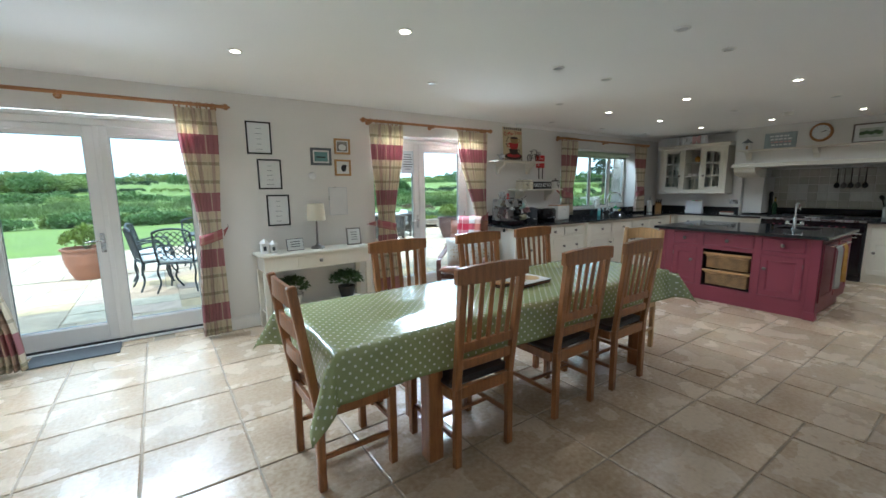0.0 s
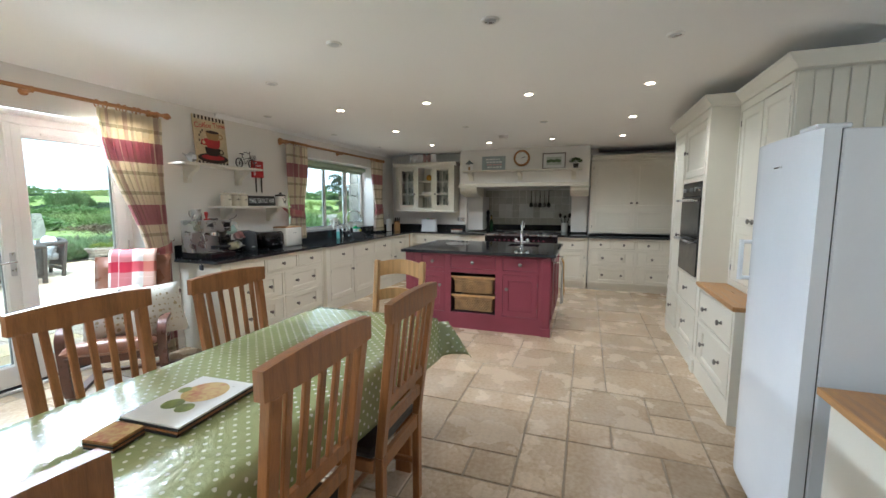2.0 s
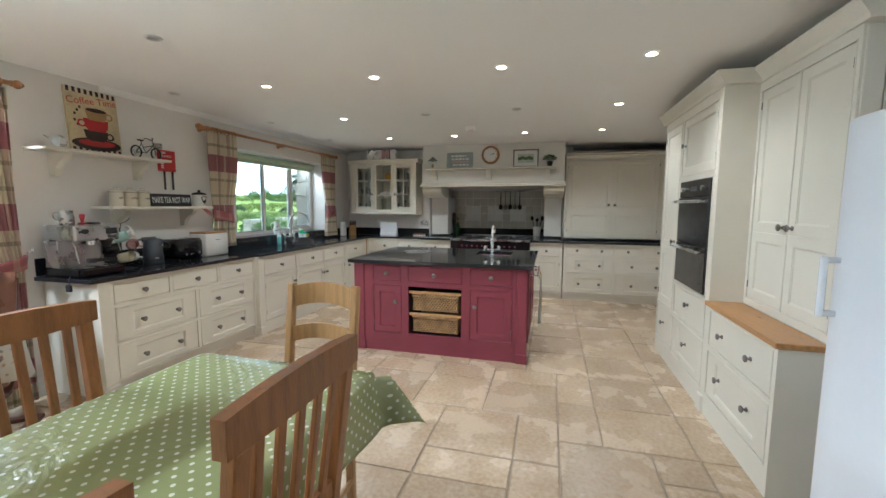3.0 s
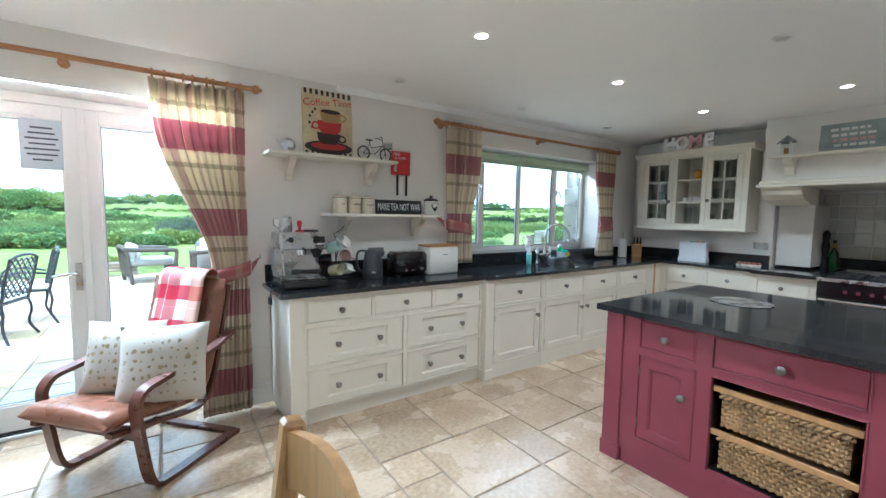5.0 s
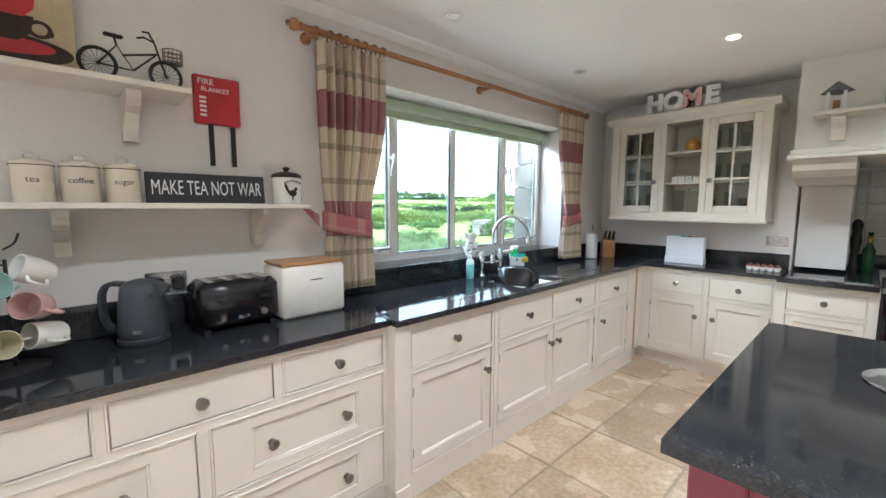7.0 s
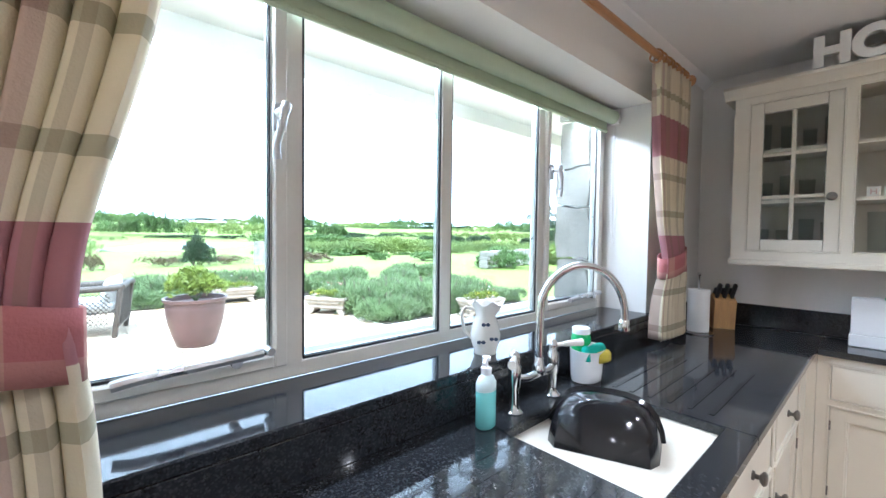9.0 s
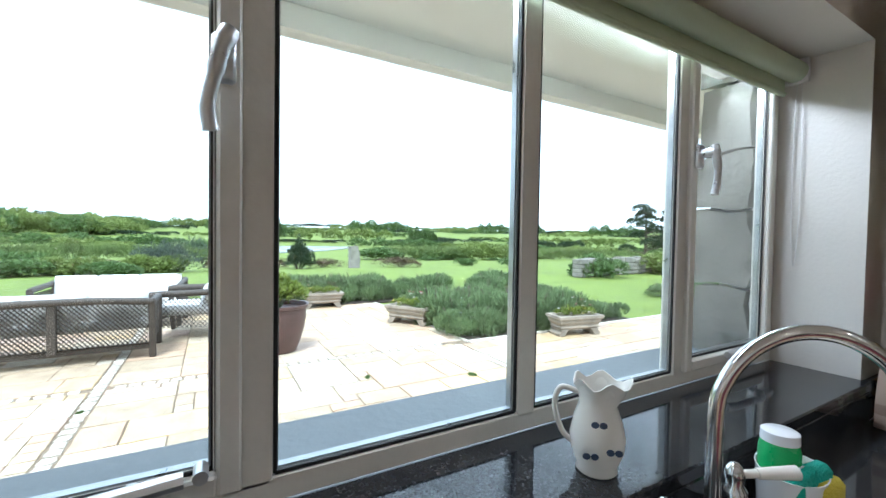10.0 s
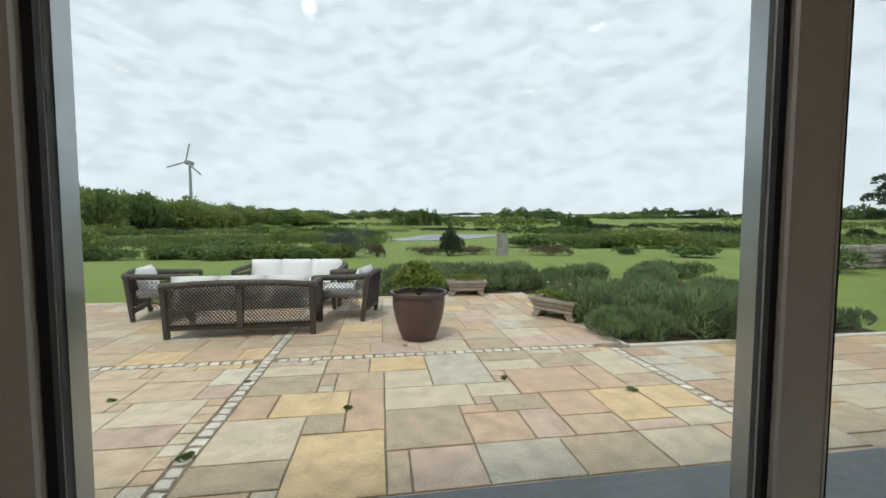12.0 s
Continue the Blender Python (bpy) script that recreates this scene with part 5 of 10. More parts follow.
# tartan throw over the armchair's back
def plaid(name, ground, bands_v, bands_u, pv, pu, rough=0.95, space="cloth", bump=0.3, sheer=0.0):
    """Checked cloth. bands: (from, to, colour, cover) along one repeat of pv or pu metres."""
    m = bpy.data.materials.new(name)
    m.use_nodes = True
    n, l = m.node_tree.nodes, m.node_tree.links
    b = n["Principled BSDF"]
    b.inputs["Roughness"].default_value = rough
    b.inputs["Specular IOR Level"].default_value = 0.15
    uv, sep = n.new("ShaderNodeUVMap"), n.new("ShaderNodeSeparateXYZ")
    uv.uv_map = space
    l.new(uv.outputs["UV"], sep.inputs["Vector"])
    last = None
    col = n.new("ShaderNodeRGB")
    col.outputs[0].default_value = (*ground, 1)
    last = col.outputs[0]
    for axis, period, bands in ((1, pv, bands_v), (0, pu, bands_u)):
        div, fr = n.new("ShaderNodeMath"), n.new("ShaderNodeMath")
        div.operation, fr.operation = "DIVIDE", "FRACT"
        div.inputs[1].default_value = period
        l.new(sep.outputs[axis], div.inputs[0])
        l.new(div.outputs[0], fr.inputs[0])
        for a, c, colour, cover in bands:
            cmp_, mul, mix = n.new("ShaderNodeMath"), n.new("ShaderNodeMath"), n.new("ShaderNodeMixRGB")
            cmp_.operation, mul.operation = "COMPARE", "MULTIPLY"
            cmp_.inputs[1].default_value, cmp_.inputs[2].default_value = (a + c) / 2, (c - a) / 2
            l.new(fr.outputs[0], cmp_.inputs[0])
            mul.inputs[1].default_value = cover
            l.new(cmp_.outputs[0], mul.inputs[0])
            l.new(mul.outputs[0], mix.inputs["Fac"])
            l.new(last, mix.inputs["Color1"])
            mix.inputs["Color2"].default_value = (*colour, 1)
            last = mix.outputs["Color"]
    l.new(last, b.inputs["Base Color"])
    geo, ns, bp = n.new("ShaderNodeNewGeometry"), n.new("ShaderNodeTexNoise"), n.new("ShaderNodeBump")
    ns.inputs["Scale"].default_value = 220
    bp.inputs["Strength"].default_value, bp.inputs["Distance"].default_value = bump, 0.004
    l.new(geo.outputs["Position"], ns.inputs["Vector"])
    l.new(ns.outputs["Fac"], bp.inputs["Height"])
    l.new(bp.outputs["Normal"], b.inputs["Normal"])
    if sheer:
        out = n["Material Output"]
        tl, mx = n.new("ShaderNodeBsdfTranslucent"), n.new("ShaderNodeMixShader")
        mx.inputs["Fac"].default_value = sheer
        l.new(last, tl.inputs["Color"])
        l.new(b.outputs["BSDF"], mx.inputs[1])
        l.new(tl.outputs["BSDF"], mx.inputs[2])
        l.new(mx.outputs["Shader"], out.inputs["Surface"])
    return m


THROW = plaid("tartan_throw", (0.55, 0.50, 0.46), [(0.0, 0.42, (0.36, 0.01, 0.035), 0.88), (0.62, 0.64, (0.8, 0.78, 0.72), 0.7)],
              [(0.05, 0.48, (0.36, 0.01, 0.035), 0.72), (0.72, 1.0, (0.45, 0.20, 0.12), 0.55), (0.2, 0.215, (0.75, 0.7, 0.66), 0.6)], 0.21, 0.33)
bm = B()
over = curve([(0, 0.245, 0.60), (0, 0.30, 0.80), (0, 0.335, 0.95), (0, 0.325, 1.035), (0, 0.275, 1.052), (0, 0.225, 1.01), (0, 0.205, 0.93), (0, 0.165, 0.80), (0, 0.135, 0.70), (0, 0.12, 0.655)], 4)
cum = [0.0]
for a, b in zip(over, over[1:]):
    cum.append(cum[-1] + (b - a).length)
uv_grid(bm, len(over) - 1, 12, lambda i, j: (-0.15 + 0.33 * j / 12, over[i].y + 0.004 * math.sin(j * 1.7 + i * 0.2) - 0.012, over[i].z + 0.003 * math.sin(j * 1.1)), lambda i, j: (0.33 * j / 12, cum[i]))
thr = part("throw", bm, THROW, None, "", 60)
thr.matrix_basis = pose(3.37, 4.27, 0, 0, 0, -47.8)
tagged(thr, "red and cream tartan throw with a fringe over the chair back", "throw")
sol = thr.modifiers.new("thick", "SOLIDIFY")
sol.thickness = 0.006
bm = B()
rnd = random.Random(2)
for i in range(44):
    x = -0.15 + 0.33 * i / 43
    tube(bm, [(x, 0.108, 0.658), (x + rnd.uniform(-0.004, 0.004), 0.098, 0.63), (x + rnd.uniform(-0.008, 0.008), 0.10, 0.60)], 0.0022, 5)
part("fringe", bm, LINEN, thr, "knotted cream fringe")

# ---- curtains ----
CURTAIN = plaid("checked_curtain", (0.72, 0.64, 0.48),
                [(0.43, 0.76, (0.36, 0.12, 0.16), 0.86), (0.90, 0.955, (0.33, 0.295, 0.19), 0.7), (0.215, 0.27, (0.33, 0.295, 0.19), 0.7)],
                [(0.10, 0.30, (0.34, 0.16, 0.18), 0.42), (0.60, 0.66, (0.25, 0.20, 0.13), 0.35), (0.80, 0.84, (0.74, 0.68, 0.5), 0.5)], 0.54, 0.30, sheer=0.28)
TIE = plaid("checked_tieback", (0.34, 0.12, 0.12), [(0.0, 0.3, (0.42, 0.22, 0.19), 0.6)], [(0.0, 0.3, (0.5, 0.36, 0.26), 0.35)], 0.1, 0.14)


def curtain(label, x0, x1, ztop, zbot, ztie, tx, tw, bx0, bx1, hook, seed, folds=9, phase=0.0, hold=1.4):
    """A gathered curtain from x0..x1 at the rod, drawn in to tx +- tw at the tieback, to bx0..bx1 at its foot."""
    t = thing("curtain", label, "curtain", (0, 0, 0), group="checked curtains")
    y = 4.492
    nv, nu = 40, folds * 10
    flat = (x1 - x0) * 2.2

    def place(i, j):
        u, f = i / nu, j / nv
        z = ztop + (zbot - ztop) * f
        if z >= ztie:
            k = (ztop - z) / (ztop - ztie)
            s = k * k * (3 - 2 * k)
            s = s ** hold
            a, b = x0 + (tx - tw - x0) * s, x1 + (tx + tw - x1) * s
            deep = 0.032 * (1 - 0.35 * s)
        else:
            k = min(1.0, (ztie - z) / max(0.05, (ztie - zbot)))
            s = 1 - (1 - k) ** 2
            a, b = tx - tw + (bx0 - tx + tw) * s, tx + tw + (bx1 - tx - tw) * s
            deep = 0.024 + 0.018 * s
        ph = 2 * math.pi * folds * u + seed + 0.5 * math.sin(z * 2.2 + seed)
        w = math.sin(ph) * 0.75 + 0.25 * math.sin(2.1 * ph + seed)
        x = a + (b - a) * u + 0.008 * math.sin(ph * 1.0 + 1.2) * (1 if f > 0.05 else 0.4)
        sag = -0.02 * math.exp(-((z - ztie) / 0.12) ** 2)
        return (x, y + deep * w + sag * (1 if tw < 0.2 else 0), z)
    bm = B()
    uv_grid(bm, nu, nv, place, lambda i, j: (flat * i / nu + seed * 0.07, (ztop - (ztop + (zbot - ztop) * j / nv)) + phase))
    c = part("cloth", bm, CURTAIN, t, "", 70)
    sol = c.modifiers.new("thick", "SOLIDIFY")
    sol.thickness = 0.003
    # tieback band that runs to a wall hook
    hx, hz = hook
    bm = B()
    ring = []
    for k in range(25):
        a = 2 * math.pi * k / 24
        ring.append((tx + (tw + 0.016) * math.cos(a), y - 0.012 + 0.050 * math.sin(a), ztie + (0.03 * math.cos(a) if hx > tx else -0.03 * math.cos(a)) * 1.0))
    hgt = 0.08
    uv_grid(bm, 24, 3, lambda i, j: (ring[i][0], ring[i][1], ring[i][2] + hgt * (j / 3 - 0.5) * 2 * 0.6), lambda i, j: (i * 0.03, j * 0.03))
    tb = part("tieback", bm, TIE, t, "checked fabric tieback", 70)
    sol = tb.modifiers.new("thick", "SOLIDIFY")
    sol.thickness = 0.005
    bm = B()
    ex = tx + (tw + 0.026) * (1 if hx > tx else -1)
    uv_grid(bm, 6, 3, lambda i, j: (ex + (hx - ex) * i / 6, y + (4.575 - y) * i / 6, ztie + 0.03 + (hz - ztie - 0.03) * i / 6 + (0.03 - 0.004 * i) * (j / 3 - 0.5) * 2), lambda i, j: (i * 0.03, j * 0.03))
    tb2 = part("tieback_end", bm, TIE, t, "", 70)
    sol = tb2.modifiers.new("thick", "SOLIDIFY")
    sol.thickness = 0.005
    bm = B()
    tube(bm, curve([(hx, 4.599, hz), (hx, 4.55, hz), (hx, 4.535, hz + 0.015), (hx, 4.54, hz + 0.035)]), 0.005, 8)
    part("hook", bm, CHROME, t, "", 40)
    return t


curtain("checked cream and mauve curtain tied back beside the patio doors", 0.20, 0.53, 2.20, 0.03, 1.00, 0.40, 0.085, 0.26, 0.50, (0.56, 1.08), 0.4, 8)
curtain("checked cream and mauve curtain tied back beside the patio doors", -1.62, -1.18, 2.20, 0.03, 1.00, -1.30, 0.12, -1.36, -0.98, (-1.64, 1.08), 2.2, 9)
curtain("checked cream and mauve curtain tied back beside the notice door", 2.12, 2.56, 2.20, 0.03, 1.00, 2.30, 0.11, 2.16, 2.52, (2.08, 1.02), 1.1, 9)
curtain("checked cream and mauve curtain gathered back behind the armchair", 3.41, 3.93, 2.20, 0.04, 1.00, 3.82, 0.105, 3.64, 3.94, (4.01, 1.08), 3.0, 10)
curtain("short checked curtain tied back beside the kitchen window", 5.58, 5.975, 2.20, 0.965, 1.30, 5.73, 0.13, 5.60, 5.885, (5.50, 1.42), 0.9, 8, hold=2.6)
curtain("short checked curtain tied back at the window's far side", 7.79, 8.16, 2.20, 0.935, 1.30, 8.02, 0.115, 7.87, 8.18, (8.24, 1.36), 4.1, 8)


def curtain_pole(x0, x1, rings, label):
    t = thing("curtain_pole", label, "curtain pole")
    bm = B()
    rod(bm, (x0 + 0.06, 4.5, 2.237), (x1 - 0.06, 4.5, 2.237), 0.0155, sides=16)
    part("pole", bm, PINE, t, "", 40)
    for x, s in ((x0 + 0.06, -1), (x1 - 0.06, 1)):
        bm = B()
        prof = [(0.018, 0), (0.022, 0.004), (0.015, 0.012), (0.026, 0.022), (0.030, 0.036), (0.026, 0.05), (0.014, 0.056), (0.010, 0.060), (0.014, 0.066), (0.006, 0.074)]
        lathe(bm, [(r, s * h) for r, h in prof], 16, at=(x, 4.5, 2.237), axis="X")
        part("finial", bm, PINE, t, "turned wooden finial", 50)
    for x in (x0 + 0.12, (x0 + x1) / 2, x1 - 0.12):
        bm = B()
        rod(bm, (x, 4.599, 2.225), (x, 4.51, 2.225), 0.014)
        rod(bm, (x, 4.599, 2.225), (x, 4.585, 2.225), 0.028)
        rod(bm, (x - 0.009, 4.5, 2.232), (x + 0.009, 4.5, 2.232), 0.023)
        part("bracket", bm, PINE, t, "", 40)
    for x in rings:
        bm = B()
        tube(bm, [(x + 0.004 * math.sin(3 * a), 4.5 + 0.027 * math.cos(a), 2.229 + 0.027 * math.sin(a)) for a in [2 * math.pi * k / 20 for k in range(20)]], 0.0048, 8, closed=True)
        part("ring", bm, PINE, t, "", 60)
    return t


def spread_rings(*spans):
    rr = random.Random(1)
    return [a + (b - a) * (k + rr.uniform(0.2, 0.8)) / 8 for a, b in spans for k in range(8)]


curtain_pole(-1.80, 0.65, spread_rings((-1.62, -1.18), (0.20, 0.53)), "turned pine curtain pole with rings over the patio doors")
curtain_pole(2.02, 4.025, spread_rings((2.12, 2.56), (3.41, 3.93)), "turned pine curtain pole with rings over the notice door")
curtain_pole(5.455, 8.28, spread_rings((5.57, 5.99), (7.79, 8.16)), "turned pine curtain pole with rings over the kitchen window")
# roller blind, nearly shut up
BLIND = material("pale_green_blind", (0.52, 0.60, 0.42), 0.7, dark=0.93, scale=5, bump=0.2, bump_scale=250)
t = thing("roller_blind", "pale green roller blind rolled up above the window", "blind")
bm = B()
rod(bm, (WIN[0] + 0.03, 4.785, 2.055), (WIN[1] - 0.03, 4.785, 2.055), 0.035, sides=24)
part("roll", bm, BLIND, t, "", 40)
part("hem", boxes((WIN[0] + 0.04, WIN[1] - 0.04, 4.812, 4.818, 1.985, 2.05)), BLIND, t)
bm = B()
rod(bm, (WIN[0] + 0.04, 4.815, 1.985), (WIN[1] - 0.04, 4.815, 1.985), 0.009, sides=10)
part("bottom_bar", bm, BLIND, t)
for x in (WIN[0] + 0.012, WIN[1] - 0.03):
    part("bracket", boxes((x, x + 0.016, 4.75, 4.825, 2.015, 2.098), bevel=0.002), WHITE, t)
bm = B()
tube(bm, [(WIN[1] - 0.012, 4.78 + 0.012 * math.cos(a), 1.72 + 0.34 * math.sin(a)) for a in [2 * math.pi * k / 40 for k in range(40)]], 0.0018, 5, closed=True)
part("chain", bm, WHITE, t, "white bead chain")

# ---- things on the walls, shelves and worktops ----
def wall_shelf(label, x0, x1, z, brackets):
    t = thing("wall_shelf", label, "shelf", group="wall shelves")
    part("board", boxes((x0, x1, 4.36, 4.598, z - 0.022, z), bevel=0.003), CREAM, t)
    for x in brackets:
        bm = B()
        prism(bm, [(4.598, z - 0.023), (4.42, z - 0.023), (4.42, z - 0.05), (4.445, z - 0.075), (4.49, z - 0.095), (4.535, z - 0.14), (4.545, z - 0.19), (4.598, z - 0.19)], x - 0.022, x + 0.022, "X")
        part("bracket", bm, CREAM, t, "shaped cream bracket")
    return t


wall_shelf("cream painted wall shelf holding a picture and a toy bicycle", 4.05, 5.02, 1.835, (4.22, 4.85))
wall_shelf("cream painted wall shelf holding canisters and a slogan sign", 4.46, 5.47, 1.412, (4.63, 5.30))

POSTER = material("poster_ground", (0.66, 0.55, 0.33), 0.7, dark=0.75, scale=8)
SCARLET = material("scarlet_paint", (0.48, 0.025, 0.03), 0.45, dark=0.85, scale=10)
BROWN = material("dark_brown_paint", (0.035, 0.018, 0.012), 0.5, dark=0.7, scale=10)
TAN = material("tan_paint", (0.40, 0.25, 0.10), 0.6, dark=0.75, scale=10)
CREAM_ENAMEL = material("cream_enamel", (0.70, 0.64, 0.50), 0.22, dark=0.96, scale=10)


def flat_ring(bm, cx, cz, rx, rz, y, n=28, hole=0.0, a0=0.0, a1=2 * math.pi, d=0.0015):
    """A flat disc or band facing -y, of thickness d."""
    full = abs(a1 - a0 - 2 * math.pi) < 1e-6
    pts = [(cx + rx * math.cos(a0 + (a1 - a0) * k / n), cz + rz * math.sin(a0 + (a1 - a0) * k / n)) for k in range(n + (0 if full else 1))]
    if not hole:
        prism(bm, pts, y - d, y, "Y")
    else:
        inner = [(cx + (u - cx) * hole, cz + (v - cz) * hole) for u, v in pts]
        m = len(pts)
        rng = range(m if full else m - 1)
        v = [[bm.verts.new((u, yy, w)) for u, w in ring] for yy in (y - d, y) for ring in (pts, inner)]
        for k in rng:
            j = (k + 1) % m
            bm.faces.new((v[0][k], v[0][j], v[1][j], v[1][k]))
            bm.faces.new((v[2][k], v[2][j], v[3][j], v[3][k]))
            bm.faces.new((v[0][k], v[0][j], v[2][j], v[2][k]))
            bm.faces.new((v[1][k], v[1][j], v[3][j], v[3][k]))


def coffee_canvas():
    t = thing("canvas_picture", "cream coffee-cup canvas picture with a striped border", "picture", (4.52, 4.545, 1.837))
    t.matrix_basis = pose(4.52, 4.545, 1.837) @ pose(0, 0, 0, -4, 0, 0)
    w, h = 0.385, 0.505
    part("canvas", boxes((-w / 2, w / 2, 0, 0.022, 0, h), bevel=0.002), POSTER, t)
    for z0 in (0.002, h - 0.040):
        st = part("striped_border", boxes((-w / 2 + 0.001, w / 2 - 0.001, -0.0012, -0.0002, z0, z0 + 0.038)), CREAM_ENAMEL, t)
        for k in range(9):
            part("stripe", boxes((-w / 2 + 0.012 + k * 0.0425, -w / 2 + 0.033 + k * 0.0425, -0.0026, -0.0014, z0, z0 + 0.038)), BROWN, st)
    for mat, rows, y in ((BROWN, [(0, 0.075, 0.185, 0.05)], -0.0015), (SCARLET, [(0.0, 0.085, 0.14, 0.028)], -0.003)):
        bm = B()
        for cx, cz, rx, rz in rows:
            flat_ring(bm, cx, cz, rx, rz, y, d=0.001)
        part("saucer", bm, mat, t)
    for k, (z0, z1, r0, r1, mat) in enumerate(((0.10, 0.185, 0.050, 0.092, BROWN), (0.18, 0.275, 0.060, 0.095, SCARLET), (0.265, 0.345, 0.058, 0.082, TAN))):
        bm = B()
        prism(bm, [(-r0 + 0.008 * k, z0), (r0 + 0.008 * k, z0), (r1 * 0.9 + 0.008 * k, z0 + 0.03), (r1 + 0.008 * k, z1), (-r1 + 0.008 * k, z1), (-r1 * 0.9 + 0.008 * k, z0 + 0.03)], -0.0055 - 0.001 * k, -0.0042 - 0.001 * k, "Y")
        s = 1 if k != 1 else -1
        flat_ring(bm, 0.008 * k + s * (r1 + 0.012), (z0 + z1) / 2 + 0.005, 0.032, 0.030, -0.0042 - 0.001 * k, 20, 0.62, d=0.0012)
        part("cup", bm, mat, t)
    bm = B()
    flat_ring(bm, 0.016, 0.347, 0.078, 0.016, -0.0078, d=0.001)
    part("coffee", bm, BROWN, t)
    bm = B()
    for k, (x, z) in enumerate(((-0.14, 0.30), (-0.12, 0.33), (-0.145, 0.25), (-0.125, 0.22), (0.13, 0.14), (-0.10, 0.355))):
        flat_ring(bm, x, z, 0.009, 0.012, -0.0015, 10, d=0.001)
    part("coffee_bean", bm, BROWN, t)
    writing("title", "Coffee Time", 0.075, SCARLET, t, pose(0.0, -0.0015, 0.415, 90, -6, 0), "red painted words", 0.0004)


coffee_canvas()


def toy_bicycle():
    t = thing("toy_bicycle", "small black metal model bicycle with a basket", "ornament", (4.86, 4.46, 1.835), 6)
    for x in (-0.10, 0.10):
        bm = B()
        tube(bm, [(x + 0.05 * math.cos(a), 0, 0.052 + 0.05 * math.sin(a)) for a in [2 * math.pi * k / 24 for k in range(24)]], 0.0062, 8, closed=True)
        wheel = part("wheel", bm, BLACK_MATT, t, "", 50)
        for k in range(8):
            a = math.pi * k / 8
            bm = B()
            rod(bm, (x + 0.048 * math.cos(a), 0, 0.052 + 0.048 * math.sin(a)), (x - 0.048 * math.cos(a), 0, 0.052 - 0.048 * math.sin(a)), 0.0008, sides=4)
            part("spoke", bm, BLACK_MATT, wheel)
    bm = B()
    for pts in ([(-0.10, 0, 0.052), (-0.045, 0, 0.125), (0.0, 0, 0.05), (-0.10, 0, 0.052)], [(-0.045, 0, 0.125), (-0.05, 0, 0.15)], [(0.0, 0, 0.05), (0.075, 0, 0.125)], [(-0.03, 0, 0.095), (0.075, 0, 0.125)],
                [(0.10, 0, 0.052), (0.068, 0, 0.165)], [(0.068, 0, 0.165), (0.045, -0.03, 0.185), (0.025, -0.04, 0.18)], [(0.068, 0, 0.165), (0.045, 0.03, 0.185), (0.025, 0.04, 0.18)]):
        tube(bm, pts, 0.0035, 6)
    box(bm, -0.08, -0.025, -0.012, 0.012, 0.15, 0.16, 0.004)
    part("frame", bm, BLACK_MATT, t)
    bm = B()
    rod(bm, (0.125, 0, 0.102), (0.125, 0, 0.105), 0.031, sides=14)
    basket = part("basket", bm, PEWTER, t)
    for z in (0.108, 0.12, 0.135, 0.15):
        bm = B()
        tube(bm, [(0.125 + 0.032 * math.cos(a), 0.032 * math.sin(a), z) for a in [2 * math.pi * k / 14 for k in range(14)]], 0.002, 5, closed=True)
        part("hoop", bm, PEWTER, basket)
    for k in range(14):
        a = 2 * math.pi * k / 14
        bm = B()
        rod(bm, (0.125 + 0.032 * math.cos(a), 0.032 * math.sin(a), 0.103), (0.125 + 0.032 * math.cos(a), 0.032 * math.sin(a), 0.152), 0.0013, sides=4)
        part("bar", bm, PEWTER, basket)


toy_bicycle()
t = thing("ornament_bird", "small round silver bird ornament on the upper shelf", "ornament", (4.20, 4.47, 1.835))
bm = B()
lathe(bm, [(0.015, 0.0), (0.02, 0.006), (0.045, 0.03), (0.052, 0.055), (0.045, 0.08), (0.02, 0.098), (0.004, 0.102)], 18)
for v in bm.verts:
    v.co.y *= 0.55
part("body", bm, STEEL, t, "", 50)
bm = B()
rod(bm, (-0.045, 0, 0.06), (-0.095, 0, 0.085), 0.012, 0.003)
part("beak", bm, STEEL, t)
part("label", boxes((-0.018, 0.026, -0.034, -0.031, 0.035, 0.078)), PAPER, t)


def canister(x, word):
    t = thing("canister", "cream enamel lidded canister lettered " + word, "canister", (x, 4.47, 1.412), group="storage canisters")
    bm = B()
    lathe(bm, [(0.05, 0.0), (0.052, 0.003), (0.052, 0.118), (0.050, 0.120)], 28)
    part("body", bm, CREAM_ENAMEL, t, "", 40)
    bm = B()
    lathe(bm, [(0.054, 0.118), (0.0545, 0.128), (0.045, 0.136), (0.012, 0.143), (0.002, 0.144)], 28)
    ld = part("lid", bm, CREAM_ENAMEL, t, "", 40)
    bm = B()
    tube(bm, curve([(-0.018, 0, 0.140), (-0.014, 0, 0.158), (0.014, 0, 0.158), (0.018, 0, 0.140)]), 0.003, 6)
    part("handle", bm, CHROME, ld, "", 40)
    bm = B()
    tube(bm, [(0.0548 * math.cos(a), 0.0548 * math.sin(a), 0.119) for a in [2 * math.pi * k / 28 for k in range(28)]], 0.0015, 5, closed=True)
    part("rim", bm, BLACK_MATT, t)
    writing("word", word, 0.027, INK, t, pose(0, -0.0532, 0.072, 90, 0, 0), "small dark lettering", 0.0003)


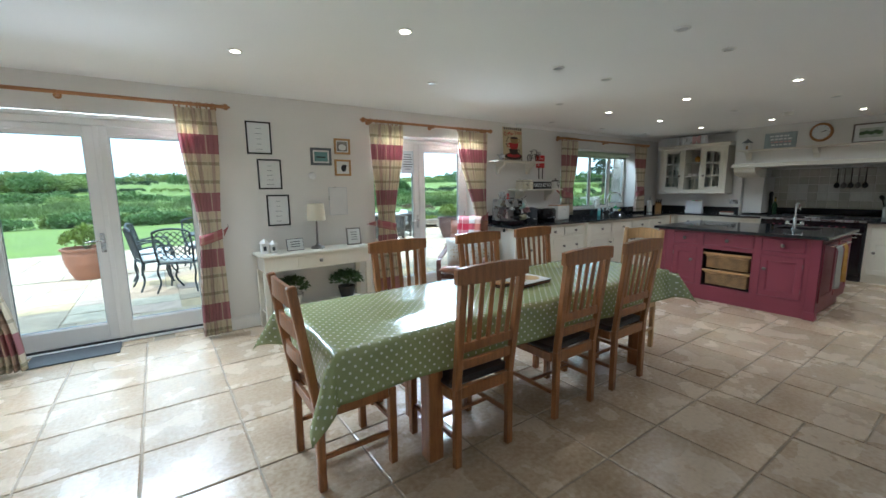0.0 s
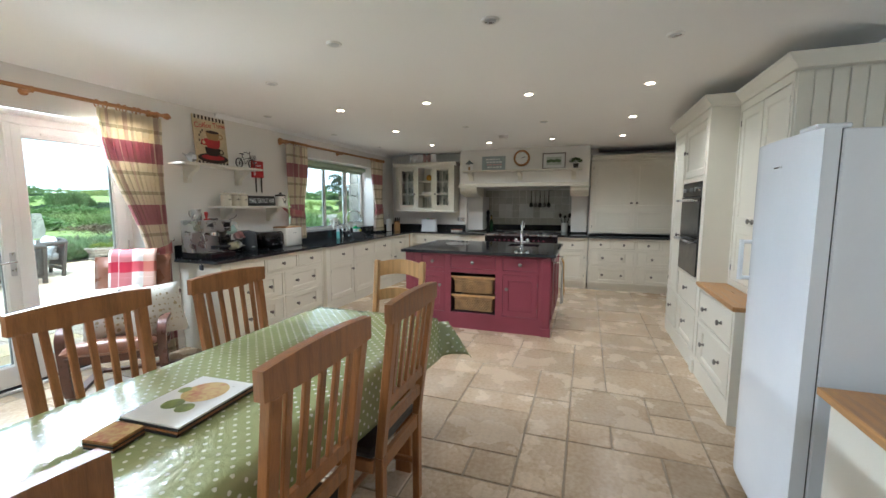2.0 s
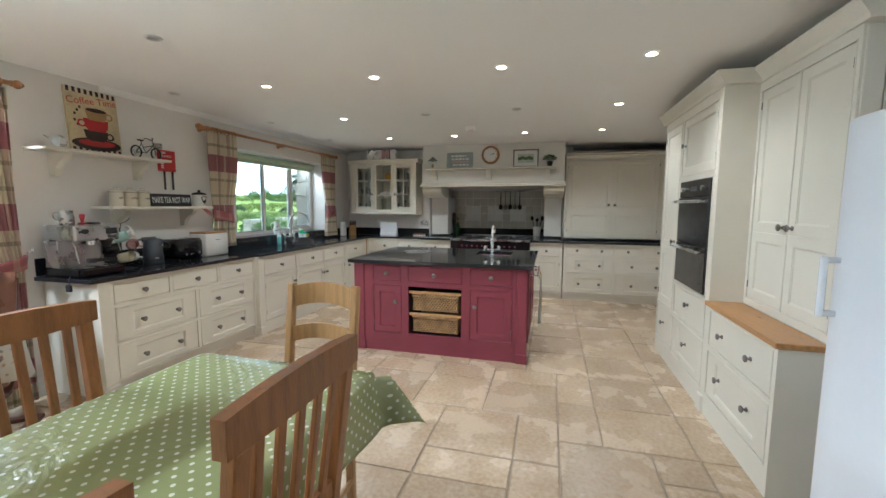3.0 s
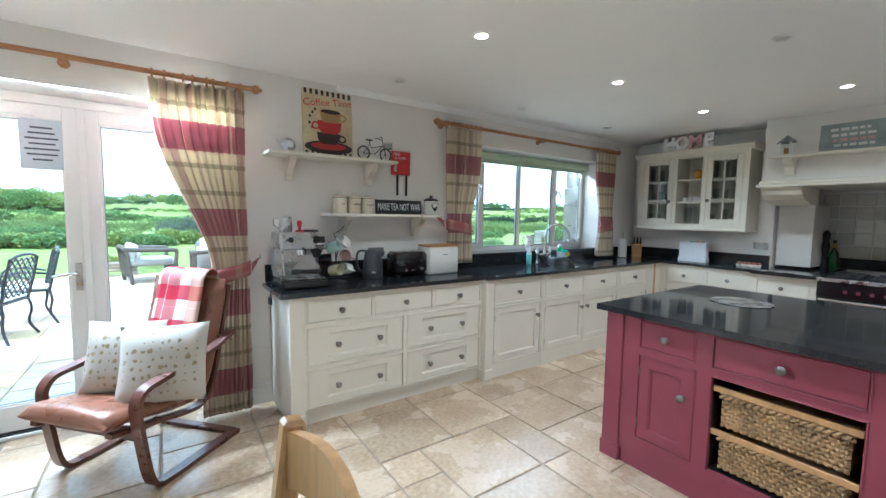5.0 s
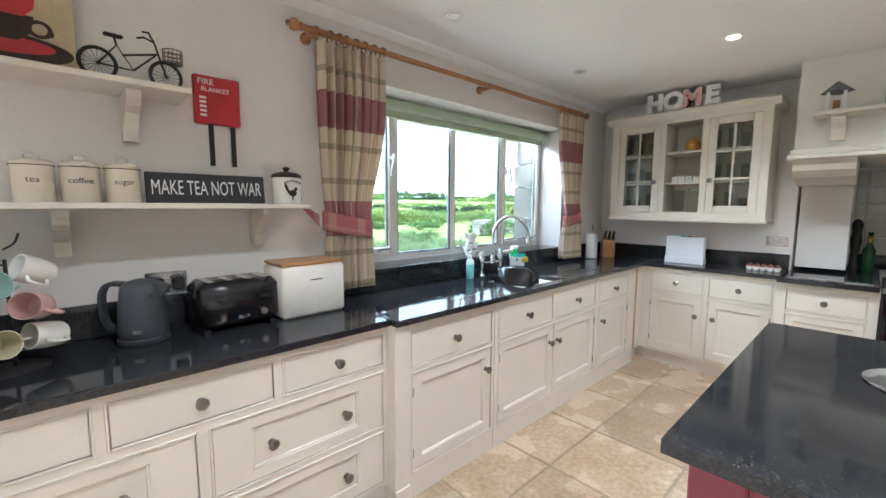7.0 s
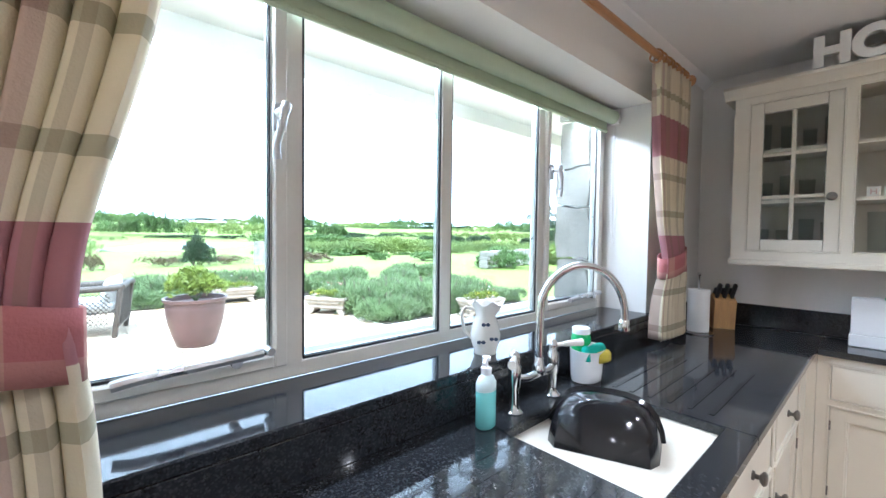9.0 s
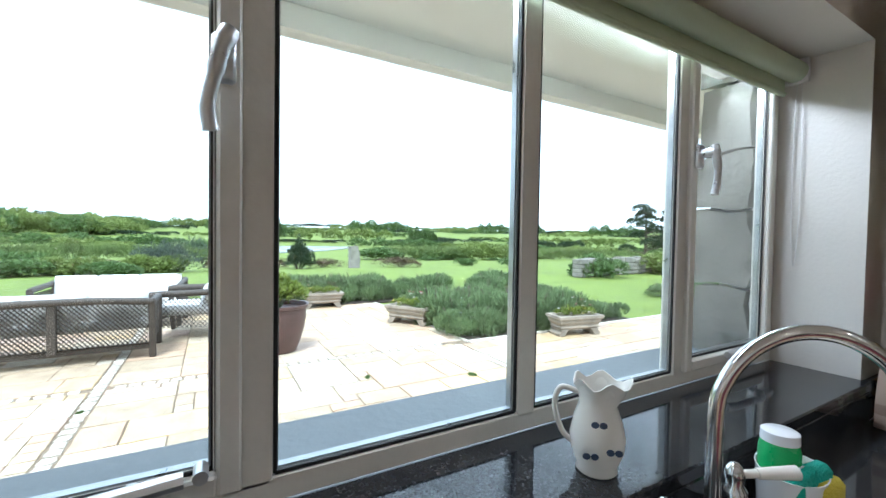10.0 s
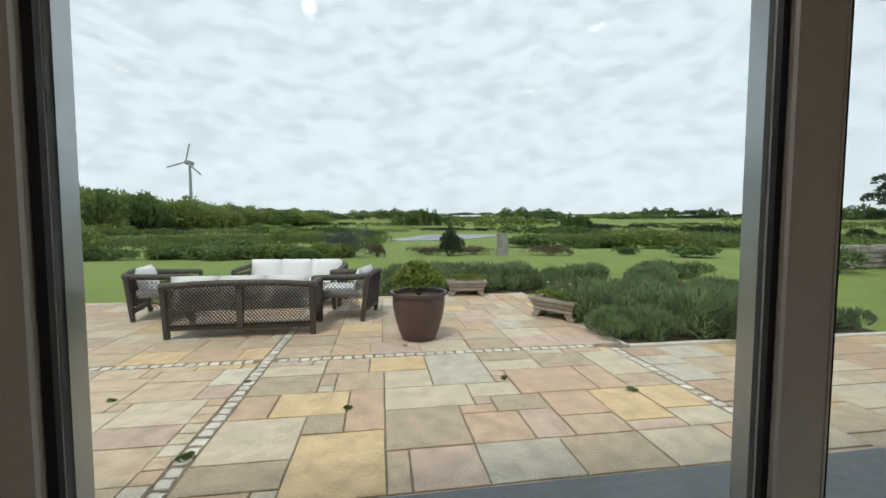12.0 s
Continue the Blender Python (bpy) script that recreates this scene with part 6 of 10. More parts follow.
for x, wd in ((4.575, "tea"), (4.69, "coffee"), (4.805, "sugar")):
    canister(x, wd)
t = thing("slogan_sign", "black wooden sign with pale lettering on the lower shelf", "sign", (5.085, 4.47, 1.412))
t.matrix_basis = pose(5.085, 4.455, 1.412) @ pose(0, 0, 0, -6, 0, 0)
part("board", boxes((-0.215, 0.215, 0, 0.016, 0, 0.118), bevel=0.002), BLACK_MATT, t)
sig = writing("lettering", "MAKE TEA NOT WAR", 0.052, PAPER, t, pose(0, -0.0006, 0.058, 90, 0, 0) @ Matrix.Diagonal((0.79, 1.55, 1, 1)), "cream capitals", 0.0005)
t = thing("biscuit_barrel", "white enamel biscuit barrel with a cockerel and black lid", "biscuit barrel", (5.405, 4.47, 1.412))
bm = B()
lathe(bm, [(0.058, 0.0), (0.062, 0.004), (0.064, 0.10), (0.062, 0.118)], 28)
part("body", bm, WHITE_CERAMIC, t, "", 40)
bm = B()
lathe(bm, [(0.066, 0.118), (0.066, 0.130), (0.05, 0.140), (0.012, 0.147), (0.010, 0.153), (0.016, 0.158), (0.016, 0.164), (0.004, 0.169)], 28)
part("lid", bm, BROWN, t, "dark lid with a knob", 40)
bm = B()
flat_ring(bm, 0.0, 0.048, 0.018, 0.015, -0.0655, 14, d=0.001)
flat_ring(bm, 0.014, 0.066, 0.008, 0.008, -0.0655, 10, d=0.001)
for k in range(4):
    flat_ring(bm, -0.02 - 0.004 * k, 0.056 + 0.008 * k, 0.005, 0.012, -0.0655, 8, d=0.001)
box(bm, -0.003, 0.003, -0.0655, -0.0645, 0.018, 0.036)
part("cockerel", bm, BROWN, t)
bm = B()
for k in range(7):
    a = radians(90 + 42 - 14 * k)
    box(bm, -0.033 + 0.011 * k - 0.003, -0.033 + 0.011 * k + 0.003, -0.0655, -0.064, 0.088 + 0.010 * math.sin(math.pi * k / 6), 0.097 + 0.010 * math.sin(math.pi * k / 6))
part("lettering", bm, INK, t, "small curved lettering")

t = thing("fire_blanket", "red fire blanket case on the wall with two black straps", "fire blanket", (5.16, 4.598, 1.75))
part("case", boxes((-0.09, 0.09, -0.028, 0, 0, 0.20), bevel=0.006), SCARLET, t)
writing("word", "FIRE", 0.034, PAPER, t, pose(-0.045, -0.0285, 0.172, 90, 0, 0), "white lettering", 0.0003)
writing("word", "BLANKET", 0.026, PAPER, t, pose(-0.008, -0.0285, 0.142, 90, 0, 0), "white lettering", 0.0003)
for k in range(5):
    part("printed_line", boxes((-0.07, -0.045, -0.0295, -0.0283, 0.03 + 0.018 * k, 0.040 + 0.018 * k)), PAPER, t)
for x in (-0.025, 0.062):
    part("strap", boxes((x - 0.013, x + 0.007, -0.014, -0.010, -0.175, 0.0)), BLACK_MATT, t, "black pull strap")


# coffee machine and its jug
def coffee_machine():
    t = thing("coffee_machine", "steel espresso machine with black base and portafilter", "coffee machine", (4.235, 4.375, 0.901))
    w = 0.155
    part("base", boxes((-w, w, -0.16, 0.16, 0.0, 0.06), bevel=0.006), BLACK, t, "black base")
    part("drip_tray", boxes((-w + 0.008, w - 0.008, -0.205, -0.16, 0.006, 0.055), bevel=0.004), BLACK, t)
    bm = B()
    for k in range(9):
        box(bm, -w + 0.02, w - 0.02, -0.15 + 0.022 * k, -0.142 + 0.022 * k, 0.0605, 0.064)
    part("grille", bm, STEEL, t)
    part("column", boxes((-w, w, 0.02, 0.16, 0.06, 0.26), bevel=0.004), STEEL, t)
    part("head", boxes((-w, w, -0.16, 0.16, 0.26, 0.375), bevel=0.010), STEEL, t, "brushed steel head")
    part("display", boxes((0.055, 0.135, -0.163, -0.159, 0.305, 0.35)), BLACK, t)
    part("button_row", boxes((0.065, 0.125, -0.164, -0.159, 0.278, 0.292)), BLACK_MATT, t)
    bm = B()
    rod(bm, (-0.095, -0.16, 0.33), (-0.095, -0.182, 0.33), 0.018)
    part("dial", bm, BLACK_MATT, t, "", 40)
    bm = B()
    rod(bm, (-0.01, -0.10, 0.26), (-0.01, -0.10, 0.225), 0.033)
    part("group_head", bm, CHROME, t, "", 40)
    bm = B()
    rod(bm, (0.095, -0.10, 0.26), (0.095, -0.10, 0.20), 0.045, 0.02)
    part("grinder_chute", bm, BLACK_MATT, t, "", 40)
    bm = B()
    rod(bm, (-0.06, -0.16, 0.10), (-0.06, -0.16, 0.13), 0.031)
    rod(bm, (-0.03, -0.165, 0.115), (0.095, -0.19, 0.112), 0.013, 0.016)
    part("portafilter", bm, BLACK_MATT, t, "portafilter resting on the tray", 40)
    bm = B()
    tube(bm, curve([(-0.135, -0.10, 0.26), (-0.138, -0.125, 0.22), (-0.135, -0.135, 0.15), (-0.128, -0.14, 0.10)]), 0.005, 8)
    part("steam_wand", bm, CHROME, t, "", 40)
    bm = B()
    lathe(bm, [(0.055, 0.375), (0.058, 0.38), (0.058, 0.388), (0.05, 0.390)], 24, at=(0.09, 0.03, 0))
    part("hopper_lid", bm, BLACK_MATT, t, "", 40)
    bm = B()
    rod(bm, (w, 0.05, 0.30), (w + 0.022, 0.05, 0.30), 0.018)
    part("side_knob", bm, BLACK_MATT, t, "", 40)
    j = thing("milk_jug", "brushed steel milk jug standing on the coffee machine", "jug", (4.155, 4.40, 1.277))
    bm = B()
    lathe(bm, [(0.042, 0.0), (0.045, 0.004), (0.046, 0.05), (0.040, 0.085), (0.043, 0.105), (0.040, 0.106), (0.037, 0.085), (0.042, 0.05), (0.04, 0.008), (0.002, 0.006)], 24)
    part("body", bm, STEEL, j, "", 50)
    bm = B()
    tube(bm, curve([(-0.040, 0, 0.09), (-0.075, 0, 0.088), (-0.078, 0, 0.05), (-0.045, 0, 0.025)]), 0.005, 8)
    part("handle", bm, STEEL, j, "", 40)
    k = thing("coffee_tamper", "red handled coffee tamper on the coffee machine", "tamper", (4.245, 4.38, 1.277))
    bm = B()
    lathe(bm, [(0.028, 0.0), (0.028, 0.012), (0.010, 0.016), (0.011, 0.03), (0.018, 0.055), (0.017, 0.075), (0.006, 0.08)], 20)
    part("body", bm, SCARLET, k, "", 40)


coffee_machine()


def mug(x, y, z, rx, ry, rz, colour, label):
    t = thing("mug", label, "mug", (x, y, z), group="mugs on the tree")
    t.matrix_basis = pose(x, y, z, rx, ry, rz)
    bm = B()
    lathe(bm, [(0.002, -0.045), (0.030, -0.045), (0.038, -0.035), (0.041, 0.0), (0.041, 0.045), (0.038, 0.045), (0.037, 0.0), (0.032, -0.034), (0.002, -0.036)], 22)
    part("body", bm, colour, t, "", 50)
    bm = B()
    tube(bm, curve([(0.039, 0, 0.025), (0.066, 0, 0.022), (0.066, 0, -0.018), (0.038, 0, -0.026)]), 0.005, 8)
    part("handle", bm, colour, t, "", 50)


MINT = material("mint_glaze", (0.42, 0.60, 0.55), 0.18, dark=0.95, scale=10)
PINK = material("pink_glaze", (0.66, 0.42, 0.40), 0.18, dark=0.95, scale=10)
LEMON = material("lemon_glaze", (0.66, 0.62, 0.42), 0.18, dark=0.95, scale=10)
t = thing("mug_tree", "black wire mug tree on the worktop", "mug tree", (4.50, 4.36, 0.901))
bm = B()
lathe(bm, [(0.08, 0.0), (0.08, 0.006), (0.02, 0.010), (0.006, 0.012)], 24)
rod(bm, (0, 0, 0.01), (0, 0, 0.34), 0.005)
for k in range(6):
    a, z = k * 1.05, 0.12 + 0.05 * k
    tube(bm, curve([(0, 0, z), (0.05 * math.cos(a), 0.05 * math.sin(a), z + 0.02), (0.075 * math.cos(a), 0.075 * math.sin(a), z + 0.05)]), 0.003, 6)
part("stand", bm, BLACK_MATT, t, "", 40)
for x, y, z, rx, ry, rz, c, lb in ((4.46, 4.30, 1.165, 70, 10, 40, MINT, "mint green mug hanging on the tree"), (4.555, 4.31, 1.10, 75, 20, -30, PINK, "pale pink mug hanging on the tree"),
                                   (4.47, 4.29, 1.0, 80, 0, 30, LEMON, "pale yellow mug hanging on the tree"), (4.56, 4.36, 1.20, 60, 30, -80, WHITE_CERAMIC, "white mug hanging on the tree"),
                                   (4.575, 4.34, 1.0, 80, 10, -60, WHITE_CERAMIC, "white mug hanging on the tree"), (4.42, 4.36, 1.075, 85, 0, 70, BLACK, "black mug hanging on the tree")):
    mug(x, y, z, rx, ry, rz, c, lb)

t = thing("kettle", "dark grey electric kettle with a loop handle", "kettle", (4.83, 4.43, 0.901), -30)
bm = B()
lathe(bm, [(0.078, 0.0), (0.082, 0.004), (0.082, 0.018), (0.076, 0.021), (0.078, 0.024), (0.080, 0.05), (0.072, 0.15), (0.064, 0.205), (0.05, 0.222), (0.015, 0.232), (0.002, 0.233)], 28)
part("body", bm, GREY_PLASTIC, t, "", 45)
bm = B()
ribbon(bm, curve([(-0.055, 0, 0.215), (-0.10, 0, 0.215), (-0.125, 0, 0.18), (-0.125, 0, 0.10), (-0.105, 0, 0.055), (-0.078, 0, 0.045)]), 0.028, 0.016, across=(0, 1, 0))
part("handle", bm, GREY_PLASTIC, t)
bm = B()
prism(bm, [(0.05, 0.222), (0.10, 0.205), (0.065, 0.16)], -0.02, 0.02, "Y")
part("spout", bm, GREY_PLASTIC, t)
part("badge", boxes((0.0, 0.03, -0.0815, -0.0795, 0.045, 0.058)), STEEL, t)
t = thing("toaster", "glossy black four-slot toaster", "toaster", (5.145, 4.43, 0.901), 4)
part("body", boxes((-0.155, 0.155, -0.10, 0.10, 0.012, 0.20), bevel=0.028), BLACK, t, "", 60)
for x in (-0.13, 0.13):
    part("foot", boxes((x - 0.012, x + 0.012, -0.08, 0.08, 0.0, 0.014)), BLACK_MATT, t)
for x in (-0.105, -0.035, 0.035, 0.105):
    part("slot", boxes((x - 0.013, x + 0.013, -0.07, 0.07, 0.1985, 0.2015)), STEEL, t, "steel edged bread slot")
for x in (-0.08, 0.08):
    part("lever", boxes((x - 0.018, x + 0.018, -0.118, -0.098, 0.12, 0.135), bevel=0.004), BLACK_MATT, t)
bm = B()
for x in (-0.08, 0.08):
    rod(bm, (x, -0.098, 0.06), (x, -0.112, 0.06), 0.014)
part("dial", bm, STEEL, t, "", 40)
part("badge", boxes((-0.02, 0.02, -0.1015, -0.0995, 0.045, 0.058)), STEEL, t)
t = thing("bread_bin", "white metal bread bin with an oak lid", "bread bin", (5.46, 4.43, 0.901), 2)
part("body", boxes((-0.155, 0.155, -0.105, 0.105, 0.0, 0.235), bevel=0.014), WHITE_CERAMIC, t, "", 60)
part("lid", boxes((-0.15, 0.15, -0.10, 0.10, 0.235, 0.25), bevel=0.004), OAK_TOP, t, "oak lid")
part("label", boxes((-0.025, 0.035, -0.1065, -0.105, 0.165, 0.170)), GREY_PLASTIC, t)
t = thing("socket", "double brushed steel wall socket with two black plugs", "socket", (4.935, 4.599, 1.085))
part("plate", boxes((-0.073, 0.073, -0.006, 0, -0.043, 0.043), bevel=0.002), STEEL, t)
for x in (-0.036, 0.036):
    part("plug", boxes((x - 0.022, x + 0.022, -0.045, -0.006, -0.03, 0.022), bevel=0.006), BLACK_MATT, t)
t = thing("socket", "double wall socket above the worktop by the cupboard", "socket", (8.848, 3.12, 1.13), 0)
part("plate", boxes((-0.006, 0, -0.07, 0.07, -0.04, 0.04), bevel=0.002), STEEL, t)
t = thing("hanging_plug", "black plug hanging beside the worktop end", "plug", (4.015, 4.20, 0.84))
part("body", boxes((-0.02, 0.0, -0.022, 0.022, -0.025, 0.025), bevel=0.005), BLACK_MATT, t)
bm = B()
tube(bm, curve([(-0.005, 0, 0.02), (0.0, 0.01, 0.06), (0.03, 0.05, 0.064), (0.08, 0.12, 0.064)]), 0.003, 6)
part("cord", bm, BLACK_MATT, t)

# ---- sink things ----
t = thing("sink", "white ceramic sink bowl under the granite", "sink")
bm = boxes((SX0 - 0.012, SX0, SY0, SY1, 0.68, 0.869), (SX1, SX1 + 0.012, SY0, SY1, 0.68, 0.869), (SX0 - 0.012, SX1 + 0.012, SY0 - 0.012, SY0, 0.68, 0.869), (SX0 - 0.012, SX1 + 0.012, SY1, SY1 + 0.012, 0.68, 0.869), (SX0 - 0.012, SX1 + 0.012, SY0 - 0.012, SY1 + 0.012, 0.66, 0.68))
part("bowl", bm, WHITE_CERAMIC, t)
bm = B()
rod(bm, ((SX0 + SX1) / 2, (SY0 + SY1) / 2, 0.68), ((SX0 + SX1) / 2, (SY0 + SY1) / 2, 0.684), 0.04, sides=20)
part("waste", bm, CHROME, t)
t = thing("washing_up_bowl", "black rounded plastic bowl propped in the sink", "bowl", (6.86, 4.27, 0.80))
t.matrix_basis = pose(6.90, 4.27, 0.815, 0, 108, 22)
bm = B()
n = 36
rings = []
for r, z, p in ((0.02, -0.10, 1), (0.13, -0.10, 1), (0.155, -0.07, 1), (0.17, 0.045, 1), (0.182, 0.05, 1), (0.182, 0.056, 1), (0.165, 0.05, 1), (0.148, -0.065, 1), (0.125, -0.088, 1), (0.02, -0.09, 1)):
    ring = []
    for k in range(n):
        a = 2 * math.pi * k / n
        c, s = math.cos(a), math.sin(a)
        q = 1 / (abs(c) ** 3.2 + abs(s) ** 3.2) ** (1 / 3.2)
        ring.append(bm.verts.new((r * q * c * 1.05, r * q * s * 0.86, z)))
    rings.append(ring)
for a, b in zip(rings, rings[1:]):
    for k in range(n):
        bm.faces.new((a[k], a[(k + 1) % n], b[(k + 1) % n], b[k]))
bm.faces.new(rings[0])
bm.faces.new(rings[-1])
part("shell", bm, BLACK, t, "", 50)


def bridge_tap():
    t = thing("kitchen_tap", "chrome bridge tap with a tall swan-neck spout and ceramic levers", "tap", (6.91, 4.505, 0.90))
    for s in (-1, 1):
        x = s * 0.10
        bm = B()
        lathe(bm, [(0.026, 0.0), (0.027, 0.006), (0.018, 0.012), (0.013, 0.03), (0.015, 0.05), (0.013, 0.07), (0.018, 0.085), (0.019, 0.14), (0.013, 0.15), (0.016, 0.165), (0.012, 0.178), (0.005, 0.185)], 18, at=(x, -0.01, 0))
        part("pillar", bm, CHROME, t, "", 50)
        bm = B()
        rod(bm, (x, -0.01, 0.165), (x + s * 0.03, -0.03, 0.168), 0.007)
        rod(bm, (x + s * 0.03, -0.03, 0.168), (x + s * 0.085, -0.065, 0.172), 0.009, 0.012)
        part("lever", bm, WHITE_CERAMIC, t, "white ceramic lever", 50)
    bm = B()
    tube(bm, curve([(-0.10, -0.01, 0.10), (-0.05, -0.02, 0.095), (0, -0.025, 0.10), (0.05, -0.02, 0.095), (0.10, -0.01, 0.10)]), 0.012, 12)
    lathe(bm, [(0.02, 0.10), (0.022, 0.115), (0.016, 0.13), (0.013, 0.15)], 16, at=(0, -0.025, 0))
    part("bridge", bm, CHROME, t, "", 50)
    bm = B()
    ax, ay = 0.185, -0.20
    pts = [(0, -0.025, 0.13), (0.0, -0.025, 0.25)]
    for k in range(1, 16):
        a = math.pi * k / 15
        f = (1 - math.cos(a)) / 2
        pts.append((ax * f, -0.025 + (ay + 0.025) * f, 0.285 + 0.145 * math.sin(a)))
    pts.append((ax, ay, 0.262))
    tube(bm, curve(pts, 3), 0.0115, 14)
    lathe(bm, [(0.016, 0.235), (0.017, 0.245), (0.015, 0.262), (0.013, 0.268)], 16, at=(ax, ay, 0))
    part("spout", bm, CHROME, t, "tall chrome swan-neck spout", 50)


bridge_tap()
SOAP = glass_material("soap_liquid", (0.28, 0.78, 0.80))
SOAPB = material("turquoise_soap", (0.22, 0.62, 0.62), 0.2, dark=0.95, scale=10)
t = thing("soap_bottle", "turquoise liquid soap bottle with a white pump", "soap bottle", (6.685, 4.495, 0.901), 15)
bm = B()
lathe(bm, [(0.030, 0.0), (0.034, 0.004), (0.034, 0.10), (0.033, 0.101), (0.001, 0.101)], 20)
for v in bm.verts:
    v.co.y *= 0.75
part("soap", bm, SOAPB, t, "turquoise soap", 50)
CLEAR = glass_material("clear_plastic", (0.86, 0.95, 0.97))
bm = B()
lathe(bm, [(0.0345, 0.1015), (0.0345, 0.12), (0.026, 0.135), (0.013, 0.142)], 20)
for v in bm.verts:
    v.co.y *= 0.75
part("shoulder", bm, material("frosted_plastic", (0.62, 0.76, 0.78), 0.25, dark=0.95, scale=10), t, "pale plastic shoulder", 50)
bm = B()
lathe(bm, [(0.014, 0.142), (0.015, 0.16), (0.006, 0.163), (0.005, 0.178), (0.012, 0.180), (0.012, 0.19), (0.002, 0.193)], 16)
tube(bm, [(0, 0, 0.186), (-0.03, -0.01, 0.187), (-0.045, -0.014, 0.182)], 0.005, 8)
part("pump", bm, WHITE_GLOSS, t, "white pump", 50)
t = thing("sink_caddy", "white plastic sink caddy with sponges and washing-up liquid", "caddy", (7.225, 4.492, 0.901), -8)
bm = B()
lathe(bm, [(0.052, 0.0), (0.060, 0.004), (0.064, 0.03), (0.070, 0.108), (0.072, 0.112), (0.069, 0.112), (0.061, 0.03), (0.054, 0.008), (0.001, 0.007)], 28)
for v in bm.verts:
    v.co.y *= 0.74
    if v.co.z > 0.1:
        v.co.z += 0.16 * v.co.y + 0.008
part("tub", bm, WHITE_GLOSS, t, "", 50)
GREEN_P = material("green_plastic", (0.03, 0.42, 0.12), 0.3, dark=0.9, scale=12)
TEAL = material("teal_sponge", (0.02, 0.40, 0.30), 0.9, dark=0.8, scale=30, bump=0.6, bump_scale=200)
YELLOW = material("yellow_sponge", (0.62, 0.52, 0.06), 0.95, dark=0.85, scale=30, bump=0.6, bump_scale=200)
b = thing("detergent_bottle", "green washing-up liquid bottle standing in the caddy", "bottle", (7.205, 4.505, 0.907))
bm = B()
lathe(bm, [(0.026, 0.0), (0.032, 0.01), (0.034, 0.10), (0.034, 0.15), (0.03, 0.165)], 20)
part("body", bm, GREEN_P, b, "", 50)
bm = B()
lathe(bm, [(0.032, 0.166), (0.031, 0.185), (0.026, 0.188)], 20)
part("cap", bm, WHITE_GLOSS, b, "", 50)
bm = B()
flat_ring(bm, 0.0, 0.115, 0.020, 0.017, -0.0345, 20, d=0.001)
part("label", bm, WHITE_GLOSS, b)
bm = B()
flat_ring(bm, 0.0, 0.113, 0.015, 0.011, -0.0358, 20, d=0.001)
part("label_mark", bm, SCARLET, b)
for nm, mt, lb, at, sz in (("sponge", TEAL, "teal scouring sponge in the caddy", (7.225, 4.467, 1.005), (0.055, 0.018, 0.03)), ("sponge", YELLOW, "yellow sponge in the sink caddy", (7.255, 4.462, 0.99), (0.04, 0.03, 0.022))):
    s = part(nm, boxes((-sz[0], sz[0], -sz[1], sz[1], -sz[2], sz[2]), bevel=0.010), mt, None, "", 60, pose(*at, 0, 0, -8))
    tagged(s, lb, "sponge")
GREEN_G = glass_material("green_glass", (0.25, 0.62, 0.28))
t = thing("cream_jug", "small white pottery jug with butterflies on the sill", "jug", (6.865, 4.66, SILL), -40)
bm = B()
lathe(bm, [(0.035, 0.0), (0.038, 0.004), (0.036, 0.012), (0.047, 0.04), (0.050, 0.065), (0.042, 0.10), (0.033, 0.125), (0.036, 0.15), (0.045, 0.168), (0.042, 0.168), (0.030, 0.128), (0.038, 0.10), (0.045, 0.06), (0.034, 0.012), (0.002, 0.010)], 26)
for v in bm.verts:
    if v.co.z > 0.14:
        ang = math.atan2(v.co.y, v.co.x)
        v.co.z += 0.008 * math.cos(5 * ang)
        v.co.x += 0.016 * max(0, math.cos(ang)) ** 4
part("body", bm, WHITE_CERAMIC, t, "", 60)
bm = B()
tube(bm, curve([(-0.036, 0, 0.145), (-0.068, 0, 0.150), (-0.078, 0, 0.115), (-0.065, 0, 0.07), (-0.046, 0, 0.05)]), 0.0055, 8)
part("handle", bm, WHITE_CERAMIC, t, "", 60)
BLUEM = material("blue_butterfly", (0.05, 0.08, 0.14), 0.4, dark=0.7, scale=40)
for cx, cz in ((-0.006, 0.10), (0.02, 0.055), (-0.02, 0.045)):
    bm = B()
    for s in (-1, 1):
        flat_ring(bm, cx + s * 0.007, cz + 0.003, 0.007, 0.006, -0.0465 if cz > 0.08 else -0.0505, 10, d=0.001)
    part("butterfly", bm, BLUEM, t)
t = thing("kitchen_roll", "white kitchen roll on a chrome stand", "kitchen roll", (8.38, 4.46, 0.901))
bm = B()
lathe(bm, [(0.075, 0.0), (0.075, 0.006), (0.004, 0.010), (0.004, 0.31), (0.009, 0.315), (0.009, 0.325), (0.003, 0.33)], 20)
part("stand", bm, CHROME, t, "", 50)
bm = B()
lathe(bm, [(0.020, 0.012), (0.052, 0.012), (0.053, 0.015), (0.053, 0.235), (0.052, 0.238), (0.020, 0.238)], 26)
part("paper", bm, PAPER, t, "", 50)
t = thing("knife_block", "pale wooden knife block with black handled knives", "knife block", (8.66, 4.43, 0.901), 35)
bm = B()
prism(bm, [(-0.07, 0.0), (0.08, 0.0), (0.06, 0.12), (-0.04, 0.20), (-0.085, 0.16)], -0.055, 0.055, "Y")
part("block", bm, OAK_PALE, t)
for k in range(6):
    y = -0.038 + 0.038 * (k % 3)
    x = -0.05 + 0.05 * (k // 3)
    bm = B()
    bar(bm, (x, y, 0.165 - 0.03 * (k // 3)), (x - 0.055, y, 0.26 - 0.03 * (k // 3)), 0.018, 0.024, 0.004, up=(1, 0, 0.5))
    part("knife", bm, BLACK_MATT, t, "black knife handle")
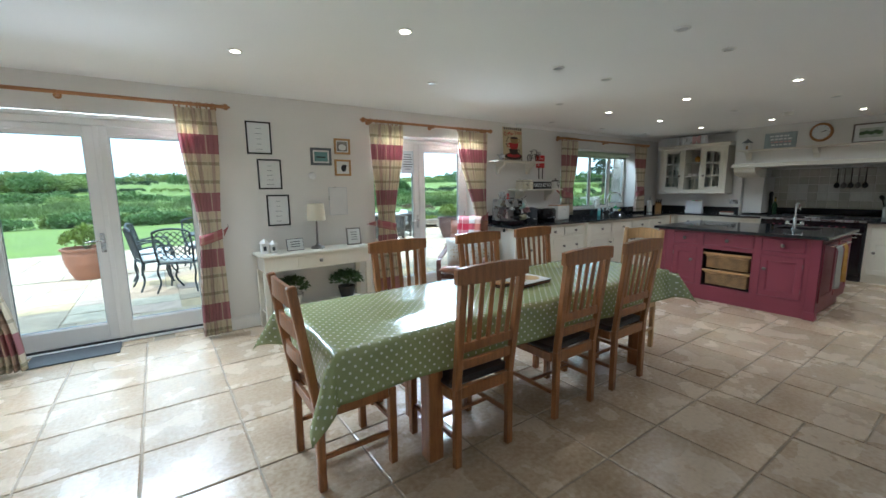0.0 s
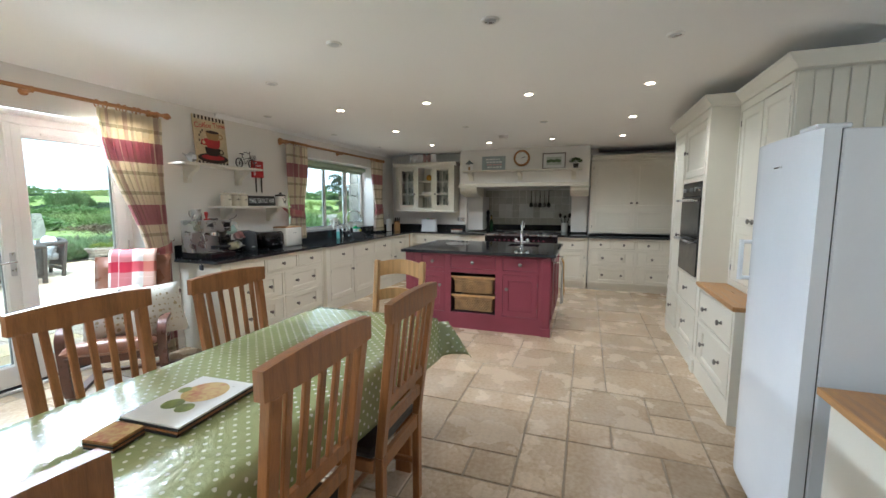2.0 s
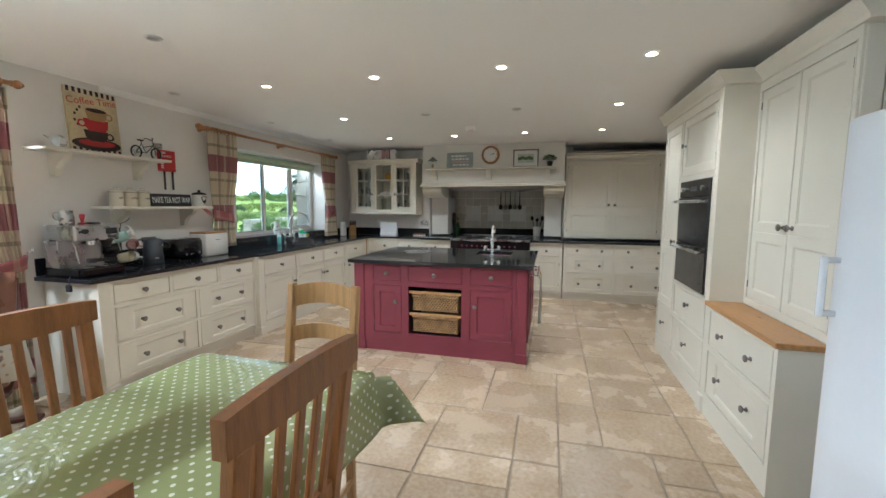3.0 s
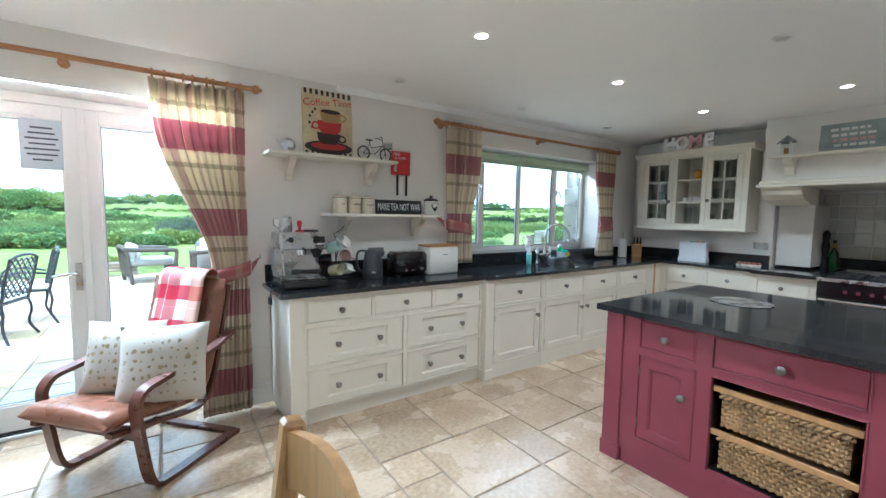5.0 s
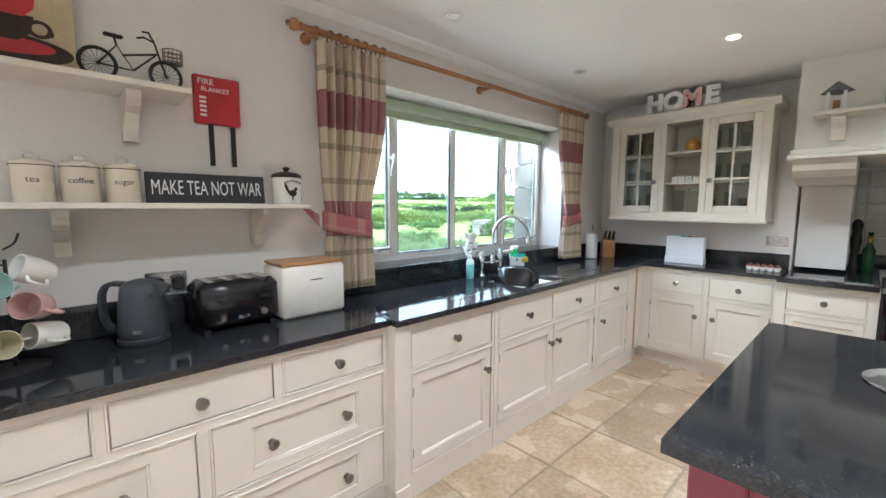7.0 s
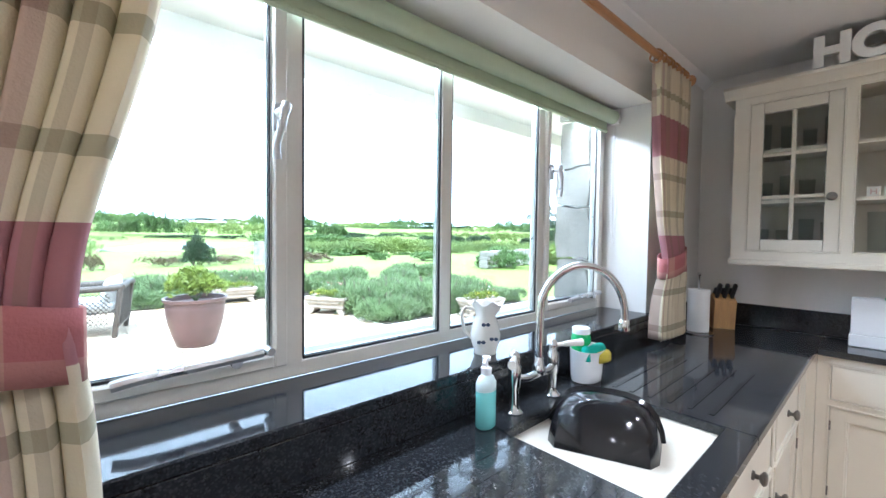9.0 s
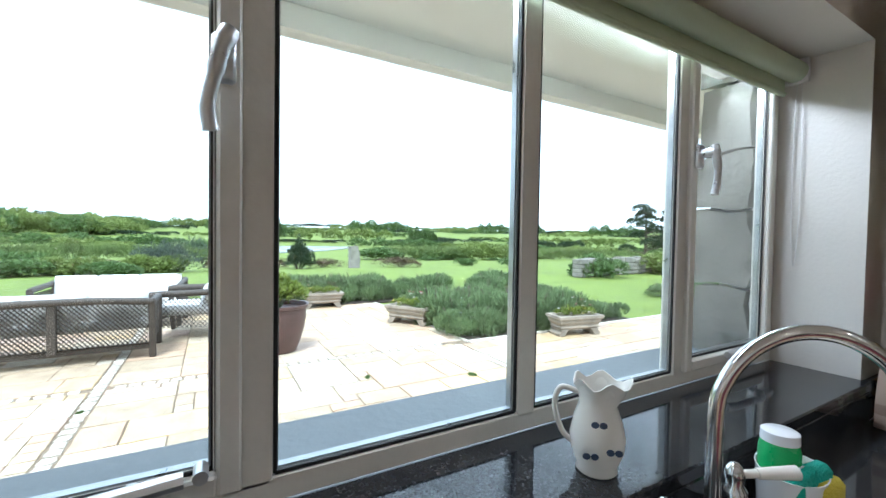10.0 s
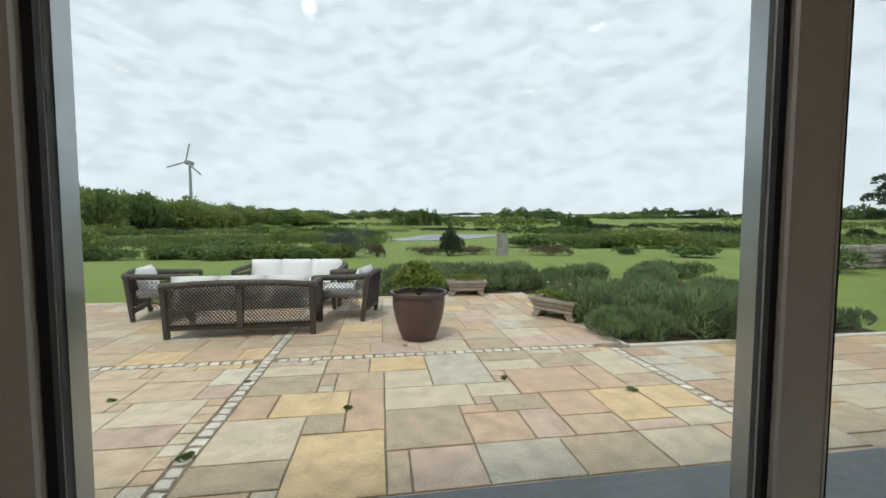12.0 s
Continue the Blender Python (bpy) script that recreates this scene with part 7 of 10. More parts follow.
t = thing("chopping_boards", "white rack of chopping boards with coloured tabs", "chopping boards", (8.70, 3.735, 0.901), -90)
part("rack", boxes((-0.155, 0.155, -0.045, 0.045, 0.0, 0.06), bevel=0.004), WHITE_GLOSS, t)
for k, c in enumerate((WHITE_GLOSS, GREEN_P, SCARLET, YELLOW)):
    p = part("board", boxes((-0.15, 0.15, -0.035 + 0.02 * k, -0.025 + 0.02 * k, 0.06, 0.235), bevel=0.003), WHITE_GLOSS, t)
    part("tab", boxes((-0.09 + 0.05 * k, -0.05 + 0.05 * k, -0.036 + 0.02 * k, -0.024 + 0.02 * k, 0.234, 0.247)), c, p, "coloured tab")
t = thing("egg_tray", "white egg tray with brown eggs on the worktop", "egg tray", (8.70, 3.17, 0.901), -90)
bm = B()
EGG = material("brown_egg", (0.25, 0.09, 0.05), 0.5, dark=0.8, scale=20)
for i in range(5):
    for j in range(2):
        lathe(bm, [(0.016, 0.0), (0.021, 0.012), (0.023, 0.028), (0.021, 0.03), (0.019, 0.014), (0.002, 0.004)], 10, at=(-0.088 + 0.044 * i, -0.022 + 0.044 * j, 0))
part("tray", bm, WHITE_CERAMIC, t, "", 60)
for i in range(5):
    for j in range(2):
        bm = B()
        lathe(bm, [(0.002, 0.006), (0.014, 0.012), (0.019, 0.026), (0.015, 0.044), (0.003, 0.053)], 10, at=(-0.088 + 0.044 * i, -0.022 + 0.044 * j, 0))
        part("egg", bm, EGG, t, "", 70)
t = thing("home_letters", "painted wooden letters standing on the wall cupboard", "letters", (8.462, 3.77, 2.2155), -90)
for k, (ch, mt) in enumerate((("H", WHITE), ("O", WHITE), ("M", PINK), ("E", WHITE))):
    writing("letter", ch, 0.185, mt, t, pose(-0.21 + 0.142 * k, 0.02, 0.074, 90, 0, 0), "", 0.014, bold=0.010)
# inside the wall cupboard
t = thing("small_letters", "tiny white letter blocks on the cupboard's middle shelf", "letters", (8.60, 3.745, 1.617), -90)
for k, ch in enumerate("HOME"):
    bq = part("block", boxes((-0.105 + 0.055 * k, -0.06 + 0.055 * k, 0, 0.025, 0, 0.05), bevel=0.002), WHITE, t)
    writing("letter", ch, 0.036, PINK, bq, pose(-0.0825 + 0.055 * k, -0.0006, 0.025, 90, 0, 0), "", 0.0004)
t = thing("fruit_ornament", "orange and red glass ornament on the top shelf", "ornament", (8.66, 3.72, 1.877))
ORANGE = material("orange_glaze", (0.60, 0.30, 0.03), 0.3, dark=0.8, scale=12)
bm = B()
lathe(bm, [(0.02, 0.0), (0.045, 0.02), (0.058, 0.06), (0.045, 0.10), (0.012, 0.118), (0.004, 0.125)], 20)
part("body", bm, ORANGE, t, "", 60)
GLASSW = glass_material("drinking_glass", (0.93, 0.95, 0.95))
rnd = random.Random(4)
for zz in (1.361, 1.617, 1.877):
    for y0, y1 in ((4.24, 3.98), (3.54, 3.24)):
        for k in range(4):
            y = y0 + (y1 - y0) * k / 3
            t = thing("drinking_glass", "clear drinking glass standing in the wall cupboard", "glass", (8.66 + rnd.uniform(-0.03, 0.05), y, zz), group="glasses in the cupboard")
            h, r = rnd.uniform(0.10, 0.18), rnd.uniform(0.026, 0.034)
            bm = B()
            lathe(bm, [(r * 0.85, 0.0), (r, h), (r * 0.94, h), (r * 0.8, 0.008)], 14)
            g = part("bowl", bm, GLASSW, t, "", 60)
t = thing("glass_jar", "clear glass storage jar in the open cupboard bay", "jar", (8.64, 3.68, 1.361))
bm = B()
lathe(bm, [(0.05, 0.0), (0.052, 0.004), (0.052, 0.15), (0.04, 0.165), (0.04, 0.18)], 20)
part("jar", bm, GLASSW, t, "", 60)
bm = B()
lathe(bm, [(0.043, 0.18), (0.043, 0.20), (0.004, 0.203)], 20)
part("lid", bm, STEEL, t, "", 60)
t = thing("glass_jar", "tall clear glass vase in the open cupboard bay", "jar", (8.64, 3.80, 1.361))
bm = B()
lathe(bm, [(0.04, 0.0), (0.042, 0.004), (0.046, 0.19), (0.043, 0.19), (0.038, 0.01)], 20)
part("jar", bm, GLASSW, t, "", 60)

# ---- range cooker and the recess ----
def range_cooker():
    t = thing("range_cooker", "black range cooker with a steel edge and chrome knobs", "cooker", (8.33, 2.52, 0), -90)
    w, d = 1.26, 0.62
    part("body", boxes((0.0, w, 0.03, d, 0.08, 0.885), bevel=0.004), BLACK_MATT, t)
    part("plinth", boxes((0.01, w - 0.01, 0.06, d, 0.0, 0.08)), BLACK_MATT, t)
    part("hob", boxes((0.0, w, -0.005, d, 0.886, 0.905), bevel=0.004), BLACK, t, "black hob")
    part("front_edge", boxes((0.0, w, -0.022, -0.004, 0.875, 0.907), bevel=0.004), STEEL, t, "steel front edge")
    part("control_panel", boxes((0.005, w - 0.005, -0.012, 0.028, 0.735, 0.872), bevel=0.004), BLACK, t)
    for k in range(10):
        x = 0.20 + 0.082 * k + (0.10 if k > 5 else 0)
        bm = B()
        rod(bm, (x, -0.012, 0.80), (x, -0.045, 0.80), 0.019, 0.016, 16)
        part("knob", bm, CHROME, t, "chrome knob", 50)
    bm = B()
    rod(bm, (0.03, -0.05, 0.715), (w - 0.03, -0.05, 0.715), 0.012)
    for x in (0.06, w / 2, w - 0.06):
        rod(bm, (x, -0.05, 0.715), (x, 0.03, 0.715), 0.008)
    part("towel_rail", bm, CHROME, t, "", 50)
    for a, b, c, e in ((0.02, 0.60, 0.36, 0.70), (0.02, 0.60, 0.10, 0.35), (0.62, 1.24, 0.10, 0.70)):
        dr = part("oven_door", boxes((a, b, 0.0, 0.028, c, e), bevel=0.006), BLACK, t)
        bm = B()
        rod(bm, (a + 0.05, -0.04, e - 0.04), (b - 0.05, -0.04, e - 0.04), 0.010)
        for x in (a + 0.07, b - 0.07):
            rod(bm, (x, -0.04, e - 0.04), (x, 0.002, e - 0.04), 0.007)
        part("handle", bm, CHROME, dr, "", 50)
    for x in (0.16, 0.42, 0.84, 1.10):
        for y in (0.14, 0.40):
            bm = B()
            for q in (-0.09, 0.09):
                box(bm, x - 0.1, x + 0.1, y + q - 0.005, y + q + 0.005, 0.905, 0.93, 0.002)
                box(bm, x + q - 0.005, x + q + 0.005, y - 0.1, y + 0.1, 0.906, 0.929, 0.002)
            lathe(bm, [(0.04, 0.905), (0.04, 0.917), (0.03, 0.922), (0.002, 0.923)], 16, at=(x, y, 0))
            part("burner", bm, BLACK_MATT, t, "cast iron pan support")
    part("griddle", boxes((0.54, 0.74, 0.08, 0.50, 0.906, 0.925), bevel=0.004), STEEL, t)


range_cooker()
structure("cooker_upstand", boxes((9.46, 9.498, 0.78, 3.02, 0.905, 1.02), bevel=0.003), GRANITE, "black granite upstand behind the cooker", "upstand")
t = thing("utensil_rail", "steel rail with hanging black kitchen utensils", "utensil rail", (9.46, 1.68, 1.70))
bm = B()
rod(bm, (0, -0.26, 0), (0, 0.26, 0), 0.006)
part("rail", bm, STEEL, t)
for k in range(5):
    y = -0.17 + 0.085 * k
    bm = B()
    rod(bm, (-0.012, y, 0.0), (-0.012, y, -0.10), 0.006)
    rod(bm, (-0.012, y, -0.10), (-0.012, y, -0.24), 0.010, 0.007)
    lathe(bm, [(0.006, -0.335), (0.035, -0.315), (0.038, -0.28), (0.02, -0.245), (0.007, -0.24)], 14, at=(-0.012, y, 0))
    part("utensil", bm, BLACK_MATT if k % 2 == 0 else PEWTER, t, "", 50)
t = thing("utensil_pot", "white pot holding black cooking utensils", "pot", (9.28, 1.19, 0.905))
bm = B()
lathe(bm, [(0.055, 0.0), (0.06, 0.004), (0.066, 0.17), (0.062, 0.17), (0.055, 0.01), (0.002, 0.008)], 24)
part("pot", bm, WHITE_CERAMIC, t, "", 50)
for k in range(6):
    a = k * 1.05
    bm = B()
    rod(bm, (0.02 * math.cos(a), 0.02 * math.sin(a), 0.03), (0.07 * math.cos(a), 0.09 * math.sin(a), 0.26 + 0.02 * (k % 3)), 0.006)
    lathe(bm, [(0.004, -0.03), (0.026, -0.01), (0.026, 0.02), (0.004, 0.035)], 10, at=(0.078 * math.cos(a), 0.10 * math.sin(a), 0.28 + 0.02 * (k % 3)))
    part("utensil", bm, BLACK_MATT, t, "", 50)
t = thing("bottle", "dark green oil bottle beside the cooker", "bottle", (9.22, 2.60, 0.905))
bm = B()
lathe(bm, [(0.036, 0.0), (0.038, 0.01), (0.038, 0.17), (0.014, 0.22), (0.013, 0.29), (0.016, 0.295), (0.016, 0.31), (0.002, 0.312)], 18)
part("body", bm, material("dark_green_glass", (0.015, 0.06, 0.02), 0.1, dark=0.8, scale=9), t, "", 50)
bm = B()
lathe(bm, [(0.0175, 0.23), (0.0175, 0.275), (0.014, 0.28)], 18)
part("foil", bm, material("gold_foil", (0.5, 0.35, 0.1), 0.3, 1.0, dark=0.8, scale=20), t, "", 50)
t = thing("pepper_mill", "tall black pepper mill beside the cooker", "pepper mill", (9.27, 2.68, 0.905))
bm = B()
lathe(bm, [(0.035, 0.0), (0.035, 0.02), (0.025, 0.06), (0.022, 0.14), (0.03, 0.20), (0.034, 0.25), (0.024, 0.30), (0.03, 0.33), (0.034, 0.37), (0.02, 0.40), (0.003, 0.41)], 18)
part("body", bm, BLACK_MATT, t, "", 50)

# ---- mantel things ----
t = thing("lantern_house", "small white wooden bird-house lantern on the mantel", "ornament", (8.335, 2.82, 2.022))
part("base", boxes((-0.05, 0.05, -0.05, 0.05, 0, 0.012), bevel=0.002), WHITE, t)
for x, y in ((-0.04, -0.04), (0.04, -0.04), (-0.04, 0.04), (0.04, 0.04)):
    part("post", boxes((x - 0.008, x + 0.008, y - 0.008, y + 0.008, 0.012, 0.12)), WHITE, t)
bm = B()
rod(bm, (0, 0, 0.12), (0, 0, 0.19), 0.085, 0.004, 4)
part("roof", bm, SLATE, t, "grey pyramid roof")
bm = B()
lathe(bm, [(0.018, 0.012), (0.018, 0.07), (0.002, 0.072)], 12)
part("candle", bm, TAN, t)
PLAQUE = material("grey_blue_plaque", (0.34, 0.39, 0.40), 0.7, dark=0.8, scale=7)
t = thing("plaque", "grey-blue wooden slogan plaque leaning on the mantel", "plaque", (8.40, 2.395, 2.022), -90)
t.matrix_basis = pose(8.395, 2.395, 2.022, 0, 0, -90) @ pose(0, 0, 0, -6, 0, 0)
part("board", boxes((-0.21, 0.21, 0, 0.012, 0, 0.255), bevel=0.002), PLAQUE, t)
rnd = random.Random(6)
for r, (z, n2, mt) in enumerate(((0.20, 6, PAPER), (0.15, 7, PAPER), (0.105, 5, PINK), (0.06, 7, PAPER))):
    bm = B()
    x = -0.14 + 0.01 * r
    while x < 0.12:
        w2 = rnd.uniform(0.02, 0.06)
        box(bm, x, x + w2, -0.0012, 0.0, z - 0.012, z + 0.012)
        x += w2 + 0.014
    part("lettering", bm, mt, t, "worn painted lettering")
t = thing("wall_clock", "round wooden wall clock with a white dial", "clock", (CX0 - 0.001, 1.90, 2.225), -90)
bm = B()
prof = [(0.10, 0.03), (0.115, 0.038), (0.135, 0.03), (0.142, 0.012), (0.14, 0.0)]
lathe(bm, [(r, h) for r, h in prof[::-1]], 40, axis="Y")
part("case", bm, PINE, t, "turned wooden rim", 50)
bm = B()
flat_ring(bm, 0, 0, 0.112, 0.112, -0.0315, 36, d=0.002)
dial = part("dial", bm, PAPER, t, "white dial")
bm = B()
for k in range(12):
    a = math.pi * k / 6
    bar(bm, (0.088 * math.sin(a), -0.0345, 0.088 * math.cos(a)), (0.102 * math.sin(a), -0.0345, 0.102 * math.cos(a)), 0.005, 0.0015, 0, up=(0, 1, 0))
part("hour_mark", bm, INK, dial)
for a, ln in ((radians(68), 0.055), (radians(75), 0.085)):
    bm = B()
    bar(bm, (0, -0.036, 0), (ln * math.sin(a), -0.036, ln * math.cos(a)), 0.005, 0.0015, 0, up=(0, 1, 0))
    part("clock_hand", bm, INK, dial)
ART = material("watercolour", (0.62, 0.66, 0.58), 0.7, dark=0.75, scale=6)
ART_G = material("watercolour_trees", (0.12, 0.19, 0.10), 0.7, dark=0.7, scale=14)


FAINT_INK = material("faded_ink", (0.34, 0.34, 0.36), 0.7, dark=0.8, scale=20)


def framed(name, label, m, w, h, border, frame_mat, inner, mount=0.0, lines=0, extra=None, depth=0.018):
    """A framed picture facing -y, hung at its centre."""
    t = thing(name, label, "picture")
    t.matrix_basis = m
    bm = B()
    for r in ((-w / 2, -w / 2 + border, -h / 2, h / 2), (w / 2 - border, w / 2, -h / 2, h / 2), (-w / 2 + border, w / 2 - border, -h / 2, -h / 2 + border), (-w / 2 + border, w / 2 - border, h / 2 - border, h / 2)):
        box(bm, r[0], r[1], -depth, 0, r[2], r[3], 0.002)
    part("frame", bm, frame_mat, t)
    part("sheet", boxes((-w / 2 + border, w / 2 - border, -0.008, -0.004, -h / 2 + border, h / 2 - border)), PAPER if mount or lines else inner, t)
    if mount:
        part("print", boxes((-w / 2 + border + mount, w / 2 - border - mount, -0.0095, -0.0082, -h / 2 + border + mount, h / 2 - border - mount)), inner, t)
    rr3 = random.Random(label)
    for k in range(lines):
        z = h / 2 - border - 0.055 - (h - 2 * border - 0.09) * k / max(lines - 1, 1)
        ww = rr3.uniform(0.15, 0.32) * w
        part("text_line", boxes((-ww / 2, ww / 2, -0.0092, -0.0082, z - 0.0025, z + 0.0025)), FAINT_INK, t)
    if extra:
        extra(t)
    return t


def trees_in(t):
    bm = B()
    for k, x in enumerate((-0.09, -0.05, 0.0, 0.05, 0.08)):
        flat_ring(bm, x, -0.005 + 0.012 * (k % 2), 0.034, 0.026, -0.0097, 12, d=0.001)
    part("painted_trees", bm, ART_G, t)


framed("picture", "framed landscape watercolour leaning on the mantel", pose(8.405, 1.355, 2.022 + 0.135, 0, 0, -90) @ pose(0, 0, 0, -5, 0, 0), 0.38, 0.27, 0.018, PEWTER, ART, 0.05, 0, trees_in)
LEAF = material("potted_leaf", (0.05, 0.10, 0.025), 0.55, dark=0.6, scale=9)


def leafy(bm, centre, radius, count, size, seed, squash=1.0, droop=0.3):
    """Many small pointed leaves round a centre."""
    rr4 = random.Random(seed)
    for _ in range(count):
        a, e = rr4.uniform(0, 2 * math.pi), rr4.uniform(-0.3, 1.4)
        r = radius * rr4.uniform(0.35, 1.0) ** 0.6
        d = Vector((math.cos(a) * math.cos(e), math.sin(a) * math.cos(e), math.sin(e) * squash))
        p = Vector(centre) + d * r
        tip = (d + Vector((rr4.uniform(-0.6, 0.6), rr4.uniform(-0.6, 0.6), rr4.uniform(-droop - 0.3, 0.5)))).normalized()
        side = tip.cross(Vector((rr4.uniform(-1, 1), rr4.uniform(-1, 1), 1))).normalized()
        ln = size * rr4.uniform(0.6, 1.3)
        v = [bm.verts.new(q) for q in (p - tip * ln * 0.5, p + side * ln * 0.24, p + tip * ln * 0.5, p - side * ln * 0.24)]
        v[1].co.z += 0.08 * ln
        v[3].co.z += 0.08 * ln
        bm.faces.new((v[0], v[1], v[2]))
        bm.faces.new((v[0], v[2], v[3]))


t = thing("pot_plant", "small bushy plant in a black pot on the mantel", "plant", (8.34, 1.00, 2.022))
bm = B()
lathe(bm, [(0.035, 0.0), (0.045, 0.07), (0.047, 0.075), (0.04, 0.075), (0.03, 0.06), (0.002, 0.06)], 18)
part("pot", bm, BLACK_MATT, t, "", 50)
bm = B()
leafy(bm, (0, 0, 0.11), 0.105, 260, 0.032, 3, 0.6)
part("leaves", bm, LEAF, t)

# ---- dining end: frames, console table ----
FR = lambda x0, x1, z0, z1: (pose((x0 + x1) / 2, 4.599, (z0 + z1) / 2), x1 - x0, z1 - z0)
for lb, r in (("black framed certificate on the wall, topmost", (0.80, 1.04, 1.815, 2.14)), ("black framed certificate on the wall in the middle", (0.885, 1.12, 1.455, 1.765)), ("black framed certificate on the wall, lowest", (0.95, 1.18, 1.065, 1.395))):
    m, w, h = FR(*r)
    framed("certificate", lb, m, w, h, 0.014, BLACK_MATT, PAPER, 0, 5)
SEA = material("painted_sea", (0.16, 0.30, 0.30), 0.6, dark=0.7, scale=9)
ANIMAL = material("animal_print", (0.30, 0.28, 0.26), 0.6, dark=0.45, scale=14)


def ship_in(t):
    bm = B()
    prism(bm, [(-0.05, -0.012), (0.045, -0.014), (0.055, 0.0), (-0.055, 0.002)], -0.0105, -0.0096, "Y")
    part("painted_ship", bm, INK, t)


m, w, h = FR(1.44, 1.675, 1.715, 1.905)
framed("picture", "small seascape in a grey wooden frame", m, w, h, 0.025, SLATE, SEA, 0.018, 0, ship_in)
m, w, h = FR(1.715, 1.905, 1.845, 2.02)
framed("picture", "small animal print in an oak frame, upper", m, w, h, 0.022, OAK_PALE, ANIMAL, 0.012, 0, lambda t: part("painted_animal", (lambda b2: (flat_ring(b2, 0.0, -0.01, 0.045, 0.035, -0.0098, 14, d=0.001), b2)[1])(B()), PAPER, t))
m, w, h = FR(1.71, 1.905, 1.60, 1.785)
framed("picture", "small animal print in an oak frame, lower", m, w, h, 0.022, OAK_PALE, PAPER, 0.012, 0, lambda t: part("painted_animal", (lambda b2: (flat_ring(b2, 0.01, -0.005, 0.032, 0.04, -0.0098, 14, d=0.001), flat_ring(b2, 0.03, 0.02, 0.018, 0.016, -0.0098, 10, d=0.001), b2)[2])(B()), INK, t))
m, w, h = FR(1.625, 1.845, 1.15, 1.47)
framed("notice", "bluish white printed sheet in a thin frame", m, w, h, 0.006, SATIN, PAPER, 0.002, 5, depth=0.008)
t = thing("thermostat", "round white thermostat on the wall", "thermostat", (1.45, 4.599, 1.60))
bm = B()
lathe(bm, [(0.04, 0.0), (0.04, 0.012), (0.034, 0.018), (0.002, 0.019)], 24, axis="Y")
part("case", bm, WHITE, t, "", 50)
t = thing("notice", "printed notice taped inside the glass door", "notice", (2.86, 4.905, 1.80))
part("sheet", boxes((-0.10, 0.10, -0.002, 0.0, -0.15, 0.15)), material("blue_paper", (0.50, 0.56, 0.60), 0.8, dark=0.95, scale=6), t)
for k in range(7):
    ww = (0.05, 0.06, 0.075, 0.06, 0.078, 0.07, 0.045)[k]
    part("text_line", boxes((-ww, ww, -0.0032, -0.002, 0.095 - 0.032 * k, 0.105 - 0.032 * k)), GREY_PLASTIC, t)

t = thing("console_table", "cream painted console table with one drawer", "console table", (1.37, 4.40, 0))
part("top", boxes((-0.60, 0.60, -0.20, 0.185, 0.78, 0.805), bevel=0.004), CREAM, t, "cream painted top")
part("body", boxes((-0.56, 0.56, -0.17, 0.17, 0.63, 0.78), bevel=0.002), CREAM, t)
dw = part("drawer_front", boxes((-0.23, 0.23, -0.174, -0.17, 0.655, 0.76), bevel=0.001), CREAM, t)
knob(dw, 0.0, -0.174, 0.71)
for x in (-0.545, 0.545):
    for y in (-0.155, 0.155):
        bm = B()
        bar(bm, (x, y, 0.0), (x, y, 0.63), 0.055, 0.055, 0.004, up=(0, 1, 0))
        part("leg", bm, CREAM, t)
part("shelf", boxes((-0.55, 0.55, -0.16, 0.16, 0.17, 0.19), bevel=0.002), CREAM, t)
SHADE = material("lamp_shade", (0.70, 0.65, 0.52), 0.9, dark=0.96, scale=5, bump=0.2, bump_scale=200)
t = thing("table_lamp", "bronze table lamp with a cream drum shade, unlit", "lamp", (1.41, 4.42, 0.805))
bm = B()
lathe(bm, [(0.07, 0.0), (0.075, 0.008), (0.06, 0.025), (0.02, 0.04), (0.012, 0.06), (0.010, 0.16), (0.014, 0.17), (0.010, 0.18), (0.009, 0.31)], 24)
part("base", bm, PEWTER, t, "dark bronze stem and foot", 50)
bm = B()
lathe(bm, [(0.098, 0.31), (0.088, 0.49), (0.086, 0.49), (0.096, 0.31)], 32)
part("shade", bm, SHADE, t, "cream drum shade", 50)
t = thing("photo_frame", "small certificate in a dark stand-up frame", "picture frame", (1.17, 4.42, 0.806), 0)
t.matrix_basis = pose(1.17, 4.40, 0.806) @ pose(0, 0, 0, -14, 0, 6)
part("frame", boxes((-0.09, 0.09, 0, 0.012, 0, 0.13), bevel=0.002), BLACK_MATT, t)
part("sheet", boxes((-0.085, 0.085, -0.002, 0.0, 0.006, 0.124)), PAPER, t)
for k in range(3):
    part("text_line", boxes((-0.05, 0.05, -0.003, -0.002, 0.04 + 0.025 * k, 0.048 + 0.025 * k)), GREY_PLASTIC, t)
t = thing("photo_frame", "certificate in a wooden stand-up frame on the console", "picture frame", (1.85, 4.44, 0.806))
t.matrix_basis = pose(1.84, 4.42, 0.806) @ pose(0, 0, 0, -10, 0, -6)
part("frame", boxes((-0.085, 0.085, 0, 0.014, 0, 0.20), bevel=0.002), PEWTER, t)
part("sheet", boxes((-0.07, 0.07, -0.002, 0.0, 0.016, 0.185)), PAPER, t)
for k in range(4):
    part("text_line", boxes((-0.035, 0.035, -0.003, -0.002, 0.06 + 0.028 * k, 0.067 + 0.028 * k)), GREY_PLASTIC, t)
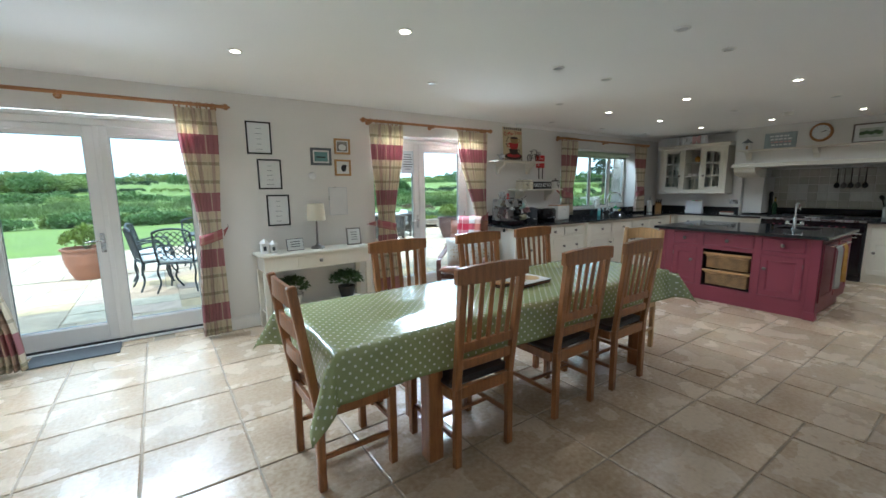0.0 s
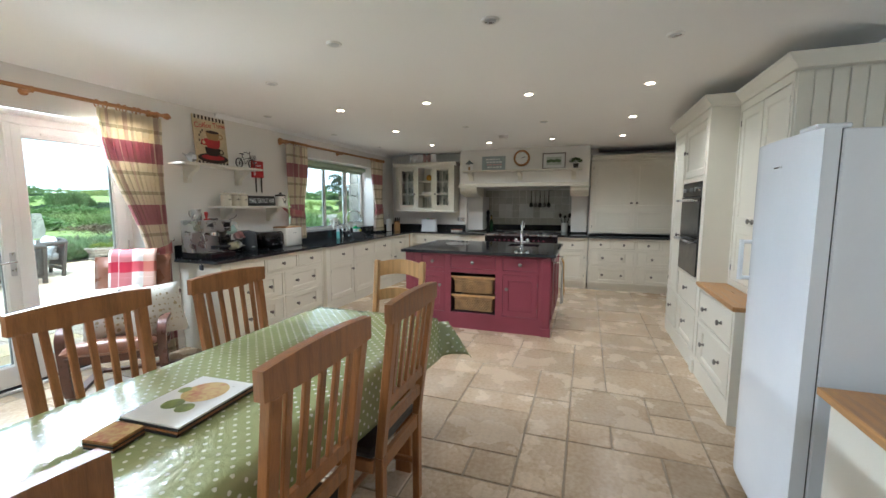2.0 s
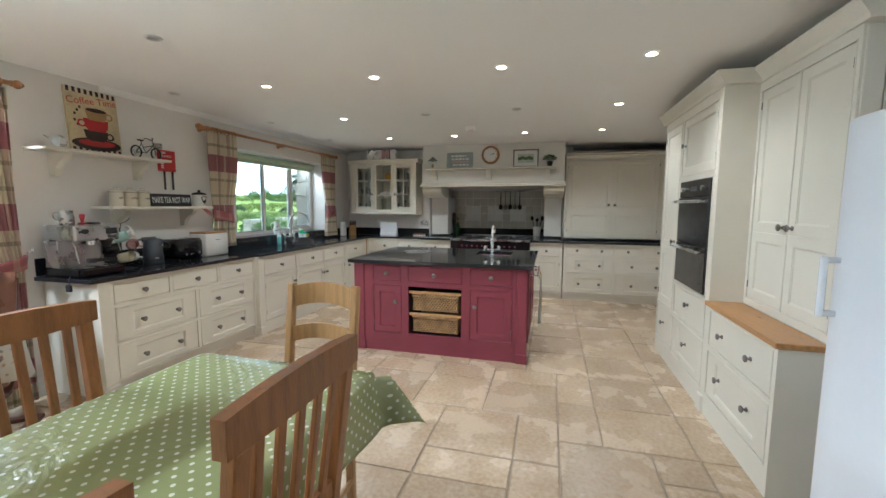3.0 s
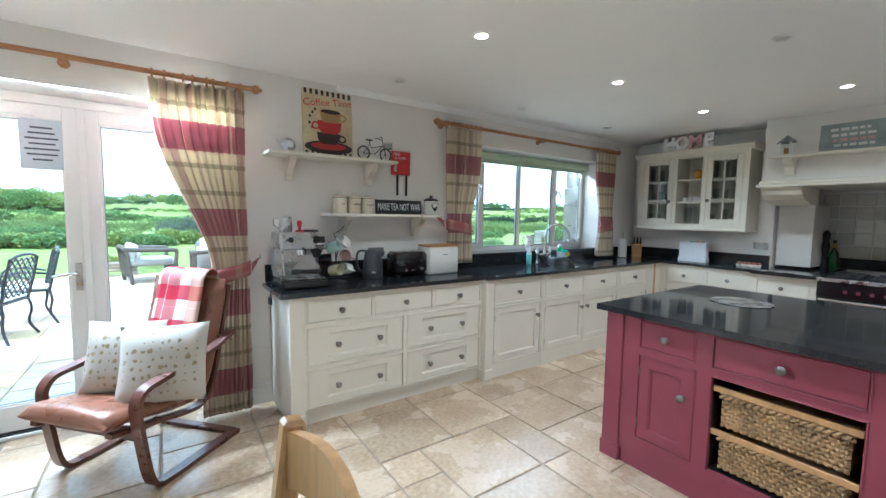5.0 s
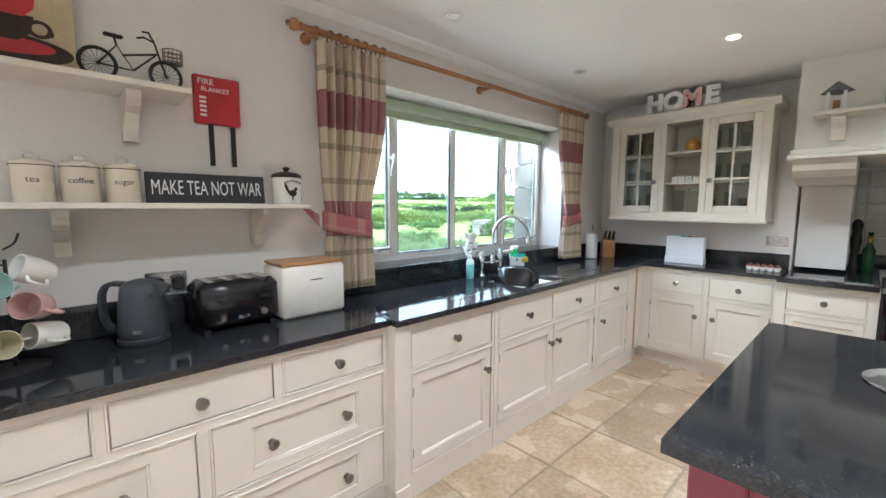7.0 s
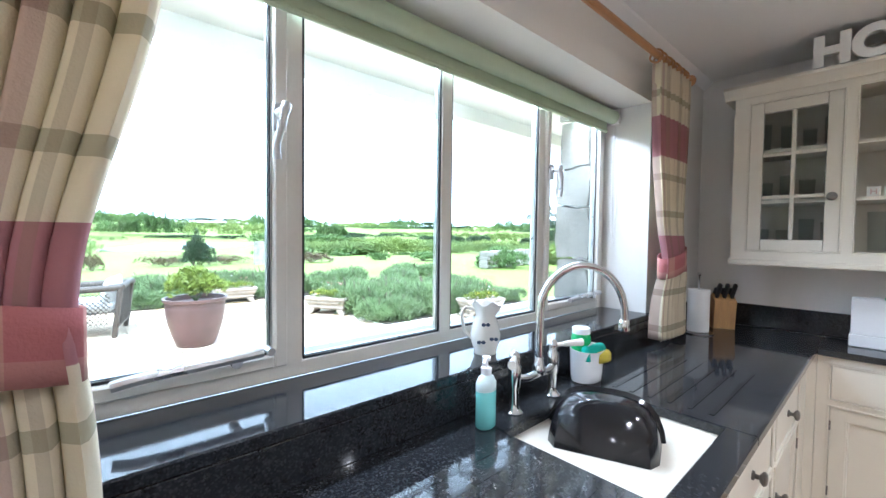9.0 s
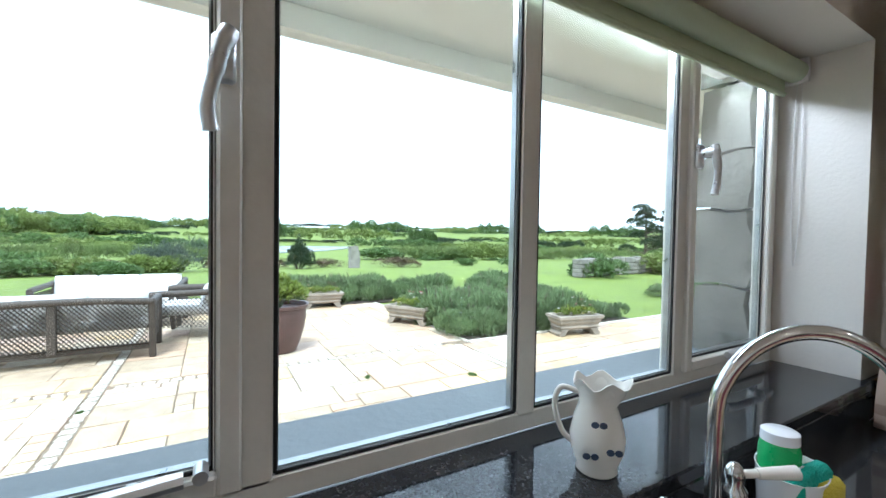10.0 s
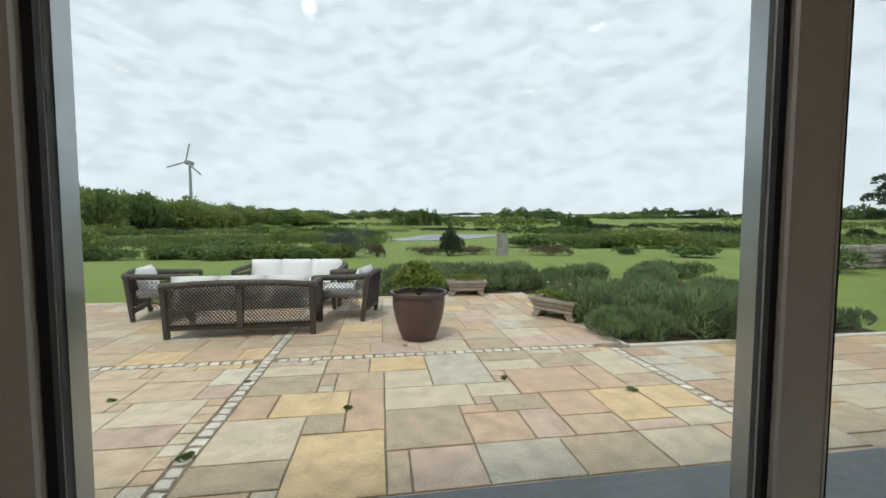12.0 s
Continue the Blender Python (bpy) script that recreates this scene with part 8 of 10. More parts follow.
for x, h in ((0.855, 0.15), (0.94, 0.13)):
    t = thing("candle_holder", "small white carved candle house on the console", "candle holder", (x, 4.40, 0.805), group="candle houses")
    part("body", boxes((-0.032, 0.032, -0.032, 0.032, 0, h * 0.7), bevel=0.004), WHITE, t)
    bm = B()
    rod(bm, (0, 0, h * 0.7), (0, 0, h), 0.05, 0.004, 4)
    part("roof", bm, WHITE, t)
    part("window_opening", boxes((-0.014, 0.014, -0.0335, -0.032, h * 0.2, h * 0.5)), GREY_PLASTIC, t)
for x, pot, lb, mt in ((1.10, 0.11, "leafy plant in a white stone pot under the console", STONE), (1.72, 0.09, "leafy plant in a dark pot under the console", BLACK_MATT)):
    t = thing("pot_plant", lb, "plant", (x, 4.42, 0.19))
    bm = B()
    lathe(bm, [(pot * 0.7, 0.0), (pot, 0.10), (pot * 1.1, 0.15), (pot * 0.9, 0.15), (pot * 0.8, 0.12), (0.002, 0.12)], 18)
    part("pot", bm, WHITE_CERAMIC if mt is STONE else BLACK_MATT, t, "", 50)
    bm = B()
    leafy(bm, (0, 0, 0.23), 0.19, 420, 0.06, int(x * 10), 0.55)
    part("leaves", bm, LEAF, t)
t = part("doormat", boxes((-1.03, -0.40, 4.56, 4.885, 0.001, 0.013), bevel=0.004), material("grey_doormat", (0.12, 0.125, 0.13), 0.95, dark=0.8, scale=10, bump=0.8, bump_scale=200), None)
tagged(t, "dark grey doormat lying by the patio doors", "doormat")

# ---- island things ----
WICKER = material("wicker", (0.50, 0.32, 0.15), 0.6, dark=0.6, scale=14, bump=0.3, bump_scale=80)
for z in (0.415, 0.205):
    t = thing("wicker_basket", "woven wicker drawer basket on oak runners in the island", "basket", (5.60, 2.0, z), -90, "baskets in the island")
    w, d, h, rows = 0.44, 0.40, 0.15, 8
    for s in range(rows):
        zz = 0.012 + s * (h - 0.02) / (rows - 1)
        bm = B()
        pts, n = [], 30
        for k in range(n + 1):
            pts.append((-w / 2 + w * k / n, 0.035 + 0.007 * (1 if (k + s) % 2 else -1), zz))
        tube(bm, pts, 0.0085, 6)
        part("weave", bm, WICKER, t)
    bm = B()
    for k in range(2):
        pts = [(-w / 2 - 0.01 + (w + 0.02) * i / 60, 0.03 + 0.010 * math.sin(i * 0.9 + k * math.pi), h + 0.006 + 0.010 * math.cos(i * 0.9 + k * math.pi)) for i in range(61)]
        tube(bm, pts, 0.008, 6)
    part("plaited_rim", bm, WICKER, t, "plaited wicker rim")
    part("body", boxes((-w / 2, w / 2, 0.045, d, 0.0, h - 0.01), bevel=0.006), WICKER, t)
t = thing("island_tap", "square chrome mixer tap on the island", "tap", (6.24, 1.55, 0.905))
bm = B()
lathe(bm, [(0.028, 0.0), (0.028, 0.012), (0.016, 0.02), (0.015, 0.14), (0.012, 0.15)], 18)
tube(bm, curve([(0, 0, 0.14), (0, 0, 0.24), (0.03, 0, 0.30), (0.09, 0, 0.31), (0.14, 0, 0.28), (0.15, 0, 0.23)]), 0.011, 12)
part("spout", bm, CHROME, t, "", 50)
for s in (-1, 1):
    bm = B()
    rod(bm, (0, 0, 0.06), (0, s * 0.06, 0.06), 0.010)
    lathe(bm, [(0.018, 0.045), (0.02, 0.06), (0.018, 0.10), (0.008, 0.105)], 14, at=(0, s * 0.07, 0))
    part("valve", bm, CHROME, t, "", 50)
TEA = plaid("striped_tea_towel", (0.30, 0.29, 0.27), [(0.0, 0.5, (0.42, 0.40, 0.36), 0.9)], [(0, 0.1, (0.2, 0.2, 0.2), 0.2)], 0.016, 0.2)
t = thing("tea_towel_rail", "towel rail at the island end", "towel rail", (5.95, 1.13, 0.80))
bm = B()
rod(bm, (-0.25, -0.075, 0), (0.35, -0.075, 0), 0.008)
for x in (-0.22, 0.32):
    rod(bm, (x, -0.075, 0), (x, 0.0, 0), 0.007)
part("rail", bm, CHROME, t, "", 50)
for x, wd, ln, mt, lb in ((5.78, 0.20, 0.46, TEA, "grey striped tea towel hanging at the island end"), (6.02, 0.16, 0.42, None, "mustard cloth hanging at the island end")):
    mt = mt or plaid("mustard_cloth", (0.40, 0.22, 0.05), [(0.0, 0.4, (0.46, 0.28, 0.08), 0.6)], [(0, 0.2, (0.3, 0.16, 0.04), 0.4)], 0.1, 0.1)
    bm = B()
    uv_grid(bm, 16, 16, lambda i, j: (x - wd / 2 + wd * i / 16, 1.045 + 0.014 * math.sin(i * 1.3) * (j / 16) - 0.012 + (0.022 * max(0, 1 - j / 2) if j < 2 else 0), 0.81 - ln * j / 16 - 0.02 * (i / 16 - 0.5) * j / 16), lambda i, j: (wd * i / 16, ln * j / 16))
    tw = part("tea_towel", bm, mt, None, "", 70)
    tagged(tw, lb, "tea towel")
    sol = tw.modifiers.new("thick", "SOLIDIFY")
    sol.thickness = 0.003

# ---- outdoors ----
GRASS = material("lawn", (0.165, 0.228, 0.036), 0.9, dark=0.72, scale=0.8, bump=0.8, bump_scale=60, coarse=(0.12, 0.17, 0.026))
FLAG = material("sandstone_flag", (1.0, 1.0, 0.98), 0.85, dark=0.62, scale=7, bump=0.9, bump_scale=55, fine=1.1, spread=0.16)
fn, fl = FLAG.node_tree.nodes, FLAG.node_tree.links
f_info, f_ramp, f_mix = fn.new("ShaderNodeObjectInfo"), fn.new("ShaderNodeValToRGB"), fn.new("ShaderNodeMixRGB")
for pos, c in ((0.001, (0.60, 0.47, 0.34)), (0.20, (0.64, 0.54, 0.41)), (0.38, (0.57, 0.41, 0.29)), (0.54, (0.54, 0.41, 0.33)), (0.68, (0.62, 0.46, 0.27)), (0.78, (0.58, 0.46, 0.33)), (0.91, (0.64, 0.57, 0.47))):
    e = f_ramp.color_ramp.elements.new(pos)
    e.color = (*c, 1)
f_ramp.color_ramp.interpolation = "CONSTANT"
f_ramp.color_ramp.elements[0].color = (0.60, 0.47, 0.34, 1)
f_ramp.color_ramp.elements[len(f_ramp.color_ramp.elements) - 1].color = (0.64, 0.57, 0.47, 1)
f_hsv = [q for q in fn if q.bl_idname == "ShaderNodeHueSaturation"][0]
f_src = f_hsv.inputs["Color"].links[0].from_socket
f_mix.blend_type, f_mix.inputs["Fac"].default_value = "MULTIPLY", 1.0
f_geo, f_add, f_fr = fn.new("ShaderNodeNewGeometry"), fn.new("ShaderNodeMath"), fn.new("ShaderNodeMath")
f_add.operation, f_fr.operation = "ADD", "FRACT"
fl.new(f_info.outputs["Random"], f_add.inputs[0])
fl.new(f_geo.outputs["Random Per Island"], f_add.inputs[1])
fl.new(f_add.outputs[0], f_fr.inputs[0])
fl.new(f_fr.outputs[0], f_ramp.inputs["Fac"])
fl.new(f_src, f_mix.inputs["Color1"])
fl.new(f_ramp.outputs["Color"], f_mix.inputs["Color2"])
fl.new(f_mix.outputs["Color"], f_hsv.inputs["Color"])
SETT = material("granite_sett", (0.66, 0.61, 0.53), 0.85, dark=0.7, scale=9, bump=0.5, bump_scale=60, spread=0.15)
PAVE_JOINT = material("patio_joint", (0.26, 0.20, 0.14), 0.95, dark=0.6, scale=8, bump=0.4, bump_scale=80)


def land(x, y):
    """Height of the ground: level by the house, falling gently to the pond, then low hills."""
    d = max(0.0, y - 18)
    z = -0.9 * min(d / 26, 1.0) ** 1.3
    far = max(0.0, math.hypot(x - 6, y - 5) - 110)
    z += 20.0 * (1 - math.exp(-far / 330)) * (0.75 + 0.5 * noise.noise(Vector((x * 0.006, y * 0.006, 0.3))))
    return z


bm = B()
ys = [5.0, 9, 12, 14, 16, 18, 20, 23, 26, 30, 35, 40, 46, 54, 64, 78, 95, 120, 150, 200, 280, 400, 600, 1000, 1800]
xs = [-1800, -900, -500, -300, -200, -140, -100, -70, -50, -38, -28, -20, -14, -9, -5, -1, 3, 7, 11, 15, 20, 26, 34, 44, 58, 75, 100, 140, 200, 300, 500, 900, 1800]
grid = [[bm.verts.new((x, y, land(x, y) - 0.03)) for x in xs] for y in [-1800, -200, -6] + ys]
for r0, r1 in zip(grid, grid[1:]):
    for i in range(len(xs) - 1):
        bm.faces.new((r0[i], r0[i + 1], r1[i + 1], r1[i]))
structure("ground", bm, GRASS, "mown green lawn and rough pasture reaching the horizon", "lawn", 80)
PX0, PX1, PY1 = -9.0, 16.0, 12.78
pave = structure("patio", boxes((PX0, 9.42, YO, PY1, -0.12, -0.012), (9.42, PX1, YO, 8.90, -0.12, -0.012)), PAVE_JOINT, "sandstone flagged patio with sett bands", "patio")

# ---- garden ----
def sited(x, y):
    """From the garden's own axes, which stand a little askew to the house; gives the place and the scale."""
    dx, dy = x - 6.57, y - 4.545
    r = math.hypot(dx, dy)
    k = min(1.2, 1 / max(0.5, 1 - 0.00925 * r / 1.43))
    c, q = math.cos(radians(-3.65)), math.sin(radians(-3.65))
    return 6.523 + k * (dx * c - dy * q), 4.577 + k * (dx * q + dy * c), k


LAV = material("lavender_foliage", (0.21, 0.295, 0.13), 0.8, dark=0.42, scale=2.5, fine=0.8, bump_scale=30)
SHRUB = material("shrub_foliage", (0.13, 0.215, 0.065), 0.7, dark=0.5, scale=2.0, fine=0.8, bump_scale=20)
PALE_SHRUB = material("pale_shrub_foliage", (0.24, 0.31, 0.085), 0.7, dark=0.55, scale=1.2, fine=0.8, bump_scale=20)
CONIFER = material("conifer_foliage", (0.05, 0.085, 0.04), 0.7, dark=0.45, scale=2.0, fine=0.8, bump_scale=20)
BLUE_SHRUB = material("blue_grey_foliage", (0.10, 0.13, 0.10), 0.7, dark=0.5, scale=2.0, fine=0.8, bump_scale=20)
HEATHER = material("heather", (0.10, 0.065, 0.035), 0.8, dark=0.5, scale=2.0, fine=0.8, bump_scale=20)
YOUNG = material("pot_leaves", (0.20, 0.26, 0.04), 0.6, dark=0.5, scale=6, fine=0.8, bump_scale=40)
BARK = material("bark", (0.13, 0.10, 0.075), 0.9, dark=0.6, scale=8, bump=0.7, bump_scale=40)
SOIL = material("soil", (0.05, 0.038, 0.027), 0.95, dark=0.6, scale=10, bump=0.6, bump_scale=60)

# light shines through the leaves
for m in (LAV, SHRUB, PALE_SHRUB, CONIFER, BLUE_SHRUB, YOUNG):
    mn, ml = m.node_tree.nodes, m.node_tree.links
    m_bsdf, m_tl, m_mix = mn["Principled BSDF"], mn.new("ShaderNodeBsdfTranslucent"), mn.new("ShaderNodeMixShader")
    m_mix.inputs["Fac"].default_value = 0.35
    ml.new(m_bsdf.inputs["Base Color"].links[0].from_socket, m_tl.inputs["Color"])
    ml.new(m_bsdf.outputs["BSDF"], m_mix.inputs[1])
    ml.new(m_tl.outputs["BSDF"], m_mix.inputs[2])
    ml.new(m_mix.outputs["Shader"], mn["Material Output"].inputs["Surface"])


def leaf_cloud(name, blobs, count, size, seed, mat, blade=0.3, up=0.0):
    """Small pointed leaves in the outer shell of several blobs (x, y, z, rx, ry, rz): one mesh, uneven and with gaps."""
    rng = np.random.default_rng(seed)
    vol = np.array([b[3] * b[4] + b[3] * b[5] for b in blobs])
    pick = rng.choice(len(blobs), count, p=vol / vol.sum())
    bl = np.array(blobs)[pick]
    d = rng.normal(size=(count, 3))
    d /= np.linalg.norm(d, axis=1)[:, None]
    d[:, 2] = np.where(d[:, 2] < -0.35, -d[:, 2] * 0.7, d[:, 2])
    r = rng.uniform(0.55, 1.08, count) ** 0.5
    p = bl[:, :3] + d * bl[:, 3:] * r[:, None]
    tip = d + rng.normal(scale=0.55, size=(count, 3))
    tip[:, 2] += up
    tip /= np.linalg.norm(tip, axis=1)[:, None]
    side = np.cross(tip, rng.normal(size=(count, 3)))
    side /= np.linalg.norm(side, axis=1)[:, None]
    ln = size * rng.uniform(0.6, 1.4, count)[:, None]
    p[:, 2] = np.maximum(p[:, 2], 0.02)
    v = np.stack([p - tip * ln * 0.5, p + side * ln * blade, p + tip * ln * 0.5, p - side * ln * blade], 1).reshape(-1, 3)
    i = np.arange(count) * 4
    f = np.concatenate([np.stack([i, i + 1, i + 2], 1), np.stack([i, i + 2, i + 3], 1)])
    me = bpy.data.meshes.new(name)
    me.from_pydata(v.tolist(), [], f.tolist())
    me.materials.append(mat)
    return me


def lump(r, h, n, seed):
    rr5 = random.Random(seed)
    return [(rr5.uniform(-0.55, 0.55) * r, rr5.uniform(-0.55, 0.55) * r, h * rr5.uniform(0.10, 0.50), r * rr5.uniform(0.4, 0.62), r * rr5.uniform(0.4, 0.62), h * rr5.uniform(0.35, 0.5)) for _ in range(n)]


LAV_ME = [leaf_cloud("lavender_leaves", lump(0.55, 0.55, 7, k), 5000, 0.125, k, LAV, 0.06, 1.2) for k in range(3)]
SHR_ME = [leaf_cloud("shrub_leaves", lump(1.0, 1.0, 9, k + 10), 3000, 0.12, k + 10, SHRUB, 0.3, 0.3) for k in range(3)]
PAL_ME = [leaf_cloud("shrub_leaves", lump(1.0, 1.0, 9, k + 20), 2600, 0.14, k + 20, PALE_SHRUB, 0.3, 0.3) for k in range(3)]
BLU_ME = [leaf_cloud("shrub_leaves", lump(1.0, 1.0, 9, 31), 2800, 0.10, 31, BLUE_SHRUB, 0.12, 0.5)]
HEA_ME = [leaf_cloud("heather_leaves", lump(1.0, 1.0, 9, 41), 2000, 0.09, 41, HEATHER, 0.2, 0.6)]
CON_ME = [leaf_cloud("conifer_needles", [(0, 0, 0.15 + 0.8 * k / 9, 0.42 * (1 - k / 10), 0.42 * (1 - k / 10), 0.10) for k in range(10)] + lump(0.5, 0.8, 4, 51), 3400, 0.10, 51, CONIFER, 0.12, 0.5)]
HEART = {}


def plant(name, label, cat, x, y, meshes, sx, sz, seed, group="", z=None):
    """A clump of foliage over a short dark heart of stems."""
    t = thing(name, label, cat, (x, y, land(x, y) if z is None else z), random.Random(seed).uniform(0, 360), group)
    ob = new("leaves", meshes[seed % len(meshes)])
    ob.parent, ob.matrix_basis = t, Matrix.Diagonal((sx, sx, sz, 1))
    if "stem" not in HEART:
        bm = B()
        rr6 = random.Random(8)
        for k in range(7):
            a = k * 0.9
            rod(bm, (0.05 * math.cos(a), 0.05 * math.sin(a), -0.1), (0.4 * math.cos(a), 0.4 * math.sin(a), 0.55 + rr6.uniform(-0.1, 0.1)), 0.03, 0.008, 6)
        HEART["stem"] = mesh_of("stems", bm, BARK)
    st = new("stems", HEART["stem"])
    st.parent, st.matrix_basis = t, Matrix.Diagonal((sx * 0.8, sx * 0.8, sz * 0.8, 1))
    return t


rnd = random.Random(12)
structure("planting_bed", boxes((9.44, 13.1, 8.94, 11.7, -0.08, 0.015), (5.9, 10.1, 12.78, 14.6, -0.08, 0.015), bevel=0.01), SOIL, "dark soil of the lavender beds", "planting bed")
k = 0
for x0, x1, y0, y1, n in ((9.75, 12.9, 9.45, 11.4, 26), (6.0, 9.9, 13.1, 14.3, 22)):
    for _ in range(n):
        plant("lavender", "green lavender bush beside the patio", "lavender", rnd.uniform(x0, x1), rnd.uniform(y0, y1), LAV_ME, rnd.uniform(0.95, 1.3), rnd.uniform(0.8, 1.2), k, "lavender bushes", 0.0)
        k += 1
for i in range(14):
    plant("lavender", "green lavender bush beside the patio", "lavender", 9.62 + 0.25 * i + rnd.uniform(-0.1, 0.1), 9.36 + rnd.uniform(-0.05, 0.1), LAV_ME, rnd.uniform(0.6, 0.85), rnd.uniform(0.55, 0.85), k, "lavender bushes", 0.0)
    k += 1
for x, y, r, h, me, nm, lb in ((10.6, 13.6, 1.15, 0.95, LAV_ME, "lavender", "large rounded lavender bush on the lawn"), (9.9, 13.2, 0.9, 0.9, LAV_ME, "lavender", "large rounded lavender bush on the lawn"), (13.6, 14.6, 1.6, 0.85, LAV_ME, "lavender", "broad low lavender bush on the lawn"),
                               (12.6, 13.9, 1.2, 0.7, LAV_ME, "lavender", "broad low lavender bush on the lawn"), (18.2, 20.6, 1.1, 0.55, SHR_ME, "shrub", "low clipped green shrub on the lawn"), (17.2, 23.3, 0.7, 0.4, SHR_ME, "shrub", "small low green shrub on the lawn"),
                               (4.1, 23.0, 1.1, 1.45, BLU_ME, "shrub", "blue-grey rounded shrub by the lawn"), (3.0, 23.5, 1.0, 1.2, BLU_ME, "shrub", "blue-grey rounded shrub by the lawn"), (5.3, 22.6, 0.45, 0.75, HEA_ME, "shrub", "small reddish shrub by the lawn"),
                               (8.6, 23.5, 1.45, 1.5, CON_ME, "conifer", "small dwarf conifer beyond the beds"), (7.6, 24.4, 1.0, 0.55, HEA_ME, "heather", "dark mound of heather by the pond"), (9.8, 24.5, 1.1, 0.5, HEA_ME, "heather", "dark mound of heather by the pond"),
                               (13.4, 23.2, 1.3, 0.6, HEA_ME, "heather", "brown mound of heather on the lawn"), (0.8, 26.5, 1.6, 0.45, HEA_ME, "heather", "long brown heather mound by the lawn"), (-1.5, 24.5, 1.2, 0.9, SHR_ME, "shrub", "rounded green shrub by the lawn"),
                               (18.2, 15.2, 1.1, 1.0, SHR_ME, "shrub", "leafy shrub before the stone wall"), (22.0, 14.6, 1.6, 1.0, PAL_ME, "shrub", "pale leafy shrub by the stone wall"), (24.5, 14.8, 1.5, 1.15, PAL_ME, "shrub", "pale leafy shrub by the stone wall"),
                               (20.0, 12.0, 1.5, 0.75, LAV_ME, "lavender", "lavender bush at the lawn edge"), (18.0, 11.2, 1.3, 0.7, LAV_ME, "lavender", "lavender bush at the lawn edge"), (16.0, 10.8, 1.1, 0.6, LAV_ME, "lavender", "lavender bush at the lawn edge"),
                               (22.5, 11.8, 1.7, 0.8, LAV_ME, "lavender", "lavender bush at the lawn edge")):
    x, y, q = sited(x, y)
    plant(nm, lb, nm, x, y, me, r * q, h * q, k)
    k += 1
for i in range(16):
    x = -9 + 0.85 * i + rnd.uniform(-0.4, 0.4)
    x, y, q = sited(x, 17.0 + rnd.uniform(-0.9, 1.4) + (0.0 if x > -5 else -0.5) + 5.0)
    plant("shrub", "low dark green border shrub beyond the lawn", "shrub", x, y, SHR_ME if i % 3 else PAL_ME, rnd.uniform(0.9, 1.4), rnd.uniform(0.55, 0.9), k, "border shrubs")
    k += 1
# thick scrub bank to the left, far hedges and woods
SCRUB_ME = [leaf_cloud("scrub_leaves", lump(2.6, 3.2, 12, 60 + q), 3200, 0.30, 60 + q, (PALE_SHRUB, SHRUB, PALE_SHRUB)[q], 0.3, 0.4) for q in range(3)]
for i in range(120):
    f = rnd.random()
    a, d = radians(-56 + 45 * f), 70 + 66 * f ** 1.3 + rnd.uniform(0, 36)
    x, y = 6.5 + d * math.sin(a), 4.5 + d * math.cos(a)
    s = (5.5 - 4.5 * max(0.0, f - 0.2)) / 2.8 * rnd.uniform(0.72, 1.08)
    x, y, q = sited(x, y)
    plant("scrub", "dense green scrub on the bank beyond the garden", "scrub", x, y, SCRUB_ME, 2.0 * q * rnd.uniform(0.8, 1.2), s * 1.95 * q, k, "scrub on the bank")
    k += 1
for i in range(26):
    x, y = -60 + 5.2 * i + rnd.uniform(-2, 2), 26 + rnd.uniform(-3, 3)
    if -8 < x < 60:
        continue
    plant("scrub", "dense green scrub along the garden edge", "scrub", x, y, SCRUB_ME, rnd.uniform(0.6, 1.0), rnd.uniform(0.4, 0.7), k, "scrub on the bank")
    k += 1
for i in range(75):
    a, d = radians(rnd.uniform(-24, 62)), rnd.uniform(27, 100)
    x, y = 6.5 + d * math.sin(a), 4.5 + d * math.cos(a)
    if -3 < math.degrees(a) < 17 or abs(x - 25) < 7 and y < 30:
        continue
    s = rnd.uniform(0.5, 1.2)
    x, y, q = sited(x, y)
    s *= q
    plant("scrub", "rounded green bush on the rough grass", "bush", x, y, SCRUB_ME if i % 3 else SHR_ME, s * 0.9, s * rnd.uniform(0.25, 0.55), k, "bushes on the rough grass")
    k += 1
FAR_ME = [leaf_cloud("wood_leaves", [(q2 * 2.2 - 9 + random.Random(q * 9 + q2).uniform(-1, 1), random.Random(q2 + 5).uniform(-1.5, 1.5), random.Random(q * 7 + q2).uniform(0.9, 1.5), 2.0, 1.6, random.Random(q * 3 + q2).uniform(1.2, 2.2)) for q2 in range(9)], 2600, 0.5, 80 + q, (SHRUB, CONIFER, PALE_SHRUB)[q], 0.3, 0.3) for q in range(3)]
bank = 0
for ring, (d0, n, s0, s1) in enumerate(((104, 22, 0.7, 1.1), (140, 20, 0.7, 1.2), (215, 24, 0.9, 1.4), (330, 26, 1.2, 1.9), (520, 30, 1.8, 3.0))):
    for i in range(n):
        a = radians(-62 + 124 * (i + rnd.uniform(-0.4, 0.4)) / n)
        d = d0 * rnd.uniform(0.86, 1.14)
        x, y = 6 + d * math.sin(a), 5 + d * math.cos(a)
        if ring == 0 and (2 < math.degrees(a) < 21 or rnd.random() < 0.25):
            continue
        t = thing("hedgerow", "distant hedgerow and trees beyond the fields", "hedgerow", (x, y, land(x, y) - 0.1), -math.degrees(a) + rnd.uniform(-25, 25), "far hedgerows")
        ob = new("leaves", FAR_ME[(i + ring) % 3])
        s = rnd.uniform(s0, s1)
        ob.parent, ob.matrix_basis = t, Matrix.Diagonal((s * 1.15, s, s * (rnd.uniform(0.35, 0.75) if rnd.random() < 0.75 else rnd.uniform(0.9, 1.5)), 1))
        tagged(t, kind="stuff")
